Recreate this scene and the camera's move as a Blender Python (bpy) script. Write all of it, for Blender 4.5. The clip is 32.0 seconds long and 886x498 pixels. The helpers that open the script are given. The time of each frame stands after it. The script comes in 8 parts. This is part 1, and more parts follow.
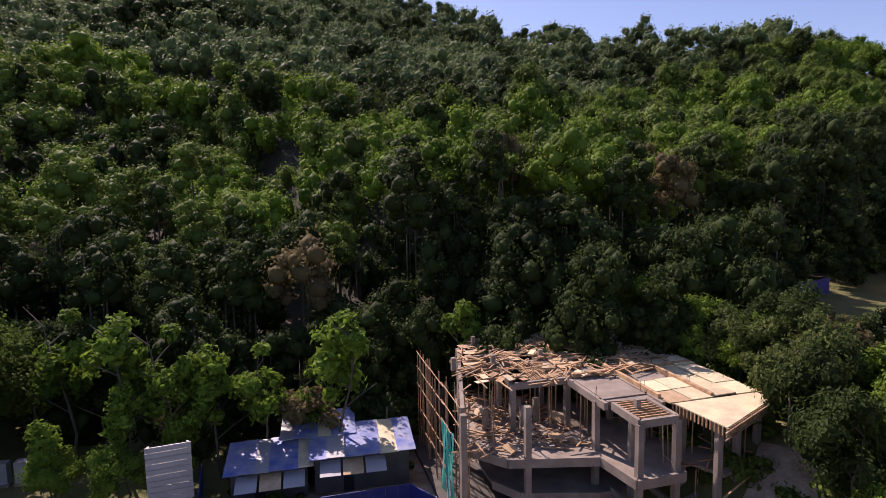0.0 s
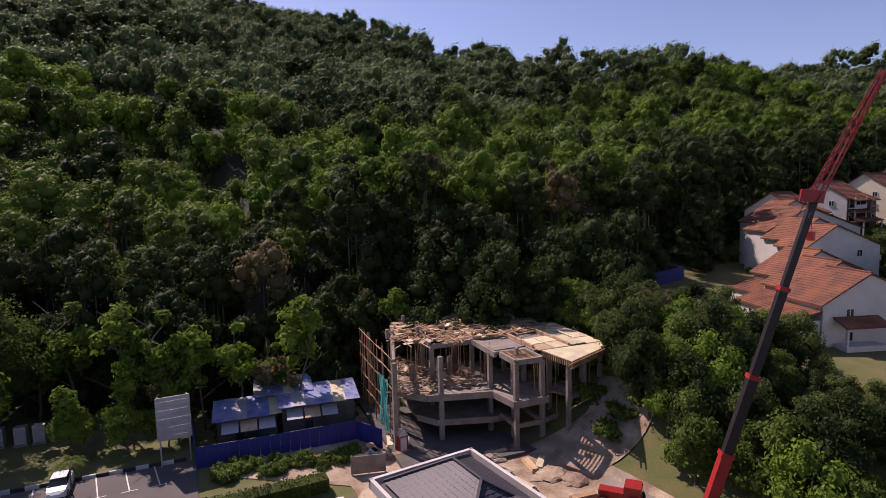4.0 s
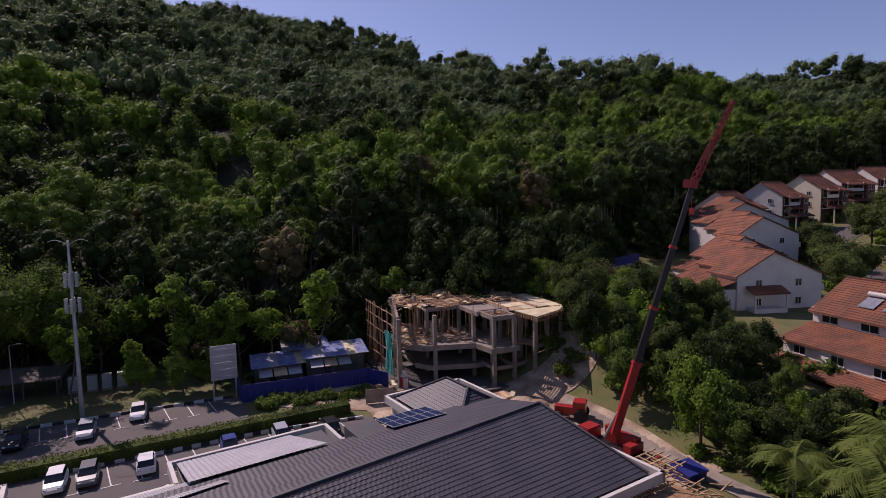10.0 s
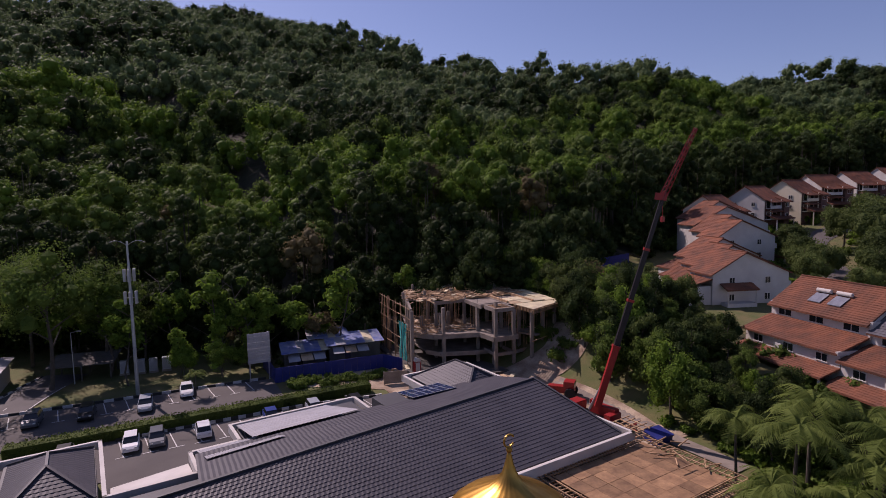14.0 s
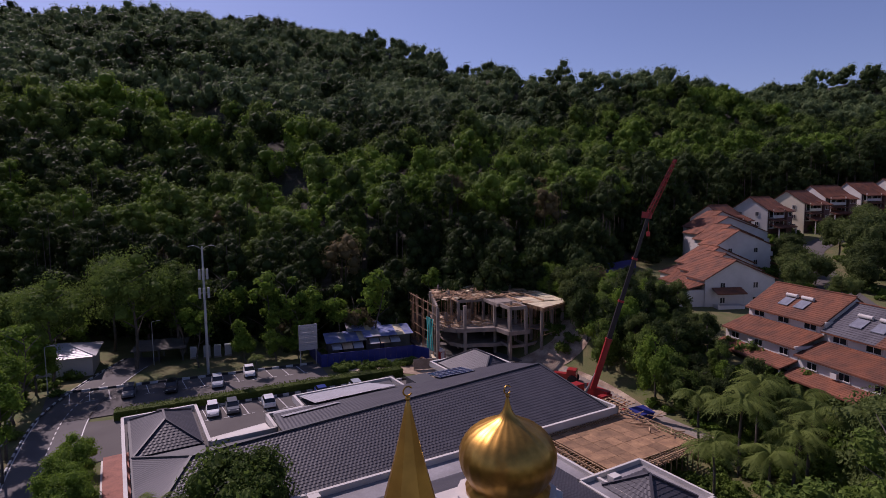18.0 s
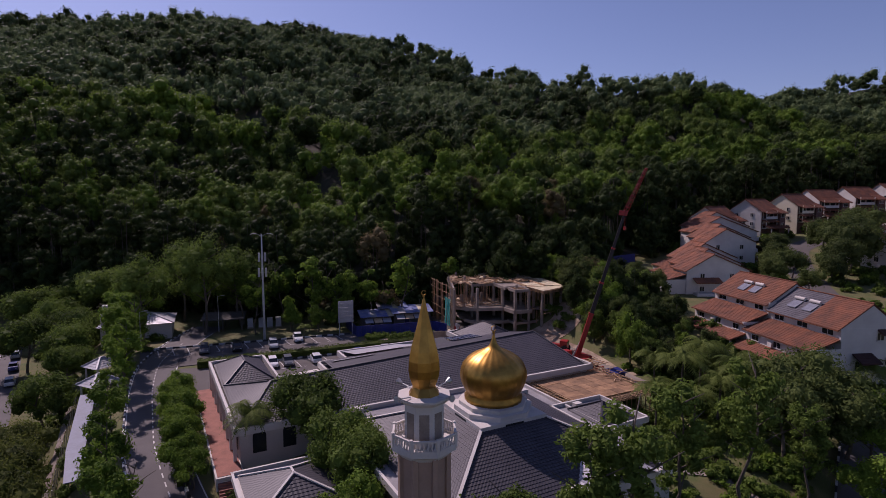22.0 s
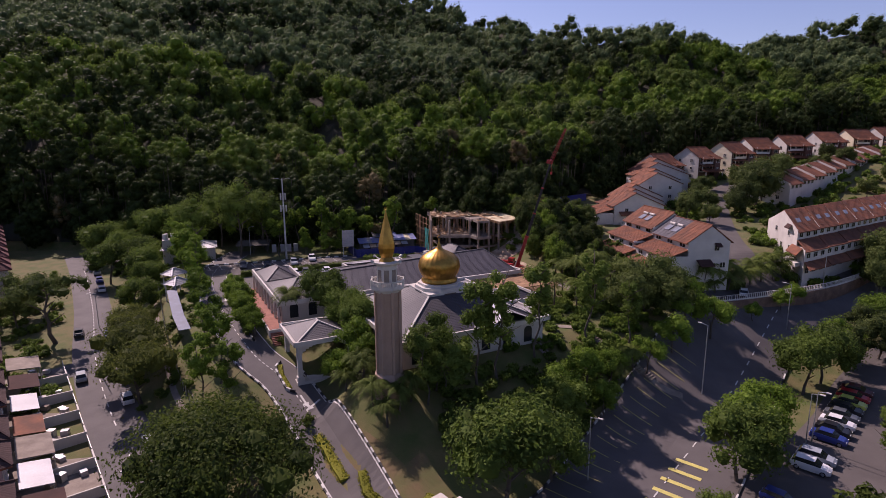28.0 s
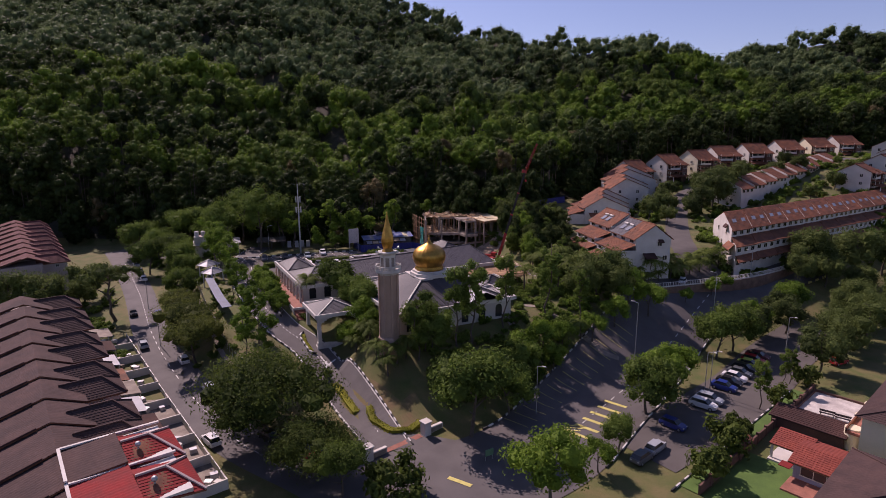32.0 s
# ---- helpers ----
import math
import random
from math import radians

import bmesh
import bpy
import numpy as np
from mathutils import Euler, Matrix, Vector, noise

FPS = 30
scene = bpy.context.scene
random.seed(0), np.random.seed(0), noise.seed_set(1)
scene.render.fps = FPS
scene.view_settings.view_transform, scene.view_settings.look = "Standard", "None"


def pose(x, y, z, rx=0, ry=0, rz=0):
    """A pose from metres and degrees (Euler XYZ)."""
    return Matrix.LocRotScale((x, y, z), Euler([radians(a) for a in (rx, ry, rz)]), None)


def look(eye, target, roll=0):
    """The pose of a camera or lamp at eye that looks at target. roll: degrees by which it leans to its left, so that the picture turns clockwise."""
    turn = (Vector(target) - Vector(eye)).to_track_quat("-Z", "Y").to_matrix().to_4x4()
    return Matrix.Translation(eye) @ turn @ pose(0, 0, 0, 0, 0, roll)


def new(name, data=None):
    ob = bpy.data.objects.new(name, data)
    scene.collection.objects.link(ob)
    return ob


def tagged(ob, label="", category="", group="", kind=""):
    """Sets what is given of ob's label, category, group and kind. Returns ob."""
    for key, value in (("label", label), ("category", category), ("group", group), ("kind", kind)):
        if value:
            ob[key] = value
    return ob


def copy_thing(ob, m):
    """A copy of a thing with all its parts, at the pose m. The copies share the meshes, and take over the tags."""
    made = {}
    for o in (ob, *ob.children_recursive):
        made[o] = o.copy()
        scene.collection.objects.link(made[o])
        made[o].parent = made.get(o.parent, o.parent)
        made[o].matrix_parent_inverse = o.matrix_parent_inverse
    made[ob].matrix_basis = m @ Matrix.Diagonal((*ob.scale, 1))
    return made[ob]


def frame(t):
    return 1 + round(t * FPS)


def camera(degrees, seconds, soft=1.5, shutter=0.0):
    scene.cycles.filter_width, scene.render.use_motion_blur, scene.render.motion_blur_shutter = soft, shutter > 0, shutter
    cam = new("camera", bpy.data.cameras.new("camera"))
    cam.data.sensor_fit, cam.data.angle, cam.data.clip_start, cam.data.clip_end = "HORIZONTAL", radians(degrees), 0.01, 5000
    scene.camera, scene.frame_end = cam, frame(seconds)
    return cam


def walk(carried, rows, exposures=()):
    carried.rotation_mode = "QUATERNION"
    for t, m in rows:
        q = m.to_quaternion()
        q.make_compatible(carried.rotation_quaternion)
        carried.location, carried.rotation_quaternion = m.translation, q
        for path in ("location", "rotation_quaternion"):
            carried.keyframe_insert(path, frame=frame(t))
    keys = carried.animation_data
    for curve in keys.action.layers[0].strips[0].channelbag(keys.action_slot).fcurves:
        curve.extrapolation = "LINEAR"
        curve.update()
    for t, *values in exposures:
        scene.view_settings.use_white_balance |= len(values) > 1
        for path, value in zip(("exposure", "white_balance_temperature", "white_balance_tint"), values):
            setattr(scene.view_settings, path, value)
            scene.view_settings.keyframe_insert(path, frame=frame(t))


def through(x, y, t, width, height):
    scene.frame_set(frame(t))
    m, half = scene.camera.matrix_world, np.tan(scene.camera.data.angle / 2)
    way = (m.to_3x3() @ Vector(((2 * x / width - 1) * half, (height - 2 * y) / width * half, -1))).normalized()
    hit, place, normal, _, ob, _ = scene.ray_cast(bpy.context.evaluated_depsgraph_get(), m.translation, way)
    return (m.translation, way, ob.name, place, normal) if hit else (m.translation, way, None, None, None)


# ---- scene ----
cam = camera(76.7, 32.0, soft=0.9)
PATH = [
    (0, (-1.098, 1.098, 25.977), (-1.126, 3.086, 25.76), -1.0),
    (0.5, (-0.751, -0.617, 26.066), (-0.775, 1.371, 25.85), -0.9),
    (1, (-0.363, -2.48, 26.197), (-0.386, -0.491, 25.985), -1.0),
    (1.5, (-0.118, -4.446, 26.296), (-0.139, -2.457, 26.088), -1.1),
    (2, (0.08, -6.56, 26.347), (0.061, -4.57, 26.144), -1.2),
    (2.5, (0.153, -8.873, 26.429), (0.142, -6.883, 26.23), -1.3),
    (3, (0.236, -11.365, 26.568), (0.323, -9.377, 26.369), -1.5),
    (3.5, (-0.026, -13.934, 26.614), (0.13, -11.95, 26.416), -1.5),
    (5.5, (-0.941, -22.533, 26.353), (-0.725, -20.554, 26.164), -1.5),
    (6, (-1.103, -23.623, 26.117), (-0.88, -21.644, 25.926), -1.5),
    (6.5, (-1.361, -24.788, 25.905), (-1.131, -22.81, 25.714), -1.5),
    (7, (-1.63, -26.112, 25.749), (-1.395, -24.135, 25.559), -1.4),
    (7.5, (-1.923, -27.421, 25.549), (-1.685, -25.444, 25.362), -1.4),
    (8, (-2.224, -28.642, 25.432), (-1.983, -26.666, 25.248), -1.4),
    (8.5, (-2.522, -29.814, 25.358), (-2.279, -27.838, 25.174), -1.3),
    (9, (-2.832, -30.951, 25.299), (-2.586, -28.975, 25.116), -1.3),
    (9.5, (-3.097, -31.912, 25.209), (-2.849, -29.936, 25.025), -1.3),
    (10, (-3.455, -32.936, 25.156), (-3.206, -30.96, 24.971), -1.3),
    (10.5, (-3.839, -33.99, 25.134), (-3.589, -32.015, 24.948), -1.3),
    (11, (-4.239, -34.983, 25.207), (-3.988, -33.007, 25.018), -1.2),
    (11.5, (-4.544, -36.068, 25.384), (-4.294, -34.092, 25.195), -1.2),
    (12, (-4.84, -37.361, 25.67), (-4.59, -35.386, 25.478), -1.2),
    (12.5, (-5.115, -38.65, 25.883), (-4.865, -36.676, 25.69), -1.1),
    (13, (-5.41, -40.082, 26.169), (-5.162, -38.107, 25.976), -1.0),
    (13.5, (-5.686, -41.547, 26.348), (-5.438, -39.572, 26.154), -1.0),
    (14, (-5.964, -43.089, 26.553), (-5.716, -41.114, 26.36), -1.1),
    (14.5, (-6.101, -44.471, 26.782), (-5.853, -42.496, 26.589), -1.0),
    (16.5, (-7.178, -51.452, 28.262), (-6.933, -49.477, 28.068), -1.0),
    (17, (-7.319, -53.298, 28.523), (-7.073, -51.323, 28.331), -0.9),
    (17.5, (-7.57, -55.068, 28.798), (-7.344, -53.09, 28.605), -0.9),
    (18, (-7.704, -56.859, 28.952), (-7.535, -54.875, 28.76), -0.7),
    (18.5, (-7.805, -58.828, 28.978), (-7.663, -56.843, 28.784), -0.5),
    (19, (-7.936, -60.847, 28.987), (-7.811, -58.86, 28.793), -0.4),
    (19.5, (-8.041, -62.969, 29.005), (-7.929, -60.982, 28.81), -0.3),
    (20, (-8.192, -65.139, 29.149), (-8.087, -63.151, 28.949), -0.1),
    (20.5, (-8.179, -67.471, 29.068), (-8.082, -65.483, 28.868), -0.1),
    (21, (-8.047, -69.976, 28.991), (-7.957, -67.988, 28.793), -0.1),
    (21.5, (-7.942, -72.848, 29.054), (-7.856, -70.86, 28.856), -0.1),
    (22, (-7.64, -76.016, 29.141), (-7.558, -74.028, 28.944), -0.0),
    (22.5, (-7.078, -79.388, 29.107), (-7.002, -77.399, 28.906), -0.2),
    (23, (-6.68, -82.687, 29.028), (-6.606, -80.703, 28.784), -0.1),
    (23.5, (-6.171, -86.04, 29.006), (-6.101, -84.062, 28.716), -0.2),
    (24, (-5.782, -89.188, 29.021), (-5.712, -87.217, 28.688), -0.2),
    (24.5, (-5.42, -92.311, 28.938), (-5.351, -90.346, 28.573), -0.2),
    (25, (-4.965, -95.295, 28.912), (-4.898, -93.334, 28.525), -0.2),
    (25.5, (-4.556, -98.205, 28.965), (-4.488, -96.244, 28.579), -0.2),
    (27.5, (-2.887, -108.99, 31.139), (-2.818, -107.03, 30.747), -0.2),
    (28, (-2.465, -111.594, 31.62), (-2.397, -109.634, 31.227), -0.3),
    (28.5, (-2.227, -114.355, 32.123), (-2.157, -112.395, 31.731), -0.3),
    (29, (-1.868, -117.152, 32.68), (-1.8, -115.192, 32.286), -0.3),
    (29.5, (-1.631, -119.932, 33.165), (-1.562, -117.973, 32.769), -0.3),
    (30, (-1.47, -122.911, 33.615), (-1.401, -120.952, 33.218), -0.3),
    (30.5, (-1.261, -125.969, 34.035), (-1.192, -124.01, 33.638), -0.3),
    (31, (-1.157, -129.102, 34.478), (-1.087, -127.143, 34.082), -0.2),
    (31.5, (-1.101, -132.389, 34.941), (-1.032, -130.429, 34.546), -0.2),
    (32, (-1.003, -135.849, 35.418), (-0.935, -133.89, 35.022), -0.2),
]
EXPOSURES = [(0.0, 0.82, 6850, 36), (3.0, 0.63, 6850, 38), (5.5, 0.3, 6750, 39), (10.0, 0.06, 6550, 40), (14.5, -0.02, 6450, 41), (19.0, -0.17, 6200, 44), (22.5, -0.2, 6350, 44), (25.0, 0.36, 6650, 43), (28.0, 0.31, 6700, 43), (32.0, 0.23, 6700, 43)]
walk(cam, [(t, look(eye, target, roll)) for t, eye, target, roll in PATH], EXPOSURES)

# ==== world and light ====
SUN_AZ, SUN_EL = 128.0, 45.0          # degrees from +x, above the horizon
world = bpy.data.worlds.new("world")
scene.world = world
world.use_nodes = True
_n = world.node_tree.nodes
_sky = _n.new("ShaderNodeTexSky")
_sky.sky_type = "NISHITA"
_sky.sun_disc = False
_sky.sun_elevation = radians(SUN_EL)
_sky.sun_rotation = radians(90.0 - SUN_AZ)
_sky.air_density, _sky.dust_density, _sky.ozone_density = 0.85, 0.5, 3.0
world.node_tree.links.new(_sky.outputs[0], _n["Background"].inputs[0])
_n["Background"].inputs[1].default_value = 0.092
_sun = bpy.data.lights.new("sun", "SUN")
_sun.energy, _sun.angle, _sun.color = 3.9, radians(0.55), (1.0, 0.93, 0.82)
sun = new("sun", _sun)
_dir = Vector((math.cos(radians(SUN_AZ)) * math.cos(radians(SUN_EL)), math.sin(radians(SUN_AZ)) * math.cos(radians(SUN_EL)), math.sin(radians(SUN_EL))))
sun.matrix_world = look(_dir * 300, (0, 0, 0))

# ==== helpers ====


def part(name, bm, material, parent=None, label=""):
    """Links a bmesh, or a mesh, as one object under a thing."""
    if isinstance(bm, bmesh.types.BMesh):
        me = bpy.data.meshes.new(name)
        bm.to_mesh(me)
        bm.free()
    else:
        me = bm
    if material is not None and not me.materials:
        me.materials.append(material)
    ob = new(name, me)
    ob.parent = parent
    if label:
        tagged(ob, label)
    return ob


def thing(name, label, category, m=None, group="", kind=""):
    ob = tagged(new(name), label, category, group, kind)
    ob.empty_display_size = 0.1
    if m is not None:
        ob.matrix_world = m
    return ob


def single(name, bm, material, label, category, m=None, group="", kind=""):
    ob = part(name, bm, material)
    if m is not None:
        ob.matrix_world = m
    return tagged(ob, label, category, group, kind)


def box(bm, x0, x1, y0, y1, z0, z1, m=None):
    vs = [bm.verts.new((x, y, z)) for x in (x0, x1) for y in (y0, y1) for z in (z0, z1)]
    if m is not None:
        for v in vs:
            v.co = m @ v.co
    for f in ((0, 1, 3, 2), (4, 6, 7, 5), (0, 4, 5, 1), (2, 3, 7, 6), (0, 2, 6, 4), (1, 5, 7, 3)):
        bm.faces.new([vs[i] for i in f])
    return vs


def boxes(*rows, m=None):
    bm = bmesh.new()
    for r in rows:
        box(bm, *r, m=m)
    return bm


def beam(bm, a, b, w=0.1, h=None):
    """A bar of section w x h from a to b."""
    a, b = Vector(a), Vector(b)
    d = b - a
    q = d.to_track_quat("X", "Z").to_matrix().to_4x4()
    h = h or w
    box(bm, 0, d.length, -w / 2, w / 2, -h / 2, h / 2, Matrix.Translation(a) @ q)


def tube(bm, a, b, r0, r1=None, n=8):
    a, b = Vector(a), Vector(b)
    r1 = r0 if r1 is None else r1
    q = (b - a).to_track_quat("Z", "Y").to_matrix()
    rings = []
    for p, r in ((a, r0), (b, r1)):
        rings.append([bm.verts.new(p + q @ Vector((r * math.cos(k * math.tau / n), r * math.sin(k * math.tau / n), 0))) for k in range(n)])
    for k in range(n):
        bm.faces.new((rings[0][k], rings[0][(k + 1) % n], rings[1][(k + 1) % n], rings[1][k]))
    bm.faces.new(rings[0][::-1])
    bm.faces.new(rings[1])


def lathe(bm, profile, n=24, rib=0.0, ribs=0, m=None):
    """Turns a profile of (radius, z) about z; ribs raise gores."""
    rings = []
    for r, z in profile:
        ring = []
        for k in range(n):
            a = k * math.tau / n
            rr = r * (1 + rib * abs(math.sin(a * ribs / 2))) if ribs else r
            co = Vector((rr * math.cos(a), rr * math.sin(a), z))
            ring.append(bm.verts.new(m @ co if m else co))
        rings.append(ring)
    for i in range(len(rings) - 1):
        for k in range(n):
            bm.faces.new((rings[i][k], rings[i][(k + 1) % n], rings[i + 1][(k + 1) % n], rings[i + 1][k]))
    bm.faces.new(rings[0][::-1])
    bm.faces.new(rings[-1])


def prism(bm, outline, z0, z1):
    """An upright prism over an outline, counter-clockwise."""
    lo = [bm.verts.new((x, y, z0)) for x, y in outline]
    hi = [bm.verts.new((x, y, z1)) for x, y in outline]
    n = len(lo)
    for k in range(n):
        bm.faces.new((lo[k], lo[(k + 1) % n], hi[(k + 1) % n], hi[k]))
    bm.faces.new(lo[::-1])
    bm.faces.new(hi)


def smooth(a, b, x):
    t = np.clip((np.asarray(x, float) - a) / (b - a), 0, 1)
    return t * t * (3 - 2 * t)


# ==== materials ====
def material(name, colour, rough=0.8, metal=0.0, spread=0.25, size=1.0, fine=12.0, bump=0.3, second=None, spec=0.5, random_hue=0.0, bump_m=0.02, stain=0.0):
    """A procedural surface: colour broken up at two scales, with relief. size: metres of the large patches."""
    mt = bpy.data.materials.new(name)
    mt.use_nodes = True
    nt = mt.node_tree
    N, L = nt.nodes, nt.links
    bsdf = N["Principled BSDF"]
    tc = N.new("ShaderNodeTexCoord")
    geo = N.new("ShaderNodeNewGeometry")
    big = N.new("ShaderNodeTexNoise")
    big.inputs["Scale"].default_value = 1.0 / size
    big.inputs["Detail"].default_value = 6
    small = N.new("ShaderNodeTexNoise")
    small.inputs["Scale"].default_value = fine
    small.inputs["Detail"].default_value = 3
    for t in (big, small):
        L.new(geo.outputs["Position"], t.inputs["Vector"])
    c = np.array(colour)
    c2 = np.array(second) if second is not None else c * (1 - spread)
    ramp = N.new("ShaderNodeValToRGB")
    ramp.color_ramp.elements[0].position, ramp.color_ramp.elements[1].position = 0.35, 0.68
    ramp.color_ramp.elements[0].color = (*c2, 1)
    ramp.color_ramp.elements[1].color = (*c, 1)
    L.new(big.outputs["Fac"], ramp.inputs["Fac"])
    mix = N.new("ShaderNodeMix")
    mix.data_type, mix.blend_type = "RGBA", "MULTIPLY"
    mix.inputs["Factor"].default_value = 1.0
    tone = N.new("ShaderNodeMapRange")
    tone.inputs["To Min"].default_value, tone.inputs["To Max"].default_value = 1 - spread, 1 + spread
    L.new(small.outputs["Fac"], tone.inputs["Value"])
    L.new(ramp.outputs["Color"], mix.inputs[6])
    L.new(tone.outputs["Result"], mix.inputs[7])
    out = mix.outputs[2]
    if random_hue:
        oi = N.new("ShaderNodeObjectInfo")
        hsv = N.new("ShaderNodeHueSaturation")
        mr = N.new("ShaderNodeMapRange")
        mr.inputs["To Min"].default_value, mr.inputs["To Max"].default_value = 1 - random_hue, 1 + random_hue
        L.new(oi.outputs["Random"], mr.inputs["Value"])
        L.new(mr.outputs["Result"], hsv.inputs["Value"])
        L.new(out, hsv.inputs["Color"])
        out = hsv.outputs["Color"]
    L.new(out, bsdf.inputs["Base Color"])
    bsdf.inputs["Roughness"].default_value = rough
    bsdf.inputs["Metallic"].default_value = metal
    bsdf.inputs["Specular IOR Level"].default_value = spec
    if bump:
        b = N.new("ShaderNodeBump")
        b.inputs["Strength"].default_value = bump
        b.inputs["Distance"].default_value = bump_m
        L.new(small.outputs["Fac"], b.inputs["Height"])
        L.new(b.outputs["Normal"], bsdf.inputs["Normal"])
    return mt


def foliage(name, low, high, through=0.42, rough=0.7):
    """Leaves: colour varied leaf by leaf and tree by tree, letting some light through."""
    mt = bpy.data.materials.new(name)
    mt.use_nodes = True
    nt = mt.node_tree
    N, L = nt.nodes, nt.links
    bsdf = N["Principled BSDF"]
    geo = N.new("ShaderNodeNewGeometry")
    oi = N.new("ShaderNodeObjectInfo")
    noise_t = N.new("ShaderNodeTexNoise")
    noise_t.inputs["Scale"].default_value = 0.16
    noise_t.inputs["Detail"].default_value = 2
    wide = N.new("ShaderNodeTexNoise")
    wide.inputs["Scale"].default_value = 0.028
    wide.inputs["Detail"].default_value = 2
    for t in (noise_t, wide):
        L.new(geo.outputs["Position"], t.inputs["Vector"])
    both = N.new("ShaderNodeMath")
    both.operation = "MULTIPLY_ADD"
    L.new(wide.outputs["Fac"], both.inputs[0])
    both.inputs[1].default_value = 1.1
    off = N.new("ShaderNodeMath")
    off.operation = "SUBTRACT"
    L.new(noise_t.outputs["Fac"], off.inputs[0])
    off.inputs[1].default_value = 0.55
    L.new(off.outputs[0], both.inputs[2])
    add = N.new("ShaderNodeMath")
    add.operation = "MULTIPLY_ADD"
    L.new(geo.outputs["Random Per Island"], add.inputs[0])
    add.inputs[1].default_value = 0.45
    L.new(both.outputs[0], add.inputs[2])
    add2 = N.new("ShaderNodeMath")
    add2.operation = "MULTIPLY_ADD"
    L.new(oi.outputs["Random"], add2.inputs[0])
    add2.inputs[1].default_value = 0.25
    L.new(add.outputs[0], add2.inputs[2])
    ramp = N.new("ShaderNodeValToRGB")
    ramp.color_ramp.elements[0].position, ramp.color_ramp.elements[1].position = 0.38, 1.0
    ramp.color_ramp.elements[0].color = (*low, 1)
    ramp.color_ramp.elements[1].color = (*high, 1)
    L.new(add2.outputs[0], ramp.inputs["Fac"])
    L.new(ramp.outputs["Color"], bsdf.inputs["Base Color"])
    bsdf.inputs["Roughness"].default_value = rough
    bsdf.inputs["Specular IOR Level"].default_value = 0.12
    tr = N.new("ShaderNodeBsdfTranslucent")
    L.new(ramp.outputs["Color"], tr.inputs["Color"])
    ms = N.new("ShaderNodeMixShader")
    ms.inputs[0].default_value = through
    L.new(bsdf.outputs[0], ms.inputs[1])
    L.new(tr.outputs[0], ms.inputs[2])
    L.new(ms.outputs[0], N["Material Output"].inputs["Surface"])
    return mt


M_SOIL = material("forest_floor", (0.05, 0.042, 0.028), 0.95, spread=0.35, size=6, fine=2, bump=0.6, second=(0.03, 0.035, 0.016))
M_GRASS = material("grass", (0.075, 0.10, 0.022), 0.95, spread=0.35, size=3, fine=9, bump=0.6, second=(0.14, 0.12, 0.045), bump_m=0.06)
M_EARTH = material("bare_earth", (0.46, 0.36, 0.25), 0.95, spread=0.35, size=2.5, fine=4, bump=0.8, second=(0.20, 0.13, 0.085), bump_m=0.08)
M_ASPHALT = material("asphalt", (0.115, 0.104, 0.101), 0.85, spread=0.2, size=4, fine=14, bump=0.25, second=(0.086, 0.078, 0.076))
M_PAVING = material("car_park_paving", (0.105, 0.093, 0.085), 0.9, spread=0.2, size=4, fine=10, bump=0.25, second=(0.085, 0.075, 0.069))
M_WHITEPAINT = material("road_paint_white", (0.62, 0.61, 0.58), 0.7, spread=0.2, size=0.8, fine=8, bump=0.1)
M_YELLOW = material("road_paint_yellow", (0.62, 0.55, 0.16), 0.7, spread=0.2, size=0.8, fine=8, bump=0.1)
M_BLACKPAINT = material("kerb_paint_black", (0.03, 0.03, 0.03), 0.7, spread=0.2, size=1, fine=8, bump=0.1)
M_CONC = material("concrete", (0.29, 0.245, 0.20), 0.9, spread=0.22, size=1.6, fine=7, bump=0.35, second=(0.19, 0.155, 0.125))
M_DARKCONC = material("dark_concrete", (0.11, 0.10, 0.088), 0.92, spread=0.3, size=1.4, fine=6, bump=0.35)
M_WALL = material("white_wall_paint", (0.60, 0.57, 0.52), 0.75, spread=0.07, size=3, fine=6, bump=0.1, second=(0.50, 0.47, 0.43))
M_CREAM = material("cream_wall_paint", (0.72, 0.64, 0.46), 0.75, spread=0.08, size=3, fine=6, bump=0.1)
M_MOSQUEWALL = material("warm_grey_wall_paint", (0.48, 0.44, 0.39), 0.75, spread=0.08, size=3, fine=6, bump=0.12)
M_STONE = material("minaret_stone_cladding", (0.37, 0.25, 0.185), 0.7, spread=0.12, size=1.5, fine=5, bump=0.15)
M_TILE = material("grey_roof_tile", (0.060, 0.057, 0.066), 0.55, spread=0.16, size=2.5, fine=4, bump=0.15, second=(0.043, 0.041, 0.050), spec=0.36)
M_SLATE = material("weathered_grey_tile", (0.12, 0.115, 0.125), 0.75, spread=0.2, size=2, fine=3, bump=0.2, second=(0.085, 0.08, 0.09), spec=0.25)
M_METAL = material("pale_metal_sheet", (0.38, 0.38, 0.40), 0.5, metal=0.2, spread=0.15, size=2, fine=5, bump=0.1)
M_GUTTER = material("dark_roof_gutter", (0.06, 0.06, 0.065), 0.6, spread=0.2, size=2, fine=5, bump=0.1)
M_FLAT = material("flat_roof_screed", (0.30, 0.29, 0.29), 0.8, spread=0.2, size=3, fine=5, bump=0.15, second=(0.20, 0.19, 0.19))
M_GOLD = material("gold_dome_sheet", (0.56, 0.31, 0.065), 0.38, metal=0.9, spread=0.14, size=1.2, fine=3, bump=0.05, second=(0.36, 0.19, 0.04))
M_TERRA = material("terracotta_tile", (0.235, 0.088, 0.046), 0.8, spread=0.22, size=2.2, fine=3, bump=0.2, second=(0.125, 0.056, 0.036), spec=0.25, random_hue=0.12)
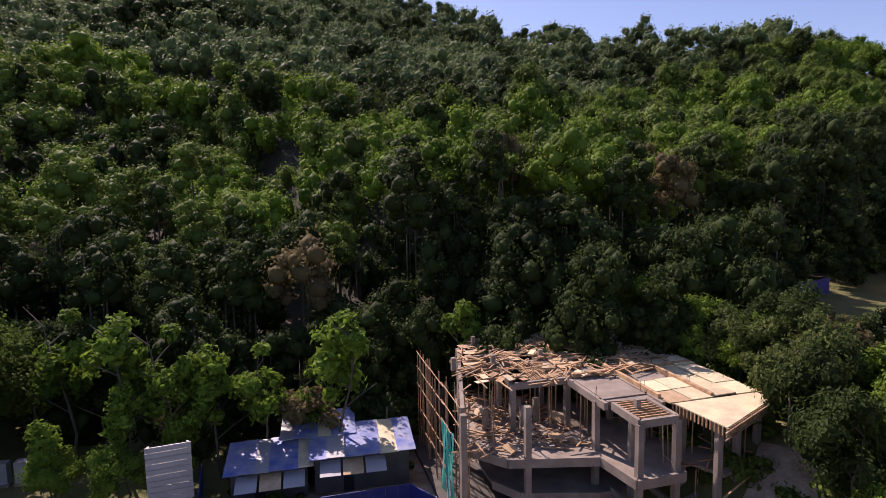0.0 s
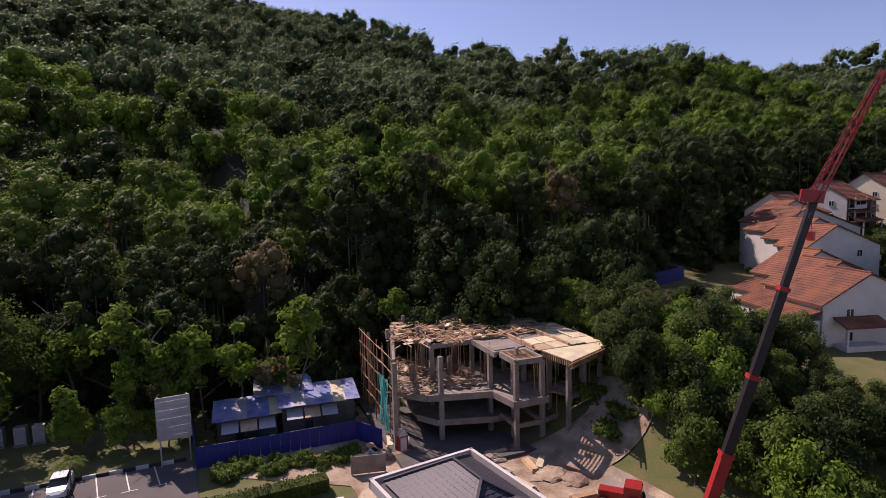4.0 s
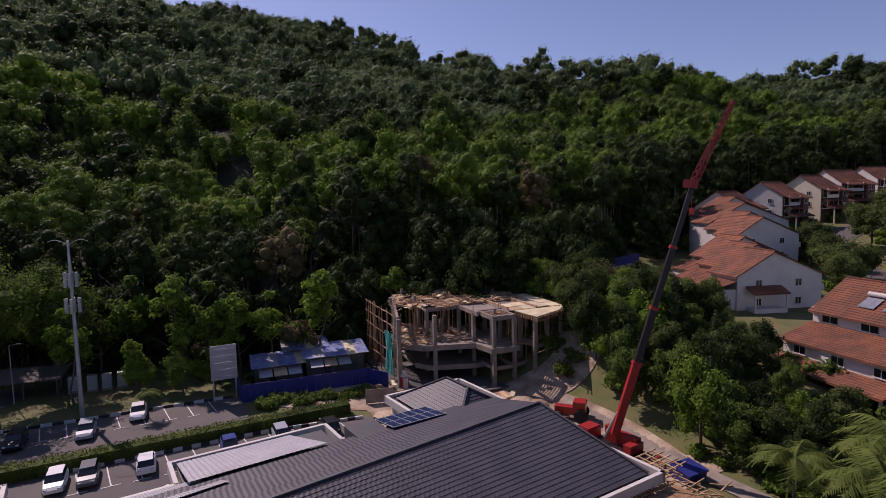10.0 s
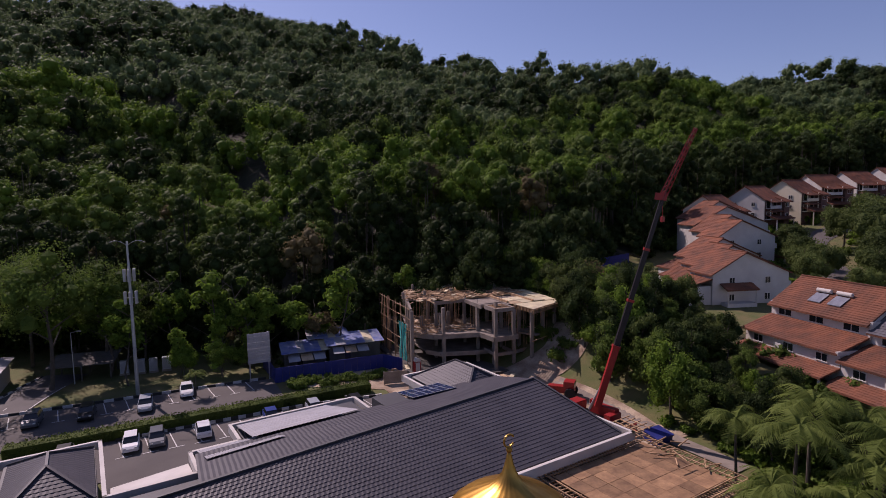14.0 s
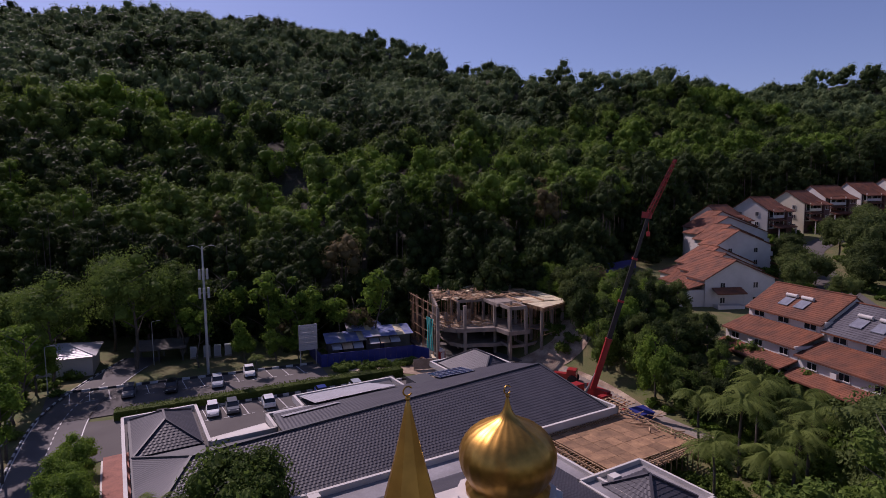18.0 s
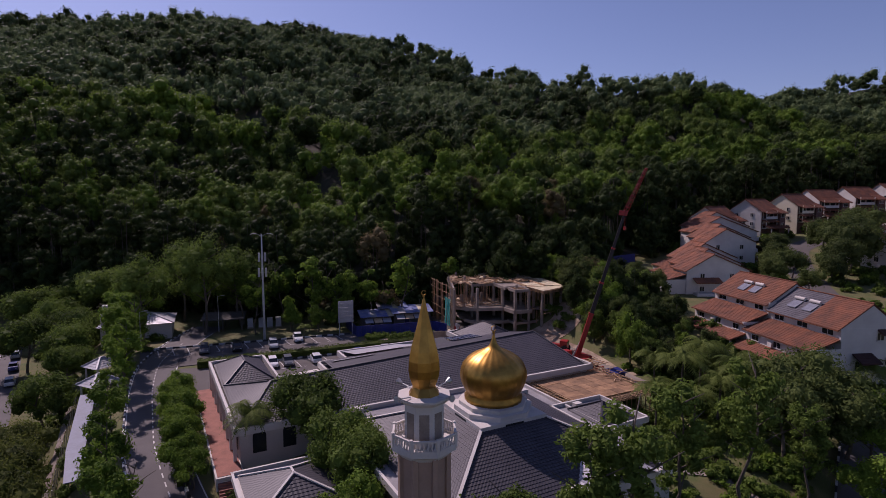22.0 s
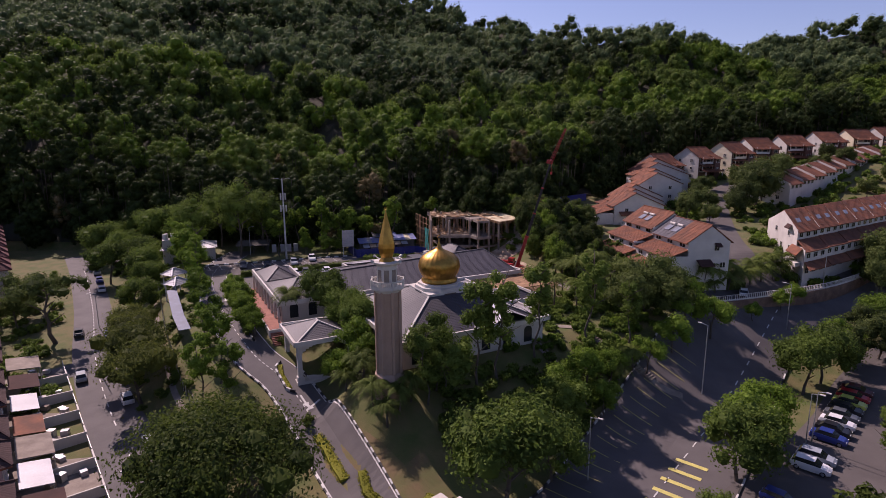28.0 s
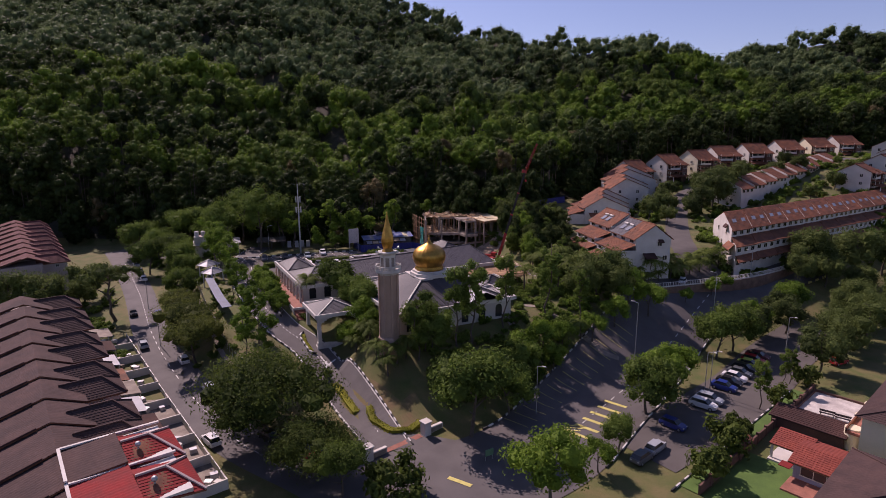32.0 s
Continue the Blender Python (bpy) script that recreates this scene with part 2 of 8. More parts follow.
M_BROWNBRICK = material("brown_facing_brick", (0.15, 0.075, 0.055), 0.85, spread=0.25, size=1.5, fine=5, bump=0.3, second=(0.10, 0.05, 0.042))
M_MAROON = material("dark_maroon_tile", (0.078, 0.040, 0.035), 0.85, spread=0.18, size=3, fine=3, bump=0.2, second=(0.055, 0.031, 0.028), spec=0.15)
M_REDCLAY = material("red_clay_tile", (0.27, 0.062, 0.040), 0.75, spread=0.2, size=2, fine=3, bump=0.2, second=(0.20, 0.048, 0.034), spec=0.25)
M_BROWNTILE = material("greyish_brown_tile", (0.092, 0.056, 0.050), 0.85, spread=0.25, size=2.5, fine=3, bump=0.2, second=(0.064, 0.042, 0.039), spec=0.15)
M_DULLRED = material("dull_red_tile", (0.150, 0.060, 0.055), 0.85, spread=0.2, size=2.5, fine=3, bump=0.2, second=(0.11, 0.05, 0.047), spec=0.15)
M_PINK = material("faded_pink_wall_paint", (0.42, 0.33, 0.31), 0.8, spread=0.1, size=2, fine=6, bump=0.1)
M_REDROOF = material("bright_red_tile", (0.27, 0.026, 0.024), 0.8, spread=0.2, size=2, fine=3, bump=0.2, second=(0.20, 0.03, 0.028), spec=0.15)
M_WINDOW = material("dark_window_glass", (0.02, 0.024, 0.028), 0.12, spread=0.1, size=2, fine=2, bump=0.0, spec=0.6)
M_RED = material("red_crane_paint", (0.34, 0.022, 0.02), 0.4, spread=0.12, size=1, fine=6, bump=0.05)
M_DARKSTEEL = material("dark_steel", (0.035, 0.03, 0.035), 0.45, metal=0.5, spread=0.2, size=1, fine=6, bump=0.05)
M_STEEL = material("galvanised_steel", (0.45, 0.46, 0.46), 0.5, metal=0.6, spread=0.15, size=1, fine=6, bump=0.05)
M_TIMBER = material("formwork_timber", (0.48, 0.31, 0.16), 0.85, spread=0.3, size=0.7, fine=5, bump=0.3, second=(0.28, 0.17, 0.10), random_hue=0.25)
M_DECKPLY = material("stained_deck_plywood", (0.34, 0.195, 0.095), 0.85, spread=0.3, size=1.1, fine=4, bump=0.2, second=(0.20, 0.11, 0.055), random_hue=0.35)
M_PLY = material("plywood_sheet", (0.56, 0.40, 0.25), 0.75, spread=0.22, size=1.1, fine=4, bump=0.15, second=(0.42, 0.28, 0.15), random_hue=0.2)
M_SLABPALE = material("pale_slab_sheet", (0.66, 0.58, 0.36), 0.7, spread=0.15, size=1.5, fine=4, bump=0.15, second=(0.50, 0.42, 0.28), random_hue=0.15)
M_BLUE = material("blue_hoarding_sheet", (0.018, 0.028, 0.19), 0.55, spread=0.2, size=1.5, fine=4, bump=0.1)
M_BLUEROOF = material("blue_metal_roof", (0.10, 0.15, 0.42), 0.4, metal=0.2, spread=0.25, size=1.2, fine=3, bump=0.15, second=(0.30, 0.33, 0.45))
M_TEAL = material("teal_safety_net", (0.03, 0.42, 0.36), 0.8, spread=0.2, size=1, fine=6, bump=0.3)
M_SOLAR = material("solar_panel_glass", (0.02, 0.035, 0.10), 0.18, spread=0.1, size=2, fine=2, bump=0.0)
# grey base colour stands for the sky mirrored in the collectors
M_COLLECTOR = material("sky_grey_collector_glass", (0.22, 0.23, 0.26), 0.25, spread=0.2, size=0.6, fine=3, bump=0.0)
M_LAVENDER = material("lavender_wall_paint", (0.26, 0.26, 0.36), 0.75, spread=0.1, size=2, fine=6, bump=0.1)
M_PALEPAVE = material("pale_court_paving", (0.62, 0.58, 0.53), 0.8, spread=0.2, size=1.5, fine=4, bump=0.2, second=(0.42, 0.38, 0.35))
M_BARK = material("tree_bark", (0.11, 0.09, 0.07), 0.95, spread=0.3, size=0.6, fine=8, bump=0.5)
M_RUBBER = material("tyre_rubber", (0.02, 0.02, 0.02), 0.9, spread=0.1, size=1, fine=10, bump=0.1)
M_BRICKRED = material("red_brick_paving", (0.33, 0.13, 0.09), 0.85, spread=0.25, size=1, fine=5, bump=0.3)
M_RETAIN = material("stone_retaining_wall", (0.25, 0.145, 0.10), 0.9, spread=0.35, size=1.5, fine=3, bump=0.5, second=(0.15, 0.09, 0.065), bump_m=0.06)
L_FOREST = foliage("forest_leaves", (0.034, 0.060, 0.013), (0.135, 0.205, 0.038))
L_BRIGHT = foliage("bright_leaves", (0.044, 0.092, 0.012), (0.165, 0.265, 0.034))
L_DARK = foliage("dark_leaves", (0.034, 0.055, 0.018), (0.115, 0.155, 0.042))
# darker copy of the forest leaves, with shade put into its colour
L_SHADED = foliage("shade_darkened_leaves", (0.015, 0.026, 0.008), (0.048, 0.078, 0.021))
L_DRY = foliage("dry_leaves", (0.06, 0.055, 0.025), (0.16, 0.13, 0.06))
L_PALM = foliage("palm_leaves", (0.050, 0.085, 0.016), (0.16, 0.21, 0.045))
L_HEDGE = foliage("hedge_leaves", (0.028, 0.05, 0.012), (0.10, 0.14, 0.028))
L_OLIVE = foliage("olive_leaves", (0.040, 0.060, 0.013), (0.150, 0.180, 0.040))
L_YELLOW = foliage("yellow_green_leaves", (0.12, 0.14, 0.015), (0.34, 0.34, 0.05))
# haze put into the colour: paler and bluer than the forest leaves
L_HAZE = foliage("haze_tinted_leaves", (0.048, 0.078, 0.034), (0.150, 0.208, 0.084))
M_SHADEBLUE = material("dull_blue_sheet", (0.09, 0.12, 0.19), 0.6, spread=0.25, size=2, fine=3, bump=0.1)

# ==== ground ====
UX, UY = math.cos(radians(25.5)), math.sin(radians(25.5))   # the mosque's long axis
OX, OY = -28.2, -15.2                                        # its south-west roof corner
MOSQUE = pose(OX, OY, 0, 0, 0, 25.5)
PLATE = -1.3                                                 # level of the mosque's floor and car park


def to_pq(x, y):
    dx, dy = np.asarray(x, float) - OX, np.asarray(y, float) - OY
    return dx * UX + dy * UY, -dx * UY + dy * UX


def to_xy(p, q):
    return OX + p * UX - q * UY, OY + p * UY + q * UX


def hill_edge(x):
    return 57.0 + np.clip(np.asarray(x, float) - 28, 0, 62) * 1.0 + np.clip(np.asarray(x, float) - 90, 0, 130) * 0.32 + np.clip(-40 - np.asarray(x, float), 0, 80) * 0.25


# height of the wooded ridge along x
RIDGE_X = (-600, -340, -250, -150, -110, -66, -25, 0, 25, 40, 63, 84, 103, 118, 131, 162, 185, 205, 225, 300, 340, 373, 410, 600)
RIDGE_Z = (140, 160, 163, 164, 161, 152, 149, 138, 124, 112, 112, 97, 100, 94, 97, 96, 88, 88, 84, 100, 110, 115, 112, 100)


def ridge_y(x):
    return 420 - 120 * smooth(-50, 165, x) + 80 * smooth(165, 330, x)


def ground_z(x, y):
    x, y = np.asarray(x, float), np.asarray(y, float)
    p, q = to_pq(x, y)
    low = -10.5 + 0.05 * np.clip(y + 45, 0, 110) * smooth(-30, -55, x) + 0.03 * np.clip(x - 55, 0, 60) * smooth(-70, -20, y)
    west = smooth(-26, -13, p)
    edge_soft = smooth(-40, 10, q)
    edge_hard = smooth(-50, -24, q)
    shift = 4.0 * smooth(-19, -25, q)
    front = edge_soft + (edge_hard - edge_soft) * smooth(2, 13, p + shift)
    z = low + (PLATE - low) * west * front
    terrace = 3.4 + 0.075 * np.clip(y - 5, -10, 200) + 0.11 * np.clip(x - 75, 0, 110) * smooth(30, 110, y)
    terrace = terrace - 4.4 * (1 - smooth(-27, -15, q))
    t = smooth(64, 80, p + 0.12 * (q - 0)) * smooth(-29, -25.5, q)
    z = z + (terrace - z) * t
    ye = hill_edge(x)
    yc = ridge_y(x)
    crest = np.interp(x, RIDGE_X, RIDGE_Z)
    s = np.clip((y - ye) / (yc - ye), 0, None)
    bend = 0.9 + 0.75 * smooth(-150, 0, x)
    rise = np.where(s < 1, np.clip(s, 0, 1) ** bend, 1 - 0.4 * smooth(1, 3, s))
    wob = 3.2 * np.sin(x * 0.021 + 1.3) * np.cos(y * 0.027 + 0.4) + 2.2 * np.sin(x * 0.055 + y * 0.031)
    hill = (crest - z) * rise + wob * smooth(0.03, 0.3, s)
    return z + np.where(s > 0, hill, 0)


def sheet(name, xs, ys, mat):
    X, Y = np.meshgrid(xs, ys)
    Z = ground_z(X, Y)
    n, m = len(ys), len(xs)
    verts = np.stack([X, Y, Z], -1).reshape(-1, 3)
    i = np.arange(n * m).reshape(n, m)
    faces = np.stack([i[:-1, :-1], i[:-1, 1:], i[1:, 1:], i[1:, :-1]], -1).reshape(-1, 4)
    me = bpy.data.meshes.new(name)
    me.from_pydata(verts.tolist(), [], faces.tolist())
    me.polygons.foreach_set("use_smooth", [True] * len(me.polygons))
    me.materials.append(mat)
    return new(name, me)


def spaced(lo, a, b, hi, fine, coarse):
    return np.concatenate([np.arange(lo, a, coarse), np.arange(a, b, fine), np.arange(b, hi, coarse)])


ground = tagged(sheet("ground", spaced(-900, -130, 130, 901, 1.5, 18), spaced(-400, -100, 110, 1400, 1.5, 18), M_GRASS),
                "grassy ground rising to a wooded hill", "ground", kind="structure")


def draped(name, line, width, mat, lift=0.05, step=1.0, label="", category="", kind="", parent=None, cross=3, level=None):
    """A strip of surface laid over the ground along a line of (x, y)."""
    pts = [Vector((*p, 0)) for p in line]
    fine = []
    for a, b in zip(pts[:-1], pts[1:]):
        n = max(1, int((b - a).length / step))
        fine += [a.lerp(b, k / n) for k in range(n)]
    fine.append(pts[-1])
    bm = bmesh.new()
    rows = []
    for k, c in enumerate(fine):
        d = (fine[min(k + 1, len(fine) - 1)] - fine[max(k - 1, 0)]).normalized()
        nrm = Vector((-d.y, d.x, 0))
        row = []
        for j in range(cross + 1):
            v = c + nrm * width * (j / cross - 0.5)
            z = float(ground_z(v.x, v.y)) if level is None else level
            row.append(bm.verts.new((v.x, v.y, z + lift)))
        rows.append(row)
    for r0, r1 in zip(rows[:-1], rows[1:]):
        for j in range(cross):
            bm.faces.new((r0[j], r0[j + 1], r1[j + 1], r1[j])[::-1])
    if parent is not None:
        return part(name, bm, mat, parent, label)
    return single(name, bm, mat, label, category, kind=kind)


def curve_line(pts, n=8):
    """A smooth line through points."""
    P = [Vector((*p, 0)) for p in pts]
    P = [2 * P[0] - P[1], *P, 2 * P[-1] - P[-2]]
    out = []
    for k in range(1, len(P) - 2):
        for i in range(n):
            t = i / n
            a, b, c, d = P[k - 1], P[k], P[k + 1], P[k + 2]
            v = 0.5 * (2 * b + (c - a) * t + (2 * a - 5 * b + 4 * c - d) * t * t + (3 * b - a - 3 * c + d) * t ** 3)
            out.append((v.x, v.y))
    out.append((P[-2].x, P[-2].y))
    return out

# ==== trees ====
def crown_arrays(rng, lobes, leaves, leaf, shape=(1, 1, 1), lobe_r=0.42, low=-0.35, core=True, droop=0.0):
    """Vertices and quads of a crown about the origin, about 1 in radius: lumpy clusters of leaf cards over a dark inside."""
    V, F = [], []
    n0 = 0
    centres = []
    for k in range(lobes):
        while True:
            d = rng.normal(size=3)
            d /= np.linalg.norm(d)
            if d[2] > low:
                break
        centres.append(d * rng.uniform(0.45, 0.80) * np.array(shape))
    centres = np.array(centres)
    radii = lobe_r * rng.uniform(0.7, 1.25, lobes)
    if core:
        for c, r in zip(centres, radii):
            bmc = bmesh.new()
            bmesh.ops.create_icosphere(bmc, subdivisions=1, radius=r * (0.66 if lobes < 36 else 0.48))
            vs = np.array([v.co[:] for v in bmc.verts])
            vs = vs * rng.uniform(0.75, 1.12, (len(vs), 1)) + c
            fs = [[v.index + n0 for v in f.verts] for f in bmc.faces]
            bmc.free()
            V.append(vs)
            F += fs
            n0 += len(vs)
    which = rng.integers(0, lobes, leaves)
    d = rng.normal(size=(leaves, 3))
    d[:, 2] = np.abs(d[:, 2]) * np.where(rng.random(leaves) < 0.82, 1, -1)
    d /= np.linalg.norm(d, axis=1)[:, None]
    pos = centres[which] + d * (radii[which] * rng.uniform(0.60, 1.15, leaves))[:, None]
    out = pos / (np.linalg.norm(pos, axis=1)[:, None] + 0.05)
    nrm = d * 0.7 + out * 0.5 + rng.normal(size=(leaves, 3)) * 0.55
    nrm /= np.linalg.norm(nrm, axis=1)[:, None]
    t1 = np.cross(nrm, rng.normal(size=(leaves, 3)))
    t1 /= np.linalg.norm(t1, axis=1)[:, None]
    t2 = np.cross(nrm, t1)
    s = leaf * rng.uniform(0.55, 1.35, leaves)[:, None]
    quad = np.stack([pos - t1 * s, pos - t2 * s * 0.55 + nrm * s * 0.18, pos + t1 * s - np.array([0, 0, droop]) * s, pos + t2 * s * 0.55 + nrm * s * 0.18], 1)
    V.append(quad.reshape(-1, 3))
    F += (np.arange(leaves * 4).reshape(-1, 4) + n0).tolist()
    return np.concatenate(V), F


def mesh_arrays(name, V, F, mat):
    me = bpy.data.meshes.new(name)
    me.from_pydata(V.tolist(), [], F)
    me.materials.append(mat)
    return me


def scatter(name, templates, places, mat, label, category):
    """Many crowns joined into one mesh. places: rows of x, y, z, radius, height scale, turn, template."""
    Vs, quads, tris = [], [], []
    n0 = 0
    tv = [(np.asarray(v), np.array([f for f in fs if len(f) == 4]), np.array([f for f in fs if len(f) == 3])) for v, fs in templates]
    for x, y, z, r, h, turn, k in places:
        v, q, t = tv[int(k)]
        c, s = math.cos(turn), math.sin(turn)
        w = np.empty_like(v)
        w[:, 0], w[:, 1], w[:, 2] = (v[:, 0] * c - v[:, 1] * s) * r + x, (v[:, 0] * s + v[:, 1] * c) * r + y, v[:, 2] * r * h + z
        Vs.append(w)
        if len(q):
            quads.append(q + n0)
        if len(t):
            tris.append(t + n0)
        n0 += len(v)
    V = np.concatenate(Vs)
    Q = np.concatenate(quads)
    T = np.concatenate(tris) if tris else np.zeros((0, 3), int)
    me = bpy.data.meshes.new(name)
    me.vertices.add(len(V))
    me.vertices.foreach_set("co", V.astype(np.float32).ravel())
    me.loops.add(len(Q) * 4 + len(T) * 3)
    me.loops.foreach_set("vertex_index", np.concatenate([Q.ravel(), T.ravel()]).astype(np.int32))
    me.polygons.add(len(Q) + len(T))
    starts = np.concatenate([np.arange(len(Q)) * 4, len(Q) * 4 + np.arange(len(T)) * 3]).astype(np.int32)
    me.polygons.foreach_set("loop_start", starts)
    me.update(calc_edges=True)
    me.validate()
    me.materials.append(mat)
    return tagged(new(name, me), label, category, kind="stuff")


def trunk_mesh(rng, height, r, limbs=5, lean=0.03, spread=0.5, fork=0.5):
    bm = bmesh.new()
    p = Vector((0, 0, -0.3))
    pts = [p]
    for k in range(5):
        p = p + Vector((rng.normal() * lean * height, rng.normal() * lean * height, height / 5))
        pts.append(p.copy())
    for k in range(5):
        tube(bm, pts[k], pts[k + 1], r * (1 - 0.16 * k), r * (1 - 0.16 * (k + 1)), 7)
    for k in range(limbs):
        f = fork + (0.95 - fork) * k / max(1, limbs - 1)
        i = min(4, int(f * 5))
        a = pts[i].lerp(pts[i + 1], f * 5 - i)
        ang = k * 2.4 + rng.uniform(0, 0.8)
        reach = height * spread * rng.uniform(0.35, 0.6) * (1.1 - 0.5 * f)
        mid = a + Vector((math.cos(ang) * reach * 0.5, math.sin(ang) * reach * 0.5, reach * 0.4))
        end = a + Vector((math.cos(ang) * reach, math.sin(ang) * reach, reach * 0.75))
        tube(bm, a, mid, r * 0.42, r * 0.28, 5)
        tube(bm, mid, end, r * 0.28, r * 0.12, 5)
    me = bpy.data.meshes.new("trunk")
    bm.to_mesh(me)
    bm.free()
    me.materials.append(M_BARK)
    return me


def tree_kind(seed, height, crown_r, crown_h, leaf, mat, lobes=14, leaves=1300, base=0.45, shape=(1, 1, 1), trunk_r=0.16, limbs=6, lobe_r=0.40, low=-0.5):
    """Meshes of one kind of tree, to be stood in many places."""
    rng = np.random.default_rng(seed)
    V, F = crown_arrays(rng, lobes, leaves, leaf / crown_r, (shape[0], shape[1], shape[2] * crown_h / crown_r), lobe_r, low)
    V = V * crown_r + np.array([0, 0, height - crown_h * 0.95])
    return trunk_mesh(rng, height * 0.86, trunk_r, limbs, fork=base), mesh_arrays("crown", V, F, mat), height


def stand(kind, x, y, label, turn=0.0, size=1.0, z=None, group="", name="tree", stretch=1.0):
    trunk, crown, _ = kind
    z = float(ground_z(x, y)) if z is None else z
    ob = thing(name, label, "tree", pose(x, y, z, 0, 0, turn) @ Matrix.Diagonal((size, size, size * stretch, 1)), group)
    part("trunk", trunk, None, ob)
    part("crown", crown, None, ob)
    return ob


# leaf litter under the trees
_fx, _fy = np.arange(-420, 421, 4.0), np.arange(52, 460, 4.0)
_FX, _FY = np.meshgrid(_fx, _fy)
_keep = _FY > hill_edge(_FX) + 1.0
_i = np.arange(_FX.size).reshape(_FX.shape)
_ok = _keep[:-1, :-1] & _keep[:-1, 1:] & _keep[1:, 1:] & _keep[1:, :-1]
_quads = np.stack([_i[:-1, :-1], _i[:-1, 1:], _i[1:, 1:], _i[1:, :-1]], -1)[_ok]
_fm = bpy.data.meshes.new("forest_floor")
_fm.from_pydata(np.stack([_FX, _FY, ground_z(_FX, _FY) + 0.45], -1).reshape(-1, 3).tolist(), [], _quads.tolist())
_fm.materials.append(M_SOIL)
tagged(new("forest_floor", _fm), "dark leaf litter under the hillside trees", "ground", kind="structure")

# the wooded hill: tall trees at its foot, then the middle slope, then the crowns up to the ridge
_rng = np.random.default_rng(11)
_near_t = [crown_arrays(_rng, 22, 1500, 0.050, (1, 1, 1.35), 0.36, low=-0.8) for _ in range(5)]
_mid_t = [crown_arrays(_rng, 15, 760, 0.064, (1, 1, 1.15), 0.42, low=-0.6) for _ in range(5)]
_far_t = [crown_arrays(_rng, 10, 360, 0.085, (1, 1, 1.0), 0.48, low=-0.4) for _ in range(5)]
_rows = {}
_stems, _under = [], []


def hill_grid(step, d0, d1):
    """Jittered places on the hill between two depths behind its foot, this side of the ridge."""
    y = 46.0
    while y < 470:
        half = (y + 140) * 0.80 + 20
        x = -half
        while x < half:
            px, py = x + _rng.uniform(-0.45, 0.45) * step, y + _rng.uniform(-0.45, 0.45) * step
            x += step
            depth = py - float(hill_edge(px))
            if d0 <= depth < d1 and py < float(ridge_y(px)) + 14:
                yield px, py, depth, float(ground_z(px, py)), math.sin(px * 0.03 + 2) * math.cos(py * 0.045) + _rng.normal() * 0.5
        y += step * 0.92


def grow(kind, x, y, top, r, high, drop):
    _rows.setdefault(kind, []).append((x, y, top - r * high * drop, r, high, _rng.uniform(0, 6.28), _rng.integers(0, 5)))


for x, y, depth, gz, patch in hill_grid(7.2, 0.0, 50.0):
    tall = _rng.uniform(18, 26) * (1.15 if _rng.random() < 0.2 else 1.0) * (0.7 if depth < 5 else 1.0)
    if -16 < x < 44 and depth < 20:
        tall *= 0.42 + 0.02 * depth
    r = _rng.uniform(3.4, 5.4) * (1.15 if tall > 26 else 0.8 if tall < 13 else 1.0)
    # leaf tone by place: dark stands for the shaded edge, bright for sunlit crowns
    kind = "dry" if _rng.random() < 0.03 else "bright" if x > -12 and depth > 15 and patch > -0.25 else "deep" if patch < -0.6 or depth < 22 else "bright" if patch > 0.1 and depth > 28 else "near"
    grow(kind, x, y, gz + tall, r, _rng.uniform(0.9, 1.2), 1.35)
    for _ in range(2):
        _stems.append((x + _rng.normal() * 0.8, y + _rng.normal() * 0.8, gz, tall - r * 0.6, _rng.uniform(0.08, 0.19)))
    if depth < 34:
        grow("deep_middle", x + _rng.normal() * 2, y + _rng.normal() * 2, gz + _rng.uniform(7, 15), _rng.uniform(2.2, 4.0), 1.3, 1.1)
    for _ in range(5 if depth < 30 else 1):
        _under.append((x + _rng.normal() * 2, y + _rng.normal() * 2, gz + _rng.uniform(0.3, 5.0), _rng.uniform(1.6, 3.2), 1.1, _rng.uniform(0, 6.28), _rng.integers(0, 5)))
for x, y, depth, gz, patch in hill_grid(8.6, 50.0, 140.0):
    big = _rng.random() < 0.2
    tall = _rng.uniform(12, 19) * (1.25 if big else 1.0)
    r = _rng.uniform(4.3, 6.3) * (1.3 if big else 1.0)
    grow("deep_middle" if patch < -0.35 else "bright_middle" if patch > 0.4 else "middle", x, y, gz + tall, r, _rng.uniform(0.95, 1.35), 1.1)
for x, y, depth, gz, patch in hill_grid(9.6, 140.0, 420.0):
    big = _rng.random() < 0.22
    crest = float(ridge_y(x)) - y < 30
    tall = _rng.uniform(10, 15) * (1.25 if big else 1.0) * (_rng.uniform(0.85, 1.2) if crest else 1.0)
    r = _rng.uniform(5.0, 7.2) * (1.2 if big else 1.0)
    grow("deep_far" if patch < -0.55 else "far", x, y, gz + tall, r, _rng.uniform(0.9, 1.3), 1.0)
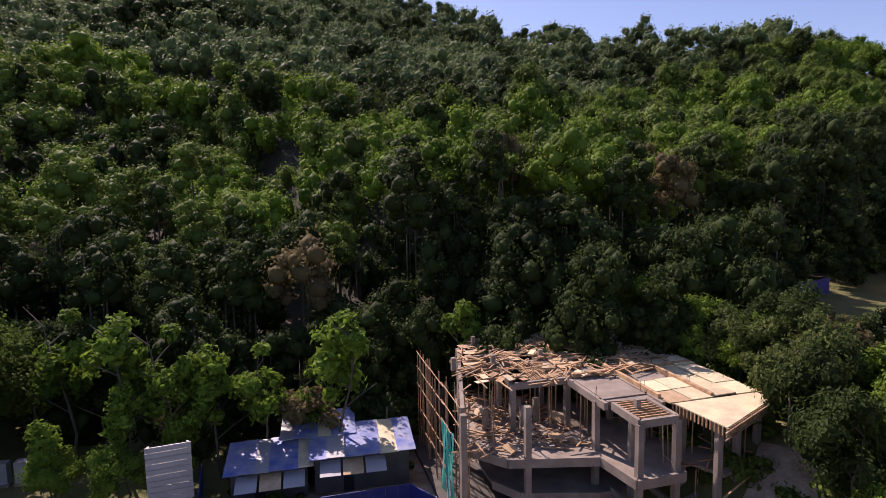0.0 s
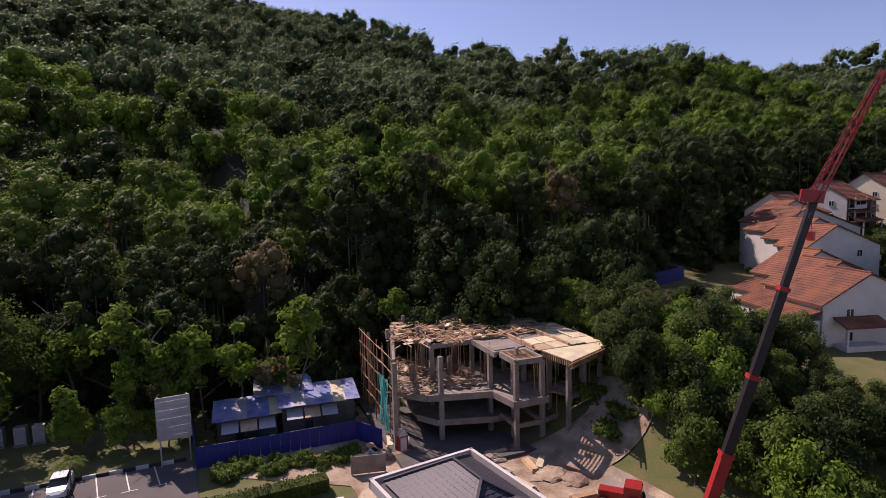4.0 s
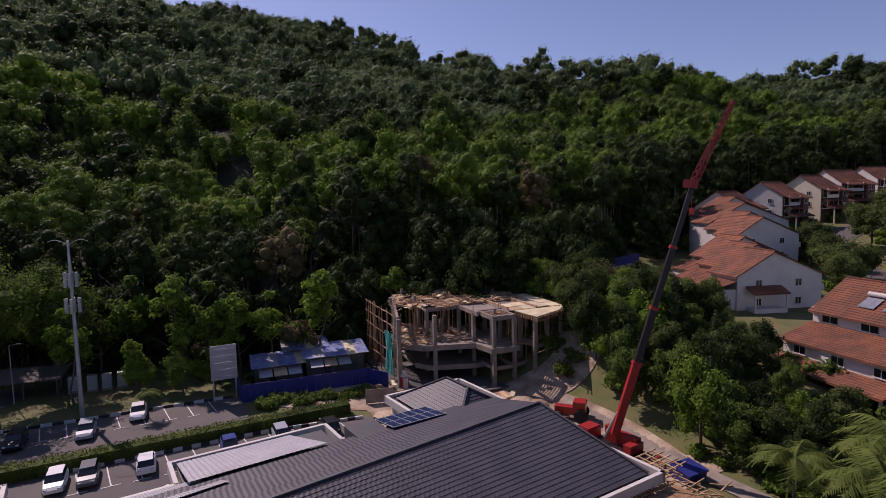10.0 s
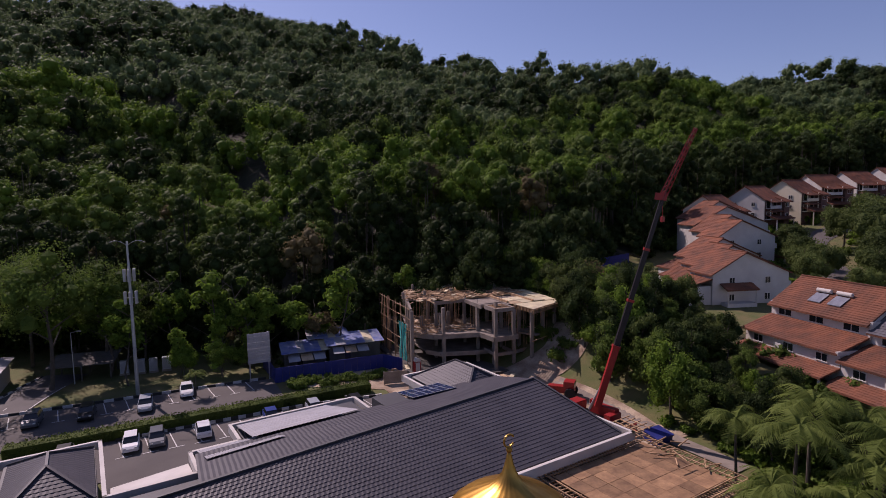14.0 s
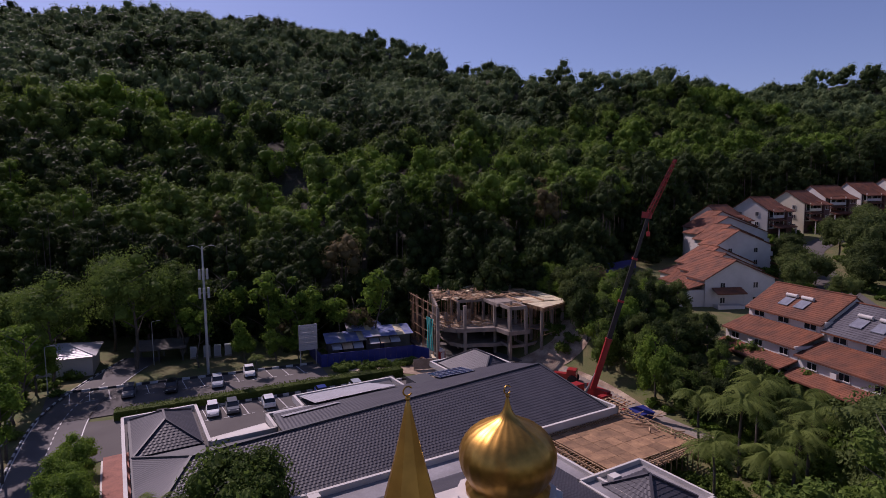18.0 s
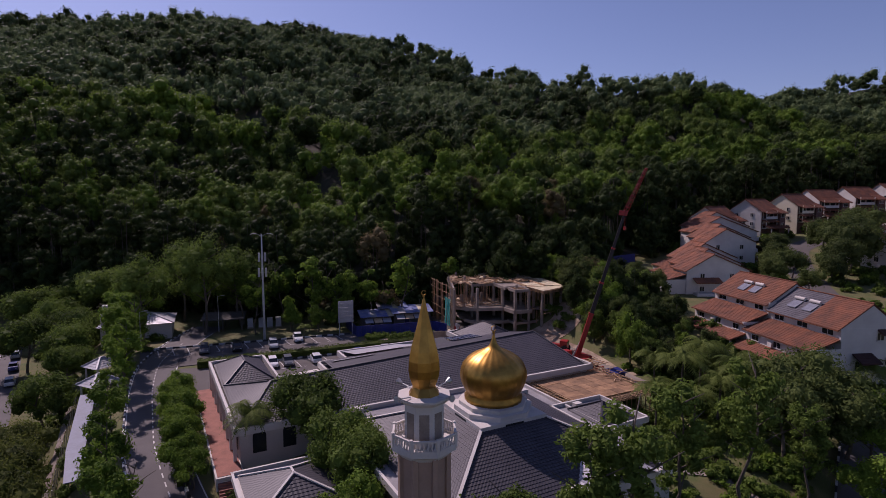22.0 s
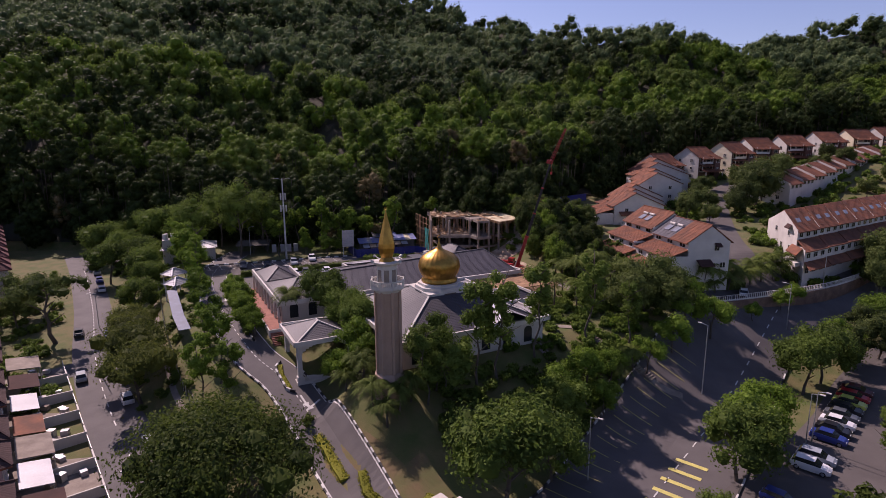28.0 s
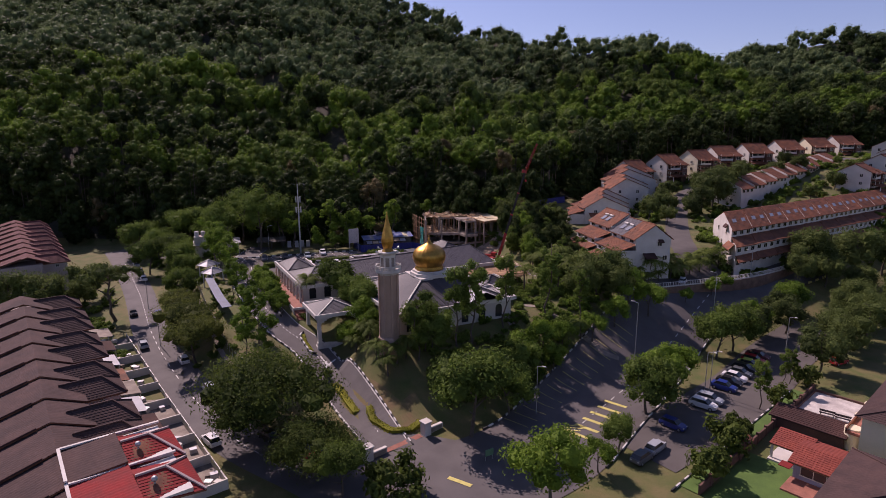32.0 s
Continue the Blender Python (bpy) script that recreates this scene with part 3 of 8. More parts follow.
for kind, templates, mat, label in (
        ("near", _near_t, L_FOREST, "tall green rainforest crowns at the foot of the hill"),
        ("bright", _near_t, L_BRIGHT, "tree crowns at the foot of the hill with sunlight in their leaf colour"),
        ("dry", _near_t, L_DRY, "brownish dry tree crowns among the green"),
        ("deep", _near_t, L_SHADED, "very dark green tree crowns at the forest edge"),
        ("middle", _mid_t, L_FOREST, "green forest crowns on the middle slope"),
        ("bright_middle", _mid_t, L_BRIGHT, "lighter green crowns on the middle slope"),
        ("deep_middle", _mid_t, L_SHADED, "crowns in the folds of the slope with shade in their leaf colour"),
        ("far", _far_t, L_HAZE, "distant tree crowns up to the ridge with haze in their leaf colour"),
        ("deep_far", _far_t, L_SHADED, "crowns towards the ridge with shade in their leaf colour")):
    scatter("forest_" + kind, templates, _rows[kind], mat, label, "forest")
scatter("undergrowth", _mid_t, _under, L_SHADED, "tangled undergrowth at the forest edge", "undergrowth")
_bm = bmesh.new()
for x, y, z, h, r in _stems:
    tube(_bm, (x, y, z - 0.5), (x + _rng.normal() * 0.5, y + _rng.normal() * 0.5, z + h), r, r * 0.5, 5)
single("forest_stems", _bm, M_BARK, "slender pale trunks of the hillside forest", "tree trunks", kind="stuff")

# ==== mosque ====
def tile_slope(bm, a, b, c, d, course=0.36, wide=0.32, lift=0.032, wave=True):
    """Tiles over a slope with eave a-b and ridge d-c: courses lapped like steps, each tile curved across."""
    a, b, c, d = Vector(a), Vector(b), Vector(c), Vector(d)
    nrm = (b - a).cross(d - a).normalized()
    if nrm.z < 0:
        nrm = -nrm
    last = None
    rows = max(2, int(((c + d) / 2 - (a + b) / 2).length / course))
    for i in range(rows):
        s0, s1 = i / rows, (i + 1) / rows
        l0, r0, l1, r1 = a.lerp(d, s0), b.lerp(c, s0), a.lerp(d, s1), b.lerp(c, s1)
        n = max(1, int(((r0 - l0).length + (r1 - l1).length) / 2 / wide)) if wave else 1
        lo, hi = [], []
        for k in range(n * (2 if wave else 1) + 1):
            t = k / (n * (2 if wave else 1))
            w = lift * 0.8 * (k % 2) if wave else 0
            lo.append(bm.verts.new(l0.lerp(r0, t) + nrm * (lift + w)))
            hi.append(bm.verts.new(l1.lerp(r1, t) + nrm * (w * 0.7)))
        for k in range(len(lo) - 1):
            bm.faces.new((lo[k], lo[k + 1], hi[k + 1], hi[k]))
        if last is None:
            drop = [bm.verts.new(v.co - nrm * lift * 0.98) for v in lo]
            for k in range(len(lo) - 1):
                bm.faces.new((drop[k], drop[k + 1], lo[k + 1], lo[k]))
        else:
            bm.faces.new(last + lo[::-1])
        last = hi


def ridge_cap(bm, a, b, w=0.22):
    a, b = Vector(a), Vector(b)
    beam(bm, a, b, w, 0.13)


def roof_slab(bm, pts, thick=0.12):
    """A flat sheet of roof under the tiles."""
    up = [bm.verts.new(p) for p in pts]
    dn = [bm.verts.new(Vector(p) - Vector((0, 0, thick))) for p in pts]
    bm.faces.new(up)
    bm.faces.new(dn[::-1])
    n = len(pts)
    for k in range(n):
        bm.faces.new((dn[k], dn[(k + 1) % n], up[(k + 1) % n], up[k]))


def hip_roof(parent, x0, x1, y0, y1, z, rise, mat, ridge=None, overhang=0.0, name="roof", cap_mat=None, course=0.36, wide=0.32, wave=True, label=""):
    """A hipped roof over a rectangle; its ridge runs along the longer side."""
    x0, x1, y0, y1 = x0 - overhang, x1 + overhang, y0 - overhang, y1 + overhang
    lx, ly = x1 - x0, y1 - y0
    if ridge is None:
        ridge = abs(lx - ly)
    if lx >= ly:
        e0, e1 = ((x0 + x1 - ridge) / 2, (y0 + y1) / 2, z + rise), ((x0 + x1 + ridge) / 2, (y0 + y1) / 2, z + rise)
        slopes = (((x0, y0, z), (x1, y0, z), e1, e0), ((x1, y1, z), (x0, y1, z), e0, e1), ((x0, y1, z), (x0, y0, z), e0, e0), ((x1, y0, z), (x1, y1, z), e1, e1))
        hips = (((x0, y0, z), e0), ((x0, y1, z), e0), ((x1, y0, z), e1), ((x1, y1, z), e1), (e0, e1))
    else:
        e0, e1 = ((x0 + x1) / 2, (y0 + y1 - ridge) / 2, z + rise), ((x0 + x1) / 2, (y0 + y1 + ridge) / 2, z + rise)
        slopes = (((x0, y1, z), (x0, y0, z), e0, e1), ((x1, y0, z), (x1, y1, z), e1, e0), ((x0, y0, z), (x1, y0, z), e0, e0), ((x1, y1, z), (x0, y1, z), e1, e1))
        hips = (((x0, y0, z), e0), ((x1, y0, z), e0), ((x0, y1, z), e1), ((x1, y1, z), e1), (e0, e1))
    bm = bmesh.new()
    for s in slopes:
        tile_slope(bm, *s, course=course, wide=wide, wave=wave)
    roof = part(name, bm, mat, parent, label)
    for a, b in hips:
        if (Vector(a) - Vector(b)).length > 0.3:
            bm = bmesh.new()
            ridge_cap(bm, Vector(a) + Vector((0, 0, 0.1)), Vector(b) + Vector((0, 0, 0.1)))
            part("ridge_cap", bm, cap_mat or mat, roof)
    return roof


def parapet(parent, pts, z0, z1, thick=0.3, name="parapet", mat=None, closed=True):
    bm = bmesh.new()
    n = len(pts)
    for k in range(n if closed else n - 1):
        a, b = Vector((*pts[k], 0)), Vector((*pts[(k + 1) % n], 0))
        d = (b - a).normalized()
        beam(bm, a - d * thick / 2 + Vector((0, 0, (z0 + z1) / 2)), b + d * thick / 2 + Vector((0, 0, (z0 + z1) / 2)), thick, z1 - z0)
    return part(name, bm, mat or M_WALL, parent)


mosque = thing("mosque", "grey-tiled white mosque building with hipped roofs and parapets", "mosque", MOSQUE)
EAVE = 2.8
FOOT = [(0, 0), (52, 0), (52, 28.5), (42, 28.5), (42, 20.8), (33.5, 20.8), (33.5, 25), (19.5, 25), (19.5, 20.6), (15, 20.6), (15, 16), (8, 16), (8, 28.5), (0, 28.5)]
_inner = [(0.5, 0.5), (51.5, 0.5), (51.5, 28), (42.5, 28), (42.5, 20.3), (33, 20.3), (33, 24.5), (20, 24.5), (20, 20.1), (15.5, 20.1), (15.5, 15.5), (7.5, 15.5), (7.5, 28), (0.5, 28)]
_bm = bmesh.new()
prism(_bm, _inner, PLATE - 6, EAVE - 0.3)
part("wall", _bm, M_MOSQUEWALL, mosque)
_bm = bmesh.new()
prism(_bm, _inner, EAVE - 0.3, EAVE - 0.12)
part("gutter_slab", _bm, M_GUTTER, mosque)
parapet(mosque, FOOT, EAVE - 0.55, EAVE + 0.28, 0.34)
# main roof: front slope, left hip, right gable, back slope
RZ = 6.0
_bm = bmesh.new()
tile_slope(_bm, (0.7, 0.7, EAVE), (51.2, 0.7, EAVE), (49.0, 11, RZ), (5.4, 8.2, RZ - 0.8), course=0.40, wide=0.42)
part("front_slope", _bm, M_TILE, mosque)
_bm = bmesh.new()
tile_slope(_bm, (0.7, 16.5, EAVE), (0.7, 0.7, EAVE), (5.4, 8.2, RZ - 0.8), (5.4, 8.4, RZ - 0.8), course=0.40, wide=0.42)
part("hip_slope", _bm, M_TILE, mosque)
_bm = bmesh.new()
tile_slope(_bm, (49.0, 19.0, 4.2), (15.0, 17.5, 4.0), (14.0, 8.6, RZ - 0.7), (49.0, 11, RZ), course=0.40, wide=0.42)
part("back_slope", _bm, M_TILE, mosque)
for a, b in (((0.7, 0.7, EAVE), (5.4, 8.2, RZ - 0.8)), ((5.4, 8.2, RZ - 0.8), (49.0, 11, RZ)), ((49.0, 11, RZ), (51.2, 0.7, EAVE)), ((5.4, 8.3, RZ - 0.8), (0.7, 16.5, EAVE))):
    _bm = bmesh.new()
    ridge_cap(_bm, Vector(a) + Vector((0, 0, 0.1)), Vector(b) + Vector((0, 0, 0.1)), 0.26)
    part("ridge_cap", _bm, M_GUTTER, mosque)
_bm = bmesh.new()
for f in (((49.0, 11, RZ - 0.1), (51.2, 0.7, EAVE - 0.2), (49.0, 0.7, EAVE - 0.2)), ((49.0, 11, RZ - 0.1), (51.2, 0.7, EAVE - 0.2), (51.2, 19, EAVE - 0.2)), ((49.0, 11, RZ - 0.1), (49.0, 19, 4.2), (51.2, 19, EAVE - 0.2))):
    _bm.faces.new([_bm.verts.new(v) for v in f])
part("gable_end", _bm, M_GUTTER, mosque)
hip_roof(mosque, 0.8, 7.4, 16.6, 27.8, EAVE, 1.9, M_TILE, ridge=3.0, name="wing_roof", course=0.40, wide=0.42)
hip_roof(mosque, 42.8, 51.3, 15.5, 27.8, EAVE + 0.1, 2.5, M_TILE, ridge=4.0, name="rear_hip_roof", course=0.40, wide=0.42)
# rear slopes: pale ribbed sheets, the larger one standing for glinting tiles
for name, a, b, c, d in (("metal_roof", (29.8, 24.6, EAVE + 0.15), (20, 24.6, EAVE + 0.15), (20, 17.6, 4.3), (31, 17.8, 4.4)),
                         ("metal_roof", (21.0, 20.3, EAVE + 0.3), (15.5, 20.3, EAVE + 0.3), (15.5, 14.6, 4.6), (22.5, 15.4, 4.6))):
    _bm = bmesh.new()
    A, B, C, D = Vector(a), Vector(b), Vector(c), Vector(d)
    n = 26
    for k in range(n):
        t0, t1 = k / n, (k + 0.72) / n
        h = Vector((0, 0, 0.05))
        q = [A.lerp(B, t0) + h, A.lerp(B, t1) + h, D.lerp(C, t1) + h, D.lerp(C, t0) + h]
        _bm.faces.new([_bm.verts.new(v) for v in q])
        t2 = (k + 1) / n
        q = [A.lerp(B, t1) + h, A.lerp(B, t2) + h, D.lerp(C, t2) + h, D.lerp(C, t1) + h]
        t3 = (t1 + t2) / 2
        _bm.faces.new([_bm.verts.new(v) for v in (q[0], A.lerp(B, t3), D.lerp(C, t3), q[3])])
        q = [A.lerp(B, t3), q[1], q[2], D.lerp(C, t3)]
        _bm.faces.new([_bm.verts.new(v) for v in q])
    bmesh.ops.remove_doubles(_bm, verts=_bm.verts, dist=0.002)
    part(name, _bm, M_METAL, mosque, "pale ribbed rear slope, metal sheet and tile glint in its colour")
_bm = boxes((33.6, 36.6, 15.5, 20.3, EAVE, 4.4), (20.3, 32.8, 18.2, 24.2, EAVE - 0.2, EAVE + 0.1))
part("flat_roof", _bm, M_GUTTER, mosque, "dark flat roof behind a parapet")
_bm = bmesh.new()
roof_slab(_bm, [(36.8, 16.6, 4.75), (42.4, 16.6, 4.75), (42.4, 20.4, 4.2), (36.8, 20.4, 4.2)], 0.1)
_sol = part("solar_panel_set", _bm, M_SOLAR, mosque, "dark blue solar panels")
_bm = bmesh.new()
for k in range(7):
    beam(_bm, (36.8 + k * 0.93, 16.6, 4.77), (36.8 + k * 0.93, 20.4, 4.22), 0.05)
for k in range(3):
    t = k / 2
    beam(_bm, (36.8, 16.6 + 3.8 * t, 4.77 - 0.55 * t), (42.4, 16.6 + 3.8 * t, 4.77 - 0.55 * t), 0.05)
part("frame", _bm, M_STEEL, _sol)
# arched windows along the west and south walls
_bm0 = bmesh.new()
box(_bm0, -0.75, 0.75, -0.06, 0.06, 0, 1.9)
tube(_bm0, (0, -0.055, 1.9), (0, 0.055, 1.9), 0.75, 0.75, 16)
_win = bpy.data.meshes.new("window")
_bm0.to_mesh(_win)
_bm0.free()
_win.materials.append(M_WINDOW)
for k in range(7):
    w = part("window", _win, None, mosque)
    w.matrix_local = pose(0.47, 3.0 + 3.7 * k, PLATE + 1.0, 0, 0, 90)
for k in range(3):
    w = part("window", _win, None, mosque)
    w.matrix_local = pose(2.6 + 3.4 * k, 0.47, PLATE + 1.0)
# colonnade walk along the west side, with steps down to the drive
walkway = thing("walkway", "raised brick-paved walkway with white edging beside the mosque", "walkway", MOSQUE)
part("slab", boxes((-2.4, 0.5, -2.0, 28.5, PLATE - 4.5, PLATE + 0.08)), M_WALL, walkway)
part("paving", boxes((-2.2, 0.4, -1.7, 28.2, PLATE + 0.08, PLATE + 0.12)), M_BRICKRED, walkway)
for k in range(8):
    part("step", boxes((-2.2, 0.2, -2.0 - 0.34 * (k + 1), -2.0 - 0.34 * k, PLATE - 4, PLATE - 0.25 - 0.19 * (k + 1))), M_BRICKRED, walkway)
for k in range(9):
    part("column", boxes((-0.18, 0.18, 1.2 + 3.3 * k, 1.56 + 3.3 * k, PLATE - 0.2, EAVE - 0.5)), M_WALL, mosque)
# the prayer hall
hall = thing("prayer_hall", "prayer hall under a grey hipped roof with a gilded onion dome", "mosque", MOSQUE)
part("wall", boxes((11.5, 37.0, -27.4, 0.4, -9, 2.2)), M_MOSQUEWALL, hall)
part("roof_slab", boxes((10.8, 37.7, -28.1, 0.3, 2.2, 2.5)), M_FLAT, hall, "pale grey flat roof edge")
parapet(hall, [(10.8, 0.2), (10.8, -28.1), (37.7, -28.1), (37.7, 0.2)], 2.1, 2.85, 0.3, closed=False)
CP, CQ = 24.2, -15.0
_bm = bmesh.new()
_lo = [(CP - 12, CQ - 12), (CP + 12, CQ - 12), (CP + 12, CQ + 12), (CP - 12, CQ + 12)]
_hi = [(CP - 3.9, CQ - 3.9), (CP + 3.9, CQ - 3.9), (CP + 3.9, CQ + 3.9), (CP - 3.9, CQ + 3.9)]
for k in range(4):
    j = (k + 1) % 4
    _bm = bmesh.new()
    tile_slope(_bm, (*_lo[k], 2.55), (*_lo[j], 2.55), (*_hi[j], 6.0), (*_hi[k], 6.0), course=0.36, wide=0.36)
    _roof = part("roof_slope", _bm, M_TILE, hall)
for k in range(4):
    _bm = bmesh.new()
    ridge_cap(_bm, (*_lo[k], 2.68), (*_hi[k], 6.13), 0.3)
    part("ridge_cap", _bm, M_WALL, _roof, "pale ridge tiles")
# low gable over the south-east entrance
_bm = bmesh.new()
tile_slope(_bm, (CP + 1.5, CQ - 13.5, 2.6), (CP + 1.5, CQ - 4.6, 2.6), (CP + 6, CQ - 8.2, 4.6), (CP + 6, CQ - 13.5, 4.6), course=0.42, wide=0.42)
tile_slope(_bm, (CP + 10.5, CQ - 4.6, 2.6), (CP + 10.5, CQ - 13.5, 2.6), (CP + 6, CQ - 13.5, 4.6), (CP + 6, CQ - 8.2, 4.6), course=0.42, wide=0.42)
part("entrance_roof", _bm, M_METAL, hall)
for q in (-23, -18.5, -14, -9.5, -5):
    w = part("window", _win, None, hall)
    w.matrix_local = pose(11.46, q, -1.2, 0, 0, 90)
for p in (14, 18, 22, 26, 30, 34):
    w = part("window", _win, None, hall)
    w.matrix_local = pose(p, -27.44, -1.2)
drum = part("drum", boxes((CP - 4.0, CP + 4.0, CQ - 4.0, CQ + 4.0, 5.6, 6.35)), M_WALL, hall, "white square base of the dome")
_bm = bmesh.new()
lathe(_bm, [(4.2, 6.35), (4.2, 6.9), (3.7, 6.95), (3.7, 7.35), (3.2, 7.4)], 8, m=Matrix.Translation((CP, CQ, 0)) @ pose(0, 0, 0, 0, 0, 22.5))
part("octagon", _bm, M_WALL, drum)
for a in range(4):
    w = part("louvre", boxes((-1.1, 1.1, -4.06, -3.9, 5.75, 6.15)), M_WINDOW, drum)
    w.matrix_local = pose(CP, CQ, 0, 0, 0, 90 * a)
_bm = bmesh.new()
_prof = [(3.0, 7.4), (3.05, 7.8), (2.75, 8.05), (2.85, 8.3), (3.15, 8.8), (3.38, 9.4), (3.50, 10.0), (3.45, 10.6), (3.22, 11.2), (2.78, 11.75), (2.2, 12.2), (1.5, 12.55), (0.95, 12.8), (0.6, 13.05), (0.36, 13.4), (0.2, 13.9), (0.12, 14.3), (0.05, 14.5)]
lathe(_bm, _prof, 96, 0.018, 24, Matrix.Translation((CP, CQ, 0)))
dome = part("dome", _bm, M_GOLD, hall, "ribbed gilded onion dome")
for _f in dome.data.polygons:
    _f.use_smooth = True
_bm = bmesh.new()
bmesh.ops.create_uvsphere(_bm, u_segments=12, v_segments=8, radius=0.16, matrix=Matrix.Translation((CP, CQ, 14.55)))
for k in range(14):
    a0, a1 = radians(-60 + 300 * k / 14 + 90), radians(-60 + 300 * (k + 1) / 14 + 90)
    tube(_bm, (CP + 0.3 * math.cos(a0), CQ, 14.98 + 0.3 * math.sin(a0)), (CP + 0.3 * math.cos(a1), CQ, 14.98 + 0.3 * math.sin(a1)), 0.05, 0.05, 6)
part("crescent_finial", _bm, M_GOLD, dome)
for p, q in ((30, -1.2), (38.6, -12.0), (35.5, -5.0), (14, -1.0), (24.5, -27.6)):
    ac = part("roof_unit", boxes((-0.5, 0.5, -0.4, 0.4, 0, 0.8)), M_WALL, hall, "pale air-conditioning unit")
    ac.matrix_local = pose(p, q, 2.5)
# pavilion on the east side
pav = thing("side_pavilion", "small flat-roofed side room with a low hipped roof", "pavilion", MOSQUE)
part("wall", boxes((36.0, 43.2, -18.2, -11.0, -9, 2.5)), M_MOSQUEWALL, pav)
part("roof_slab", boxes((35.6, 43.6, -18.6, -10.6, 2.3, 2.55)), M_FLAT, pav)
parapet(pav, [(35.6, -18.6), (43.6, -18.6), (43.6, -10.6), (35.6, -10.6)], 2.3, 3.0, 0.25)
hip_roof(pav, 37.2, 42.8, -17.6, -11.8, 2.6, 1.5, M_TILE, name="hip_roof", course=0.40, wide=0.42)

# ==== minaret ====
minaret = thing("minaret", "slender octagonal stone minaret with a gilded spire", "minaret", pose(-7.4, -38.8, 0, 0, 0, 22.5))
_bm = bmesh.new()
lathe(_bm, [(2.3, -8), (2.3, -0.9), (2.15, -0.3), (1.85, 0.0)], 8)
part("base", _bm, M_STONE, minaret)
_bm = bmesh.new()
for k in range(8):
    a = k * math.tau / 8
    c, s = math.cos(a), math.sin(a)
    beam(_bm, (1.72 * c, 1.72 * s, 0), (1.72 * c, 1.72 * s, 11.6), 0.34, 0.34)
lathe(_bm, [(1.68, 0), (1.68, 11.6)], 8)
part("shaft", _bm, M_STONE, minaret, "fluted brown stone shaft")
_bm = bmesh.new()
lathe(_bm, [(1.8, 11.4), (2.0, 11.7), (2.35, 11.9), (2.35, 12.15)], 8)
part("balcony_floor", _bm, M_WALL, minaret)
for k in range(8):
    a0, a1 = k * math.tau / 8, (k + 1) * math.tau / 8
    A, B = Vector((2.28 * math.cos(a0), 2.28 * math.sin(a0), 0)), Vector((2.28 * math.cos(a1), 2.28 * math.sin(a1), 0))
    _bm = bmesh.new()
    beam(_bm, A + Vector((0, 0, 13.0)), B + Vector((0, 0, 13.0)), 0.14, 0.12)
    beam(_bm, A + Vector((0, 0, 12.25)), B + Vector((0, 0, 12.25)), 0.12, 0.2)
    for i in range(7):
        beam(_bm, A.lerp(B, (i + 0.5) / 7) + Vector((0, 0, 12.3)), A.lerp(B, (i + 0.5) / 7) + Vector((0, 0, 13.0)), 0.08)
        beam(_bm, A.lerp(B, i / 7) + Vector((0, 0, 12.35)), A.lerp(B, (i + 1) / 7) + Vector((0, 0, 12.95)), 0.05)
    beam(_bm, A + Vector((0, 0, 12.1)), A + Vector((0, 0, 13.15)), 0.2)
    part("balustrade", _bm, M_WALL, minaret)
_bm = bmesh.new()
lathe(_bm, [(1.42, 12.1), (1.42, 15.0), (1.55, 15.05), (1.9, 15.35), (1.9, 15.5), (1.1, 15.55)], 8)
lantern = part("lantern", _bm, M_WALL, minaret)
for k in range(8):
    w = part("screen", boxes((-0.34, 0.34, -1.335, -1.30, 12.7, 14.5)), M_CONC, lantern)
    w.matrix_local = pose(0, 0, 0, 0, 0, 22.5 + 45 * k)
for k in range(4):
    _bm = bmesh.new()
    tube(_bm, (1.3, 0, 15.6), (2.3, 0, 15.75), 0.04)
    tube(_bm, (2.2, 0, 15.75), (2.6, 0, 15.8), 0.06, 0.24, 10)
    w = part("loudspeaker", _bm, M_STEEL, minaret)
    w.matrix_local = pose(0, 0, 0, 0, 0, 22.5 + 90 * k)
_bm = bmesh.new()
lathe(_bm, [(1.15, 15.5), (0.95, 15.8), (0.78, 16.05), (0.90, 16.35), (1.06, 16.8), (1.14, 17.3), (1.10, 17.9), (0.96, 18.6), (0.74, 19.4), (0.50, 20.3), (0.26, 21.3), (0.10, 22.0), (0.03, 22.2)], 8)
spire = part("spire", _bm, M_GOLD, minaret, "facetted gilded spire")
_bm = bmesh.new()
bmesh.ops.create_uvsphere(_bm, u_segments=10, v_segments=6, radius=0.09, matrix=Matrix.Translation((0, 0, 22.25)))
for k in range(12):
    a0, a1 = radians(30 + 300 * k / 12), radians(30 + 300 * (k + 1) / 12)
    tube(_bm, (0.16 * math.cos(a0), 0, 22.5 + 0.16 * math.sin(a0)), (0.16 * math.cos(a1), 0, 22.5 + 0.16 * math.sin(a1)), 0.03, 0.03, 5)
part("crescent_finial", _bm, M_GOLD, spire)

# ==== porch ====
porch = thing("entrance_porch", "open white entrance porch with a grey hipped roof", "porch", MOSQUE)
PZ = -5.6
for p, q in ((-0.4, -15.4), (7.8, -15.4), (-0.4, -6.7), (7.8, -6.7)):
    _bm = boxes((p - 0.35, p + 0.35, q - 0.35, q + 0.35, PZ - 3, 0.1), (p - 0.5, p + 0.5, q - 0.5, q + 0.5, PZ - 3, PZ + 0.8))
    part("column", _bm, M_WALL, porch)
for k, (a, b) in enumerate((((-0.4, -15.4), (7.8, -15.4)), ((-0.4, -6.7), (7.8, -6.7)), ((-0.4, -15.4), (-0.4, -6.7)), ((7.8, -15.4), (7.8, -6.7)))):
    _bm = bmesh.new()
    A, B = Vector((*a, 0)), Vector((*b, 0))
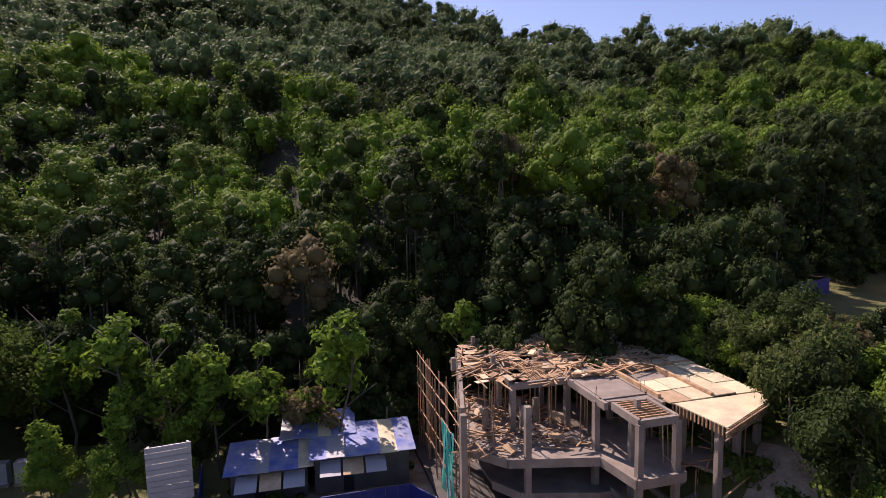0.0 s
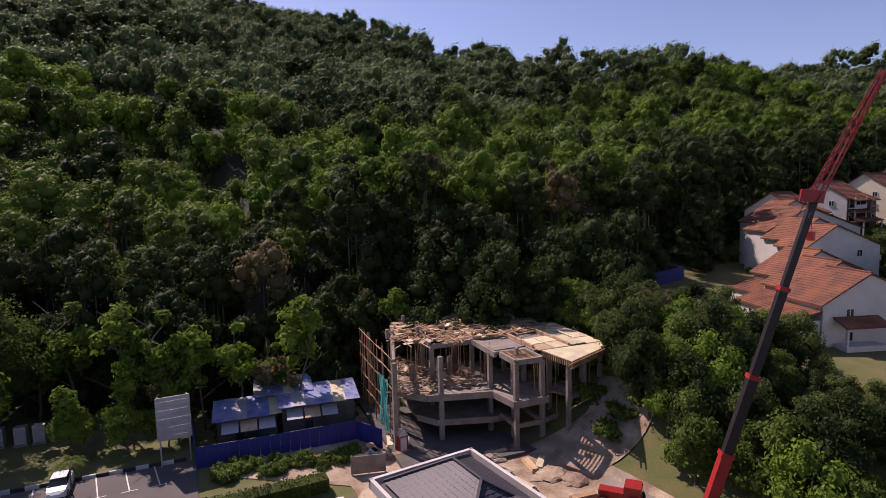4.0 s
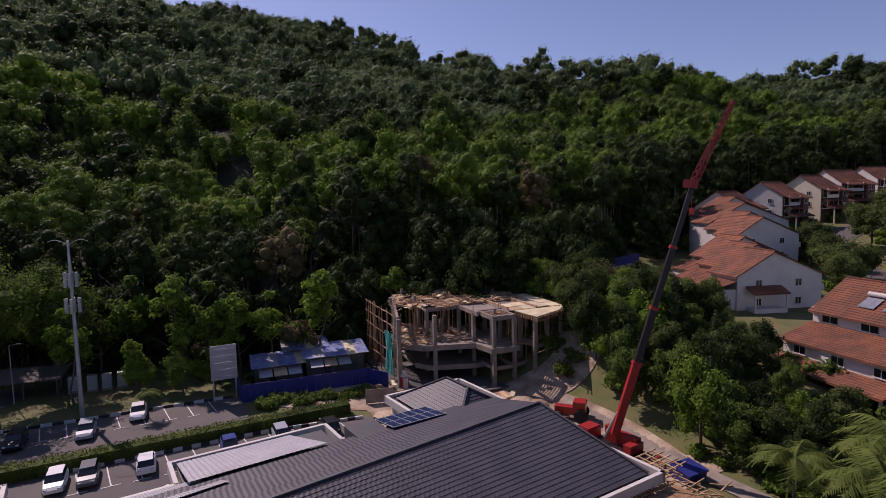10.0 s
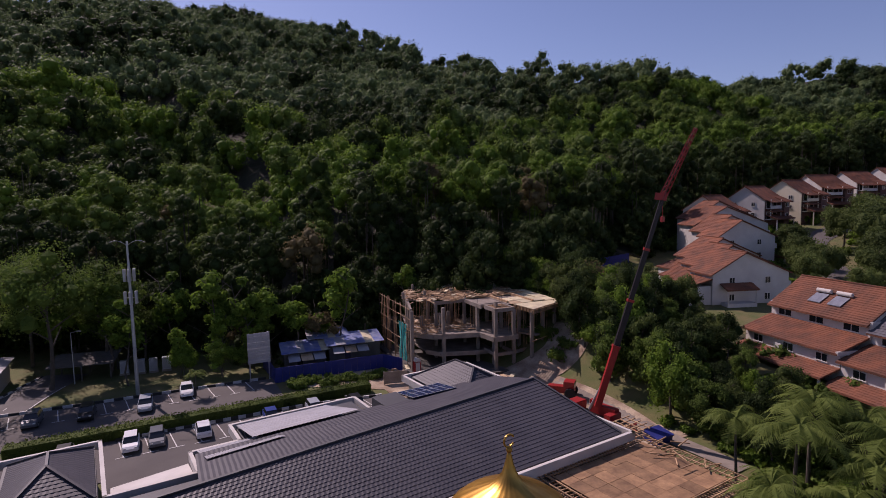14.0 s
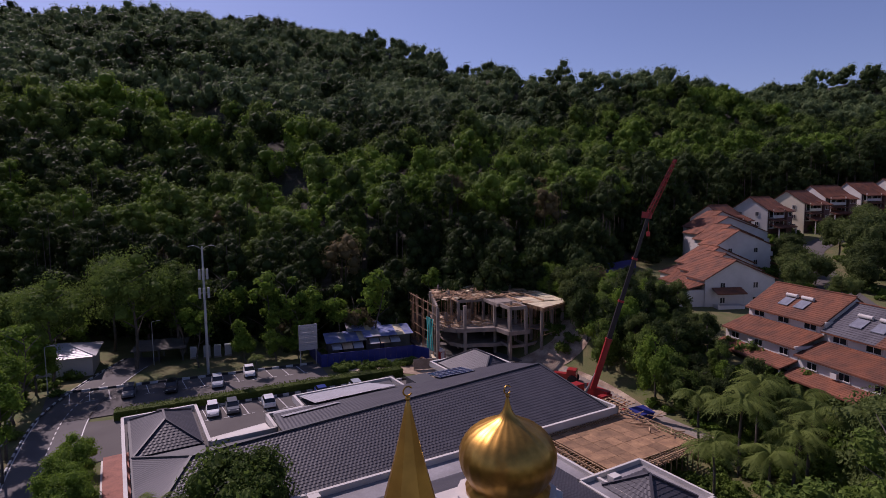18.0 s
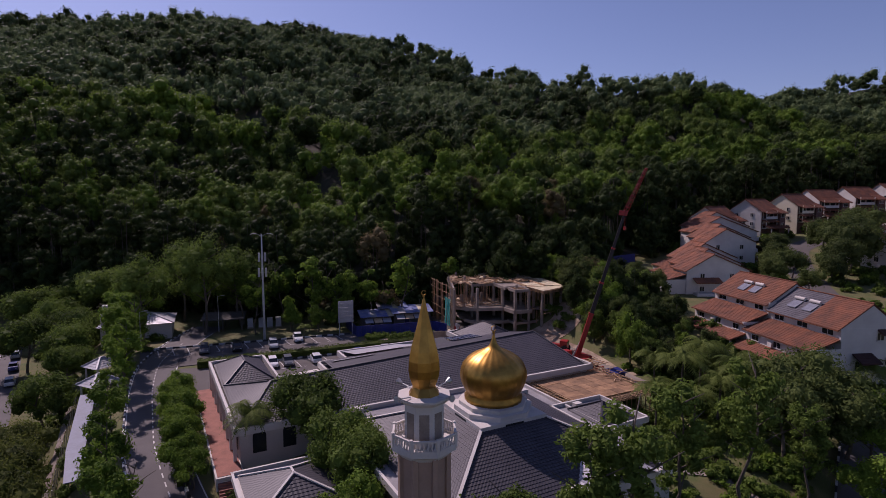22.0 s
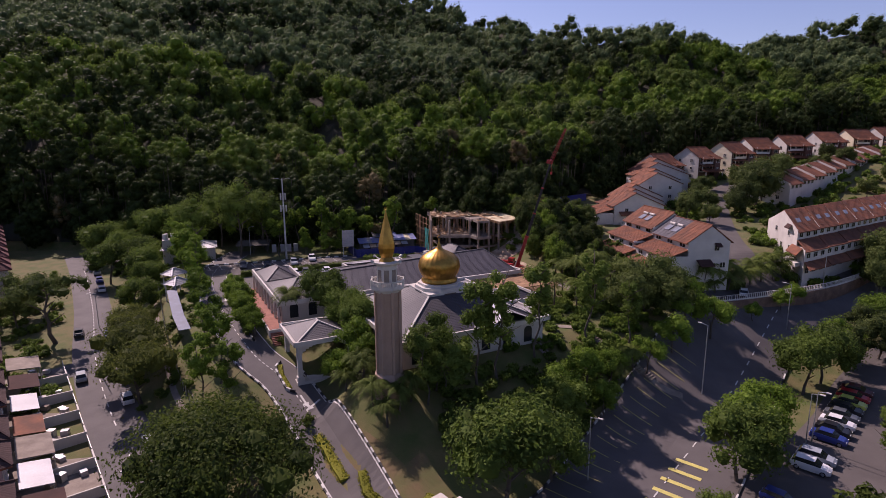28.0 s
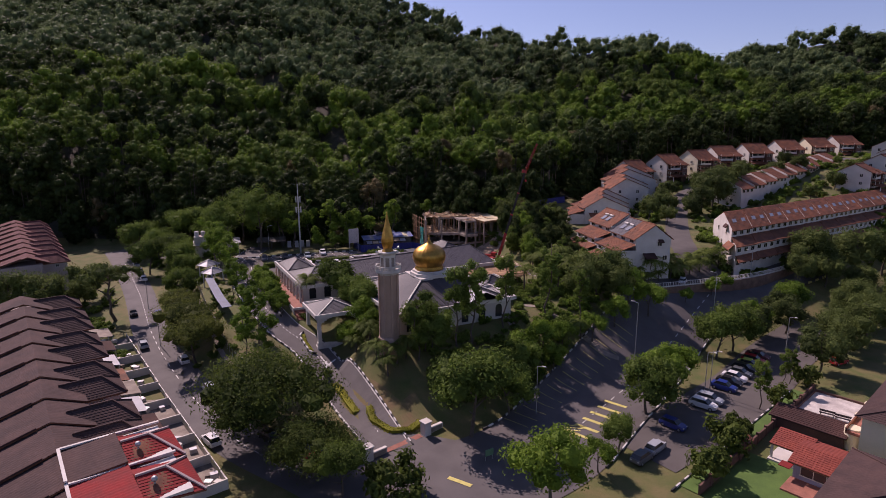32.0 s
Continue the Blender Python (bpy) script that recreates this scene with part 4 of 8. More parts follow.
    for i in range(16):     # an arch cut from the beam
        t0, t1 = i / 16, (i + 1) / 16
        tm = abs((t0 + t1) - 1)
        zb = 0.1 - 1.5 * max(0.0, tm) ** 2.5
        d = (B - A).normalized()
        beam(_bm, A.lerp(B, t0) + Vector((0, 0, (zb + 0.3) / 2)), A.lerp(B, t1) + Vector((0, 0, (zb + 0.3) / 2)), 0.4, 0.3 - zb)
    part("arch", _bm, M_WALL, porch)
part("roof_slab", boxes((-1.2, 8.6, -16.2, -5.9, 0.3, 0.62)), M_WALL, porch)
parapet(porch, [(-1.2, -16.2), (8.6, -16.2), (8.6, -5.9), (-1.2, -5.9)], 0.3, 1.05, 0.25)
hip_roof(porch, -0.7, 8.1, -15.7, -6.4, 0.7, 1.75, M_TILE, ridge=1.2, name="roof", cap_mat=M_WALL, course=0.40, wide=0.42)
part("floor", boxes((-1.0, 8.4, -16, -6, PZ - 3, PZ)), M_WALL, porch, "white tiled porch floor")

# ==== timber formwork deck east of the mosque ====
deck = thing("formwork_deck", "raised slab formwork deck of plywood on a forest of timber props", "formwork", MOSQUE)
_r = np.random.default_rng(5)
for i in range(8):
    for j in range(5):
        w = part("plywood_sheet", boxes((41.0 + i * 1.5, 42.47 + i * 1.5, -9.2 + j * 1.75, -7.48 + j * 1.75, 1.86, 1.9 + _r.uniform(0, 0.03))), M_DECKPLY, deck)
for k in range(62):
    p, q = 40.2 + (k % 16) * 0.9, -10 + (k // 16) * 3.2
    part("prop", boxes((p - 0.05, p + 0.05, q - 0.05, q + 0.05, -3.5, 1.8)), M_TIMBER, deck)
_bm0 = boxes((-0.9, 0.9, -0.05, 0.05, -0.04, 0.04))
_stick = bpy.data.meshes.new("edge_batten")
_bm0.to_mesh(_stick)
_bm0.free()
_stick.materials.append(M_TIMBER)
for level, reach in ((1.72, 0.55), (1.28, 0.25)):      # joist ends all round
    for k in range(36):
        t = (k + 0.5) / 36
        for side, (p, q) in enumerate(((40.7 + t * 12.6, -9.3 - reach), (40.7 + t * 12.6, -0.4 + reach), (40.9 - reach, -9.3 + t * 8.9), (53.2 + reach, -9.3 + t * 8.9))):
            if side > 1 and k % 2:
                continue
            w = part("edge_batten", _stick, None, deck)
            w.matrix_local = pose(p, q, level, _r.normal() * 2, _r.normal() * 3, (90 if side < 2 else 0) + _r.normal() * 3)
for z, o in ((1.98, 0.9), (1.98, 0.1), (1.6, 0.75), (1.15, 0.45)):      # stringers along the edges
    for a, b in (((40.7 - o, -9.3 - o), (53.3 + o, -9.3 - o)), ((53.3 + o, -9.3 - o), (53.3 + o, -0.4 + o)), ((53.3 + o, -0.4 + o), (40.7 - o, -0.4 + o)), ((40.7 - o, -0.4 + o), (40.7 - o, -9.3 - o))):
        _bm = bmesh.new()
        beam(_bm, (*a, z + _r.uniform(-0.04, 0.04)), (*b, z + _r.uniform(-0.04, 0.04)), 0.1, 0.09)
        part("stringer", _bm, M_TIMBER, deck)
for k in range(5):      # open frame beside the deck
    for z in (1.7, 2.5):
        _bm = bmesh.new()
        beam(_bm, (51.5 + 0.9 * k, 0.3, z), (51.8 + 0.9 * k, 3.6, z), 0.1)
        part("frame_timber", _bm, M_TIMBER, deck)
    _bm = bmesh.new()
    beam(_bm, (51.2, 0.5 + 0.75 * k, 2.45), (56.0, 0.6 + 0.75 * k, 2.5), 0.1)
    part("frame_timber", _bm, M_TIMBER, deck)
for k in range(14):
    w = part("loose_timber", _stick, None, deck)
    w.matrix_local = pose(53 + _r.normal() * 1.6, -4 + _r.normal() * 3, 1.95 + _r.uniform(0, 0.5), _r.normal() * 8, _r.normal() * 8, _r.uniform(0, 180))

# ==== building under construction ====
CON = pose(0, 44, 0, 0, 0, 16)
con = thing("unfinished_building", "concrete frame building under construction with timber formwork on top", "building site", CON)
_r = np.random.default_rng(21)
G, F1, F2 = -0.8, 4.3, 8.75


def slant(x, y):
    """The west side runs at an angle to the rest."""
    return x + min(1.0, max(0.0, (10.6 - x) / 9.6)) * 0.28 * (y - 5), y


_cols = [(x, y) for x in (1.0, 5.5, 10.6, 15.0, 19.3, 23.0) for y in (-1.5, 3.5, 9.0, 15.5)] + [(11.2, -6.6), (14.4, -6.6), (12.2, -4.2), (21, -4.6), (16.8, -4.2)]
for x, y in _cols:
    x, y = slant(x, y)
    w = 0.24
    part("column", boxes((x - w, x + w, y - w, y + w, G - 0.6, F2 - (0.3 if x > 9 else 0.05))), M_CONC, con)
# first-floor slab with an angled front edge
_bm = bmesh.new()
prism(_bm, [(0.3, 2.0), (3.0, -1.2), (10.2, -3.0), (10.8, -7.0), (14.9, -7.0), (15.4, -3.4), (17.6, -8.0), (23.4, -6.2), (23.6, 17.5), (3.6, 16.5)], F1 - 0.28, F1)
part("first_floor_slab", _bm, M_CONC, con)
_bm = bmesh.new()
for a, b in zip([(0.3, 2.0), (3.0, -1.2), (10.2, -3.0), (10.8, -7.0), (14.9, -7.0)], [(3.0, -1.2), (10.2, -3.0), (10.8, -7.0), (14.9, -7.0), (15.4, -3.4)]):
    beam(_bm, (*a, F1 - 0.25), (*b, F1 - 0.25), 0.3, 0.75)
part("edge_beam", _bm, M_CONC, con)
_bm = bmesh.new()
prism(_bm, [(2.5, 1.0), (4.0, -1.4), (10.0, -3.2), (13, -3.2), (13, 9), (2.5, 9)], 1.0, 1.28)
part("low_slab", _bm, M_CONC, con)
_bm = bmesh.new()
for a, b in (((2.5, 1.0), (4.0, -1.4)), ((4.0, -1.4), (10.0, -3.2)), ((10, -3.2), (13, -3.2))):
    beam(_bm, (*a, 1.2), (*b, 1.2), 0.25, 0.7)
part("edge_beam", _bm, M_CONC, con)
_bm = bmesh.new()
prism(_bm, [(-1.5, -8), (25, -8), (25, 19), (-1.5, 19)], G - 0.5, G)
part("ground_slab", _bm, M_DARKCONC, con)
# walls added inside in dark concrete, standing in for the shade on the floors
part("shade_wall", boxes((15.2, 23.2, 8.9, 9.15, G, F1 - 0.3), (10.4, 10.7, 9, 17, G, F2 - 0.4), (0.6, 23.2, 16.6, 16.85, G, F1 - 0.3)), M_DARKCONC, con)
# roof: beams over the open part, formwork sheets over the rest
for a, b in (((1, -0.5), (1, 15.5)), ((5.5, 3.5), (5.5, 15.5)), ((10.6, -3), (10.6, 17.5)), ((1, 15.5), (10.6, 15.5)), ((1, 9), (10.6, 9)), ((5.5, 3.5), (10.6, 3.5)), ((1, 12.2), (10.6, 12.2)),
             ((11.2, -6.6), (11.2, -3)), ((14.4, -6.6), (14.4, -3)), ((11.2, -6.6), (14.4, -6.6)), ((15, -4.2), (15, 3.5)), ((10.6, -2), (15, -2))):
    _bm = bmesh.new()
    beam(_bm, (*slant(*a), F2 - 0.25), (*slant(*b), F2 - 0.25), 0.32, 0.6)
    part("roof_beam", _bm, M_CONC, con)
for i in range(6):
    for j in range(9):
        x, y = 11.0 + i * 2.12, -4.6 + j * 2.5
        if (i < 2 and j < 3) or (i < 3 and j in (3, 4) and (i + j) % 2):
            continue
        if _r.random() < (0.06 if i >= 3 else 0.28):
            continue
        m = M_SLABPALE if i >= 3 or (i + j) % 3 == 0 else M_PLY
        w = part("formwork_sheet", boxes((0.02, 2.1, 0.02, 2.46, 0, 0.09)), m, con)
        w.matrix_local = pose(x, y, F2 + _r.uniform(-0.03, 0.22), _r.normal() * 0.9, _r.normal() * 0.5, _r.normal() * 0.6)
for i in range(4):
    for j in range(4):
        if _r.random() < 0.55:
            w = part("formwork_sheet", boxes((0, 2.0, 0, 1.4, 0, 0.06)), M_PLY, con)
            w.matrix_local = pose(*slant(1.5 + i * 2.2, 9.4 + j * 1.7), F2 + 0.1 + _r.uniform(0, 0.1), _r.normal() * 2, _r.normal() * 2, _r.normal() * 8)
_bm0 = boxes((-1.5, 1.5, -0.05, 0.05, -0.04, 0.04))
_plank = bpy.data.meshes.new("timber")
_bm0.to_mesh(_plank)
_bm0.free()
_plank.materials.append(M_TIMBER)
_bm = bmesh.new()
prism(_bm, [(15.6, -4.7), (16.2, -9.6), (23.5, -6.2), (23.5, -4.7)], F2 - 0.02, F2 + 0.07)
part("formwork_sheet", _bm, M_SLABPALE, con)
_bm = bmesh.new()
prism(_bm, [(11.0, -2.5), (23.6, -4.6), (23.7, 17.8), (14.0, 17.0), (11.0, 16.0)], F2 - 0.32, F2 - 0.06)
part("roof_slab", _bm, M_CONC, con)
# upstand beams and side shutters across the roof
for a, b in (((11, 3.4), (23.5, 3.4)), ((11, 9), (23.5, 9)), ((11, 14.6), (23.5, 14.6)), ((15.2, -3.4), (15.2, 17)), ((19.4, -4.4), (19.4, 17.4)), ((13, 9), (13, 16.5)), ((17.3, 3.4), (17.3, 15))):
    _bm = bmesh.new()
    beam(_bm, (*a, F2 + 0.18), (*b, F2 + 0.18), 0.3, 0.42)
    part("shutter_box", _bm, M_TIMBER, con)
for k in range(44):
    z = _r.choice([F1, F2 - 4.2])
    x, y = slant(_r.uniform(3, 14), _r.uniform(0, 14))
    _bm = bmesh.new()
    tube(_bm, (x, y, F1), (x, y, F2 - 0.3), 0.05, n=5)
    part("timber_prop", _bm, M_TIMBER, con)
for x, y, hh in ((1.5, 9, 1.1), (5.6, 15.4, 1.2), (10.6, 9.2, 1.0), (15, 9, 0.9), (15, 15.2, 1.2), (19.4, 9, 1.0), (10.6, 15.4, 1.3), (5.5, 9, 1.0), (12.6, -4.2, 0.6)):
    part("column_stub", boxes((x - 0.2, x + 0.2, y - 0.2, y + 0.2, F2 - 0.1, F2 + hh)), M_CONC, con)
# loose timbers on the roof and on the open floor
for k in range(260):
    x, y = slant(_r.uniform(1, 22), _r.uniform(2, 18))
    w = part("timber", _plank, None, con)
    w.matrix_local = pose(x, y, F2 + 0.15 + _r.uniform(0, 0.35), _r.normal() * 3, _r.normal() * 4, _r.choice([0, 90, 40]) + _r.normal() * 14) @ Matrix.Diagonal((_r.uniform(0.4, 1.1), 1.3, 1, 1))
for k in range(210):
    x, y = slant(_r.uniform(1, 10.5), _r.uniform(-0.8, 14))
    w = part("timber", _plank, None, con)
    w.matrix_local = pose(x, y, F1 + 0.1 + abs(_r.normal()) * 0.3, _r.normal() * 3, _r.normal() * 8, _r.normal() * 50) @ Matrix.Diagonal((_r.uniform(0.3, 0.9), 1.3, 1, 1))
for k in range(10):
    w = part("plywood_sheet", boxes((-0.7, 0.7, -0.5, 0.5, 0, 0.05)), M_PLY, con)
    w.matrix_local = pose(_r.uniform(3, 10), _r.uniform(-0.5, 8), F1 + 0.3 + _r.uniform(0, 0.4), _r.normal() * 10, _r.normal() * 10, _r.uniform(0, 180))
for k in range(34):
    w = part("plywood_sheet", boxes((-0.6, 0.6, -0.3, 0.3, 0, 0.04)), (M_PLY, M_SLABPALE, M_TIMBER)[k % 3], con)
    w.matrix_local = pose(*slant(_r.uniform(1.5, 20), _r.uniform(3, 17.5)), F2 + 0.2 + _r.uniform(0, 0.3), _r.normal() * 6, _r.normal() * 6, _r.uniform(0, 180))
# tie beams of the front tower and shored bays on the east side
for a, b in (((11.2, -6.6), (14.4, -6.6)), ((11.2, -6.6), (11.2, -3.0)), ((14.4, -6.6), (14.4, -3.0)), ((14.4, -6.6), (21.0, -4.6))):
    _bm = bmesh.new()
    beam(_bm, (*a, 1.5), (*b, 1.5), 0.3, 0.5)
    part("tie_beam", _bm, M_CONC, con)
for x, y in ((24.6, -5.2), (25.0, 1.8), (24.4, 8.5)):
    part("column", boxes((x - 0.2, x + 0.2, y - 0.2, y + 0.2, G - 0.6, F2 - 0.35)), M_CONC, con)
_bm = bmesh.new()
prism(_bm, [(23.45, -6.1), (25.2, -5.7), (25.6, 9.0), (23.65, 9.0)], F1 - 0.28, F1 - 0.02)
part("balcony_slab", _bm, M_CONC, con)
for k in range(46):
    x, y = _r.uniform(15.5, 24.8), _r.uniform(-7.0, 1.0)
    _bm = bmesh.new()
    lo, hi = ((G, F1 - 0.28), (F1, F2 - 0.3))[k % 2]
    tube(_bm, (x, y, lo), (x + _r.normal() * 0.1, y, hi), 0.05, n=5)
    part("timber_prop", _bm, M_TIMBER, con)
for k in range(40):
    w = part("timber", _plank, None, con)
    w.matrix_local = pose(_r.uniform(15.5, 25), _r.uniform(-6.5, 4), F1 + 0.08 + abs(_r.normal()) * 0.25, _r.normal() * 3, _r.normal() * 7, _r.normal() * 50) @ Matrix.Diagonal((_r.uniform(0.3, 0.8), 1.3, 1, 1))
# open joists
for k in range(16):
    part("joist", boxes((7.2 + k * 0.24, 7.29 + k * 0.24, 3.8, 8.8, F2 - 0.05, F2 + 0.06)), M_TIMBER, con)
for k in range(9):
    part("joist", boxes((11.3, 14.4, -6.3 + k * 0.42, -6.2 + k * 0.42, F2 - 0.2, F2 - 0.08)), M_TIMBER, con)
# edge brackets under the slab rims
for k in range(24):
    t = k / 23
    _bm = bmesh.new()
    beam(_bm, (16.2 + 7.3 * t, -9.7 + 3.4 * t, F2 - 0.6), (16.2 + 7.3 * t, -9.7 + 3.4 * t, F2 + 0.05), 0.1)
    part("edge_bracket", _bm, M_TIMBER, con)
for k in range(15):
    t = k / 14
    _bm = bmesh.new()
    beam(_bm, (15.5 + 0.6 * t, -4.7 - 5.0 * t, F2 - 0.6), (15.5 + 0.6 * t, -4.7 - 5.0 * t, F2 + 0.05), 0.1)
    part("edge_bracket", _bm, M_TIMBER, con)
for z in (F2 - 0.62, F2 - 0.1, F1 - 0.4):
    _bm = bmesh.new()
    beam(_bm, (15.6, -10.1, z), (24.4, -6.0, z), 0.1)
    part("edge_batten", _bm, M_TIMBER, con)
for x, y in ((16.6, -8.4), (22.6, -5.8), (19.6, -6.9)):
    part("column", boxes((x - 0.22, x + 0.22, y - 0.22, y + 0.22, G - 0.5, F2 - 0.05)), M_CONC, con)
for k in range(34):
    part("edge_bracket", boxes((23.7, 24.3, -4.6 + k * 0.62, -4.5 + k * 0.62, F2 - 0.3, F2)), M_TIMBER, con)
# scaffold of thin poles at the west side and within
for k in range(70):
    side = k < 34
    x, y = (_r.uniform(-0.8, 0.6), _r.uniform(0, 16)) if side else (_r.uniform(14, 24), _r.uniform(-5.4, 1))
    z0, z1 = (G, F2) if side else (_r.choice([G, F1]), 0)
    z1 = z1 if side else z0 + 4.2
    _bm = bmesh.new()
    tube(_bm, (x, y, z0), (x + _r.normal() * 0.15, y + _r.normal() * 0.15, z1), 0.045, n=5)
    part("scaffold_pole", _bm, M_TIMBER, con)
for z in (1.2, 3.0, 5.2, 7.0, 8.6):
    for y in (1, 6, 11):
        _bm = bmesh.new()
        tube(_bm, (-0.6, y - 1, z), (-0.5, y + 5.2, z + _r.normal() * 0.1), 0.045, n=5)
        part("scaffold_pole", _bm, M_TIMBER, con)
# stub walls, upstands and starter bars
for x, y, h in ((8.3, 5.2, 2.2), (6.2, 3.4, 2.4), (7.1, 6.5, 1.8), (3.2, 4.8, 2.0)):
    part("column", boxes((x - 0.25, x + 0.25, y - 0.18, y + 0.18, F1, F1 + h)), M_CONC, con)
for k in range(46):
    x, y = _cols[k % 24]
    _bm = bmesh.new()
    tube(_bm, (0, 0, 0), (0, 0, 0.9), 0.018, n=4)
    w = part("starter_bar", _bm, M_DARKSTEEL, con)
    w.matrix_local = pose(x + _r.choice([-0.15, 0.15]), y + _r.choice([-0.15, 0.15]), F2, _r.normal() * 3, _r.normal() * 3, 0)
# teal netting on the west corner
_bm = bmesh.new()
for i in range(9):
    for j in range(12):
        pts = [(-1.1 + 0.08 * math.sin(i * 1.7), 0.4 + (i + u) * 0.38, 0.2 + (j + v) * 0.50) for u, v in ((0, 0), (1, 0), (1, 1), (0, 1))]
        _bm.faces.new([_bm.verts.new((p[0] + 0.1 * math.sin(p[1] * 3 + p[2]), p[1], p[2])) for p in pts])
bmesh.ops.remove_doubles(_bm, verts=_bm.verts, dist=0.02)
bmesh.ops.solidify(_bm, geom=_bm.faces[:], thickness=0.03)
part("safety_net", _bm, M_TEAL, con, "teal safety netting")

# ==== terraced houses ====
def sheared(ox, oy, across, along, z=0.0):
    """A plan frame whose axes need not be square: x across the row, y along it."""
    a, b = radians(across), radians(along)
    return Matrix(((math.cos(a), math.cos(b), 0, ox), (math.sin(a), math.sin(b), 0, oy), (0, 0, 1, z), (0, 0, 0, 1)))


def bm_at(bm, m):
    bmesh.ops.transform(bm, matrix=m, verts=bm.verts)
    bmesh.ops.recalc_face_normals(bm, faces=bm.faces)
    return bm


def gable_wall(bm, y, pts, t=0.25):
    """A wall across the row at y, of outline pts (x, z)."""
    a = [bm.verts.new((x, y, z)) for x, z in pts]
    b = [bm.verts.new((x, y + t, z)) for x, z in pts]
    bm.faces.new(a)
    bm.faces.new(b[::-1])
    n = len(pts)
    for k in range(n):
        bm.faces.new((a[k], b[k], b[(k + 1) % n], a[(k + 1) % n]))


def window_at(house, m, x, y, z, w, h, facing, sill=True):
    """A window with a frame in a wall. facing: 'x' or 'y', the way across the wall."""
    d = 0.07
    rows = (x - d, x + d, y - w / 2, y + w / 2, z, z + h) if facing == "x" else (x - w / 2, x + w / 2, y - d, y + d, z, z + h)
    win = part("window", bm_at(boxes(rows), m), M_WINDOW, house)
    bm = bmesh.new()
    e = 0.09
    if facing == "x":
        for yy in (y - w / 2, y, y + w / 2):
            box(bm, x - e, x + e, yy - 0.04, yy + 0.04, z, z + h)
        box(bm, x - e, x + e, y - w / 2, y + w / 2, z + h - 0.05, z + h + 0.04)
        box(bm, x - 0.16, x + 0.16, y - w / 2 - 0.1, y + w / 2 + 0.1, z - 0.1, z)
    else:
        for xx in (x - w / 2, x, x + w / 2):
            box(bm, xx - 0.04, xx + 0.04, y - e, y + e, z, z + h)
        box(bm, x - w / 2, x + w / 2, y - e, y + e, z + h - 0.05, z + h + 0.04)
        box(bm, x - w / 2 - 0.1, x + w / 2 + 0.1, y - 0.16, y + 0.16, z - 0.1, z)
    part("frame", bm_at(bm, m), M_WALL, win)
    return win


def slope_part(house, name, m, a, b, c, d, mat, course=0.42, wide=0.5):
    bm = bmesh.new()
    tile_slope(bm, a, b, c, d, course=course, wide=wide, lift=0.04)
    slab = bmesh.new()
    roof_slab(slab, [Vector(v) - Vector((0, 0, 0.03)) for v in (a, b, c, d)], 0.16)
    ob = part(name, bm_at(bm, m), mat, house)
    part("eave_board", bm_at(slab, m), M_TERRA if mat is not M_MAROON else M_MAROON, ob)
    return ob


def stepped_house(m, length, label, wall=None, roof=None, heater=(), group="stepped terrace houses", dz=0.0, slate=0.0, low=True):
    """A house that steps down the slope towards x = -5: upper roof, lower roof and porch. x across, y along."""
    wall, roof = wall or M_WALL, roof or M_TERRA
    h = thing("terrace_house", label, "house", Matrix.Translation(m.translation), group)
    k = Matrix.Translation((0, 0, dz))
    mm = Matrix.Translation(-m.translation) @ m @ k
    E, R = 10.9, 14.3           # upper eave and ridge
    bm = bmesh.new()
    box(bm, 0.5, 11.0, 0.02, length - 0.02, 0.5, E - 0.1)
    part("wall", bm_at(bm, mm), wall, h)
    for y in (0.05, length - 0.3):
        bm = bmesh.new()
        gable_wall(bm, y, [(0.5, E - 0.1), (11.0, E - 0.1), (6.0, R - 0.25)])
        part("gable_wall", bm_at(bm, mm), wall, h)
    for y0, y1, mt in (((-0.05, slate, roof), (slate, length + 0.05, M_SLATE)) if slate else ((-0.05, length + 0.05, roof),)):
        slope_part(h, "upper_roof", mm, (-0.3, y1, E - 0.25), (-0.3, y0, E - 0.25), (6.0, y0, R), (6.0, y1, R), mt)
        slope_part(h, "back_roof", mm, (11.8, y0, E - 0.3), (11.8, y1, E - 0.3), (6.0, y1, R), (6.0, y0, R), mt)
    bm = bmesh.new()
    ridge_cap(bm, (6.0, 0, R + 0.1), (6.0, length, R + 0.1), 0.3)
    part("ridge_cap", bm_at(bm, mm), roof, h)
    n = max(1, int(length / 4.0))
    for i in range(n):
        y = (i + 0.5) * length / n
        window_at(h, mm, 0.46, y, 9.55, 2.0, 0.95, "x")
    if low:
        bm = boxes((-4.2, 0.6, 0.06, length - 0.06, 0, 7.6))
        part("lower_wall", bm_at(bm, mm), wall, h)
        slope_part(h, "lower_roof", mm, (-5.0, length + 0.05, 7.7), (-5.0, -0.05, 7.7), (0.45, -0.05, 9.35), (0.45, length + 0.05, 9.35), roof)
        slope_part(h, "porch_roof", mm, (-7.4, length, 5.1), (-7.4, 0, 5.1), (-4.2, 0, 6.0), (-4.2, length, 6.0), roof)
        for i in range(2):
            part("porch_post", bm_at(boxes((-7.1, -6.85, 0.3 + i * (length - 0.9), 0.55 + i * (length - 0.9), -2, 5.2)), mm), wall, h)
        for i in range(n):
            y = (i + 0.5) * length / n
            window_at(h, mm, -4.24, y, 6.3, 1.5, 0.9, "x")
            window_at(h, mm, -4.24, y, 2.6, 1.8, 1.6, "x")
        ac = part("air_conditioner", bm_at(boxes((-4.75, -4.2, length * 0.55, length * 0.55 + 0.9, 6.2, 6.9)), mm), M_WALL, h, "white air-conditioning box")
        bm = boxes((0.2, 0.75, -0.12, 0.14, 9.0, E), (-4.9, 0.4, -0.14, 0.14, 7.5, 7.95))
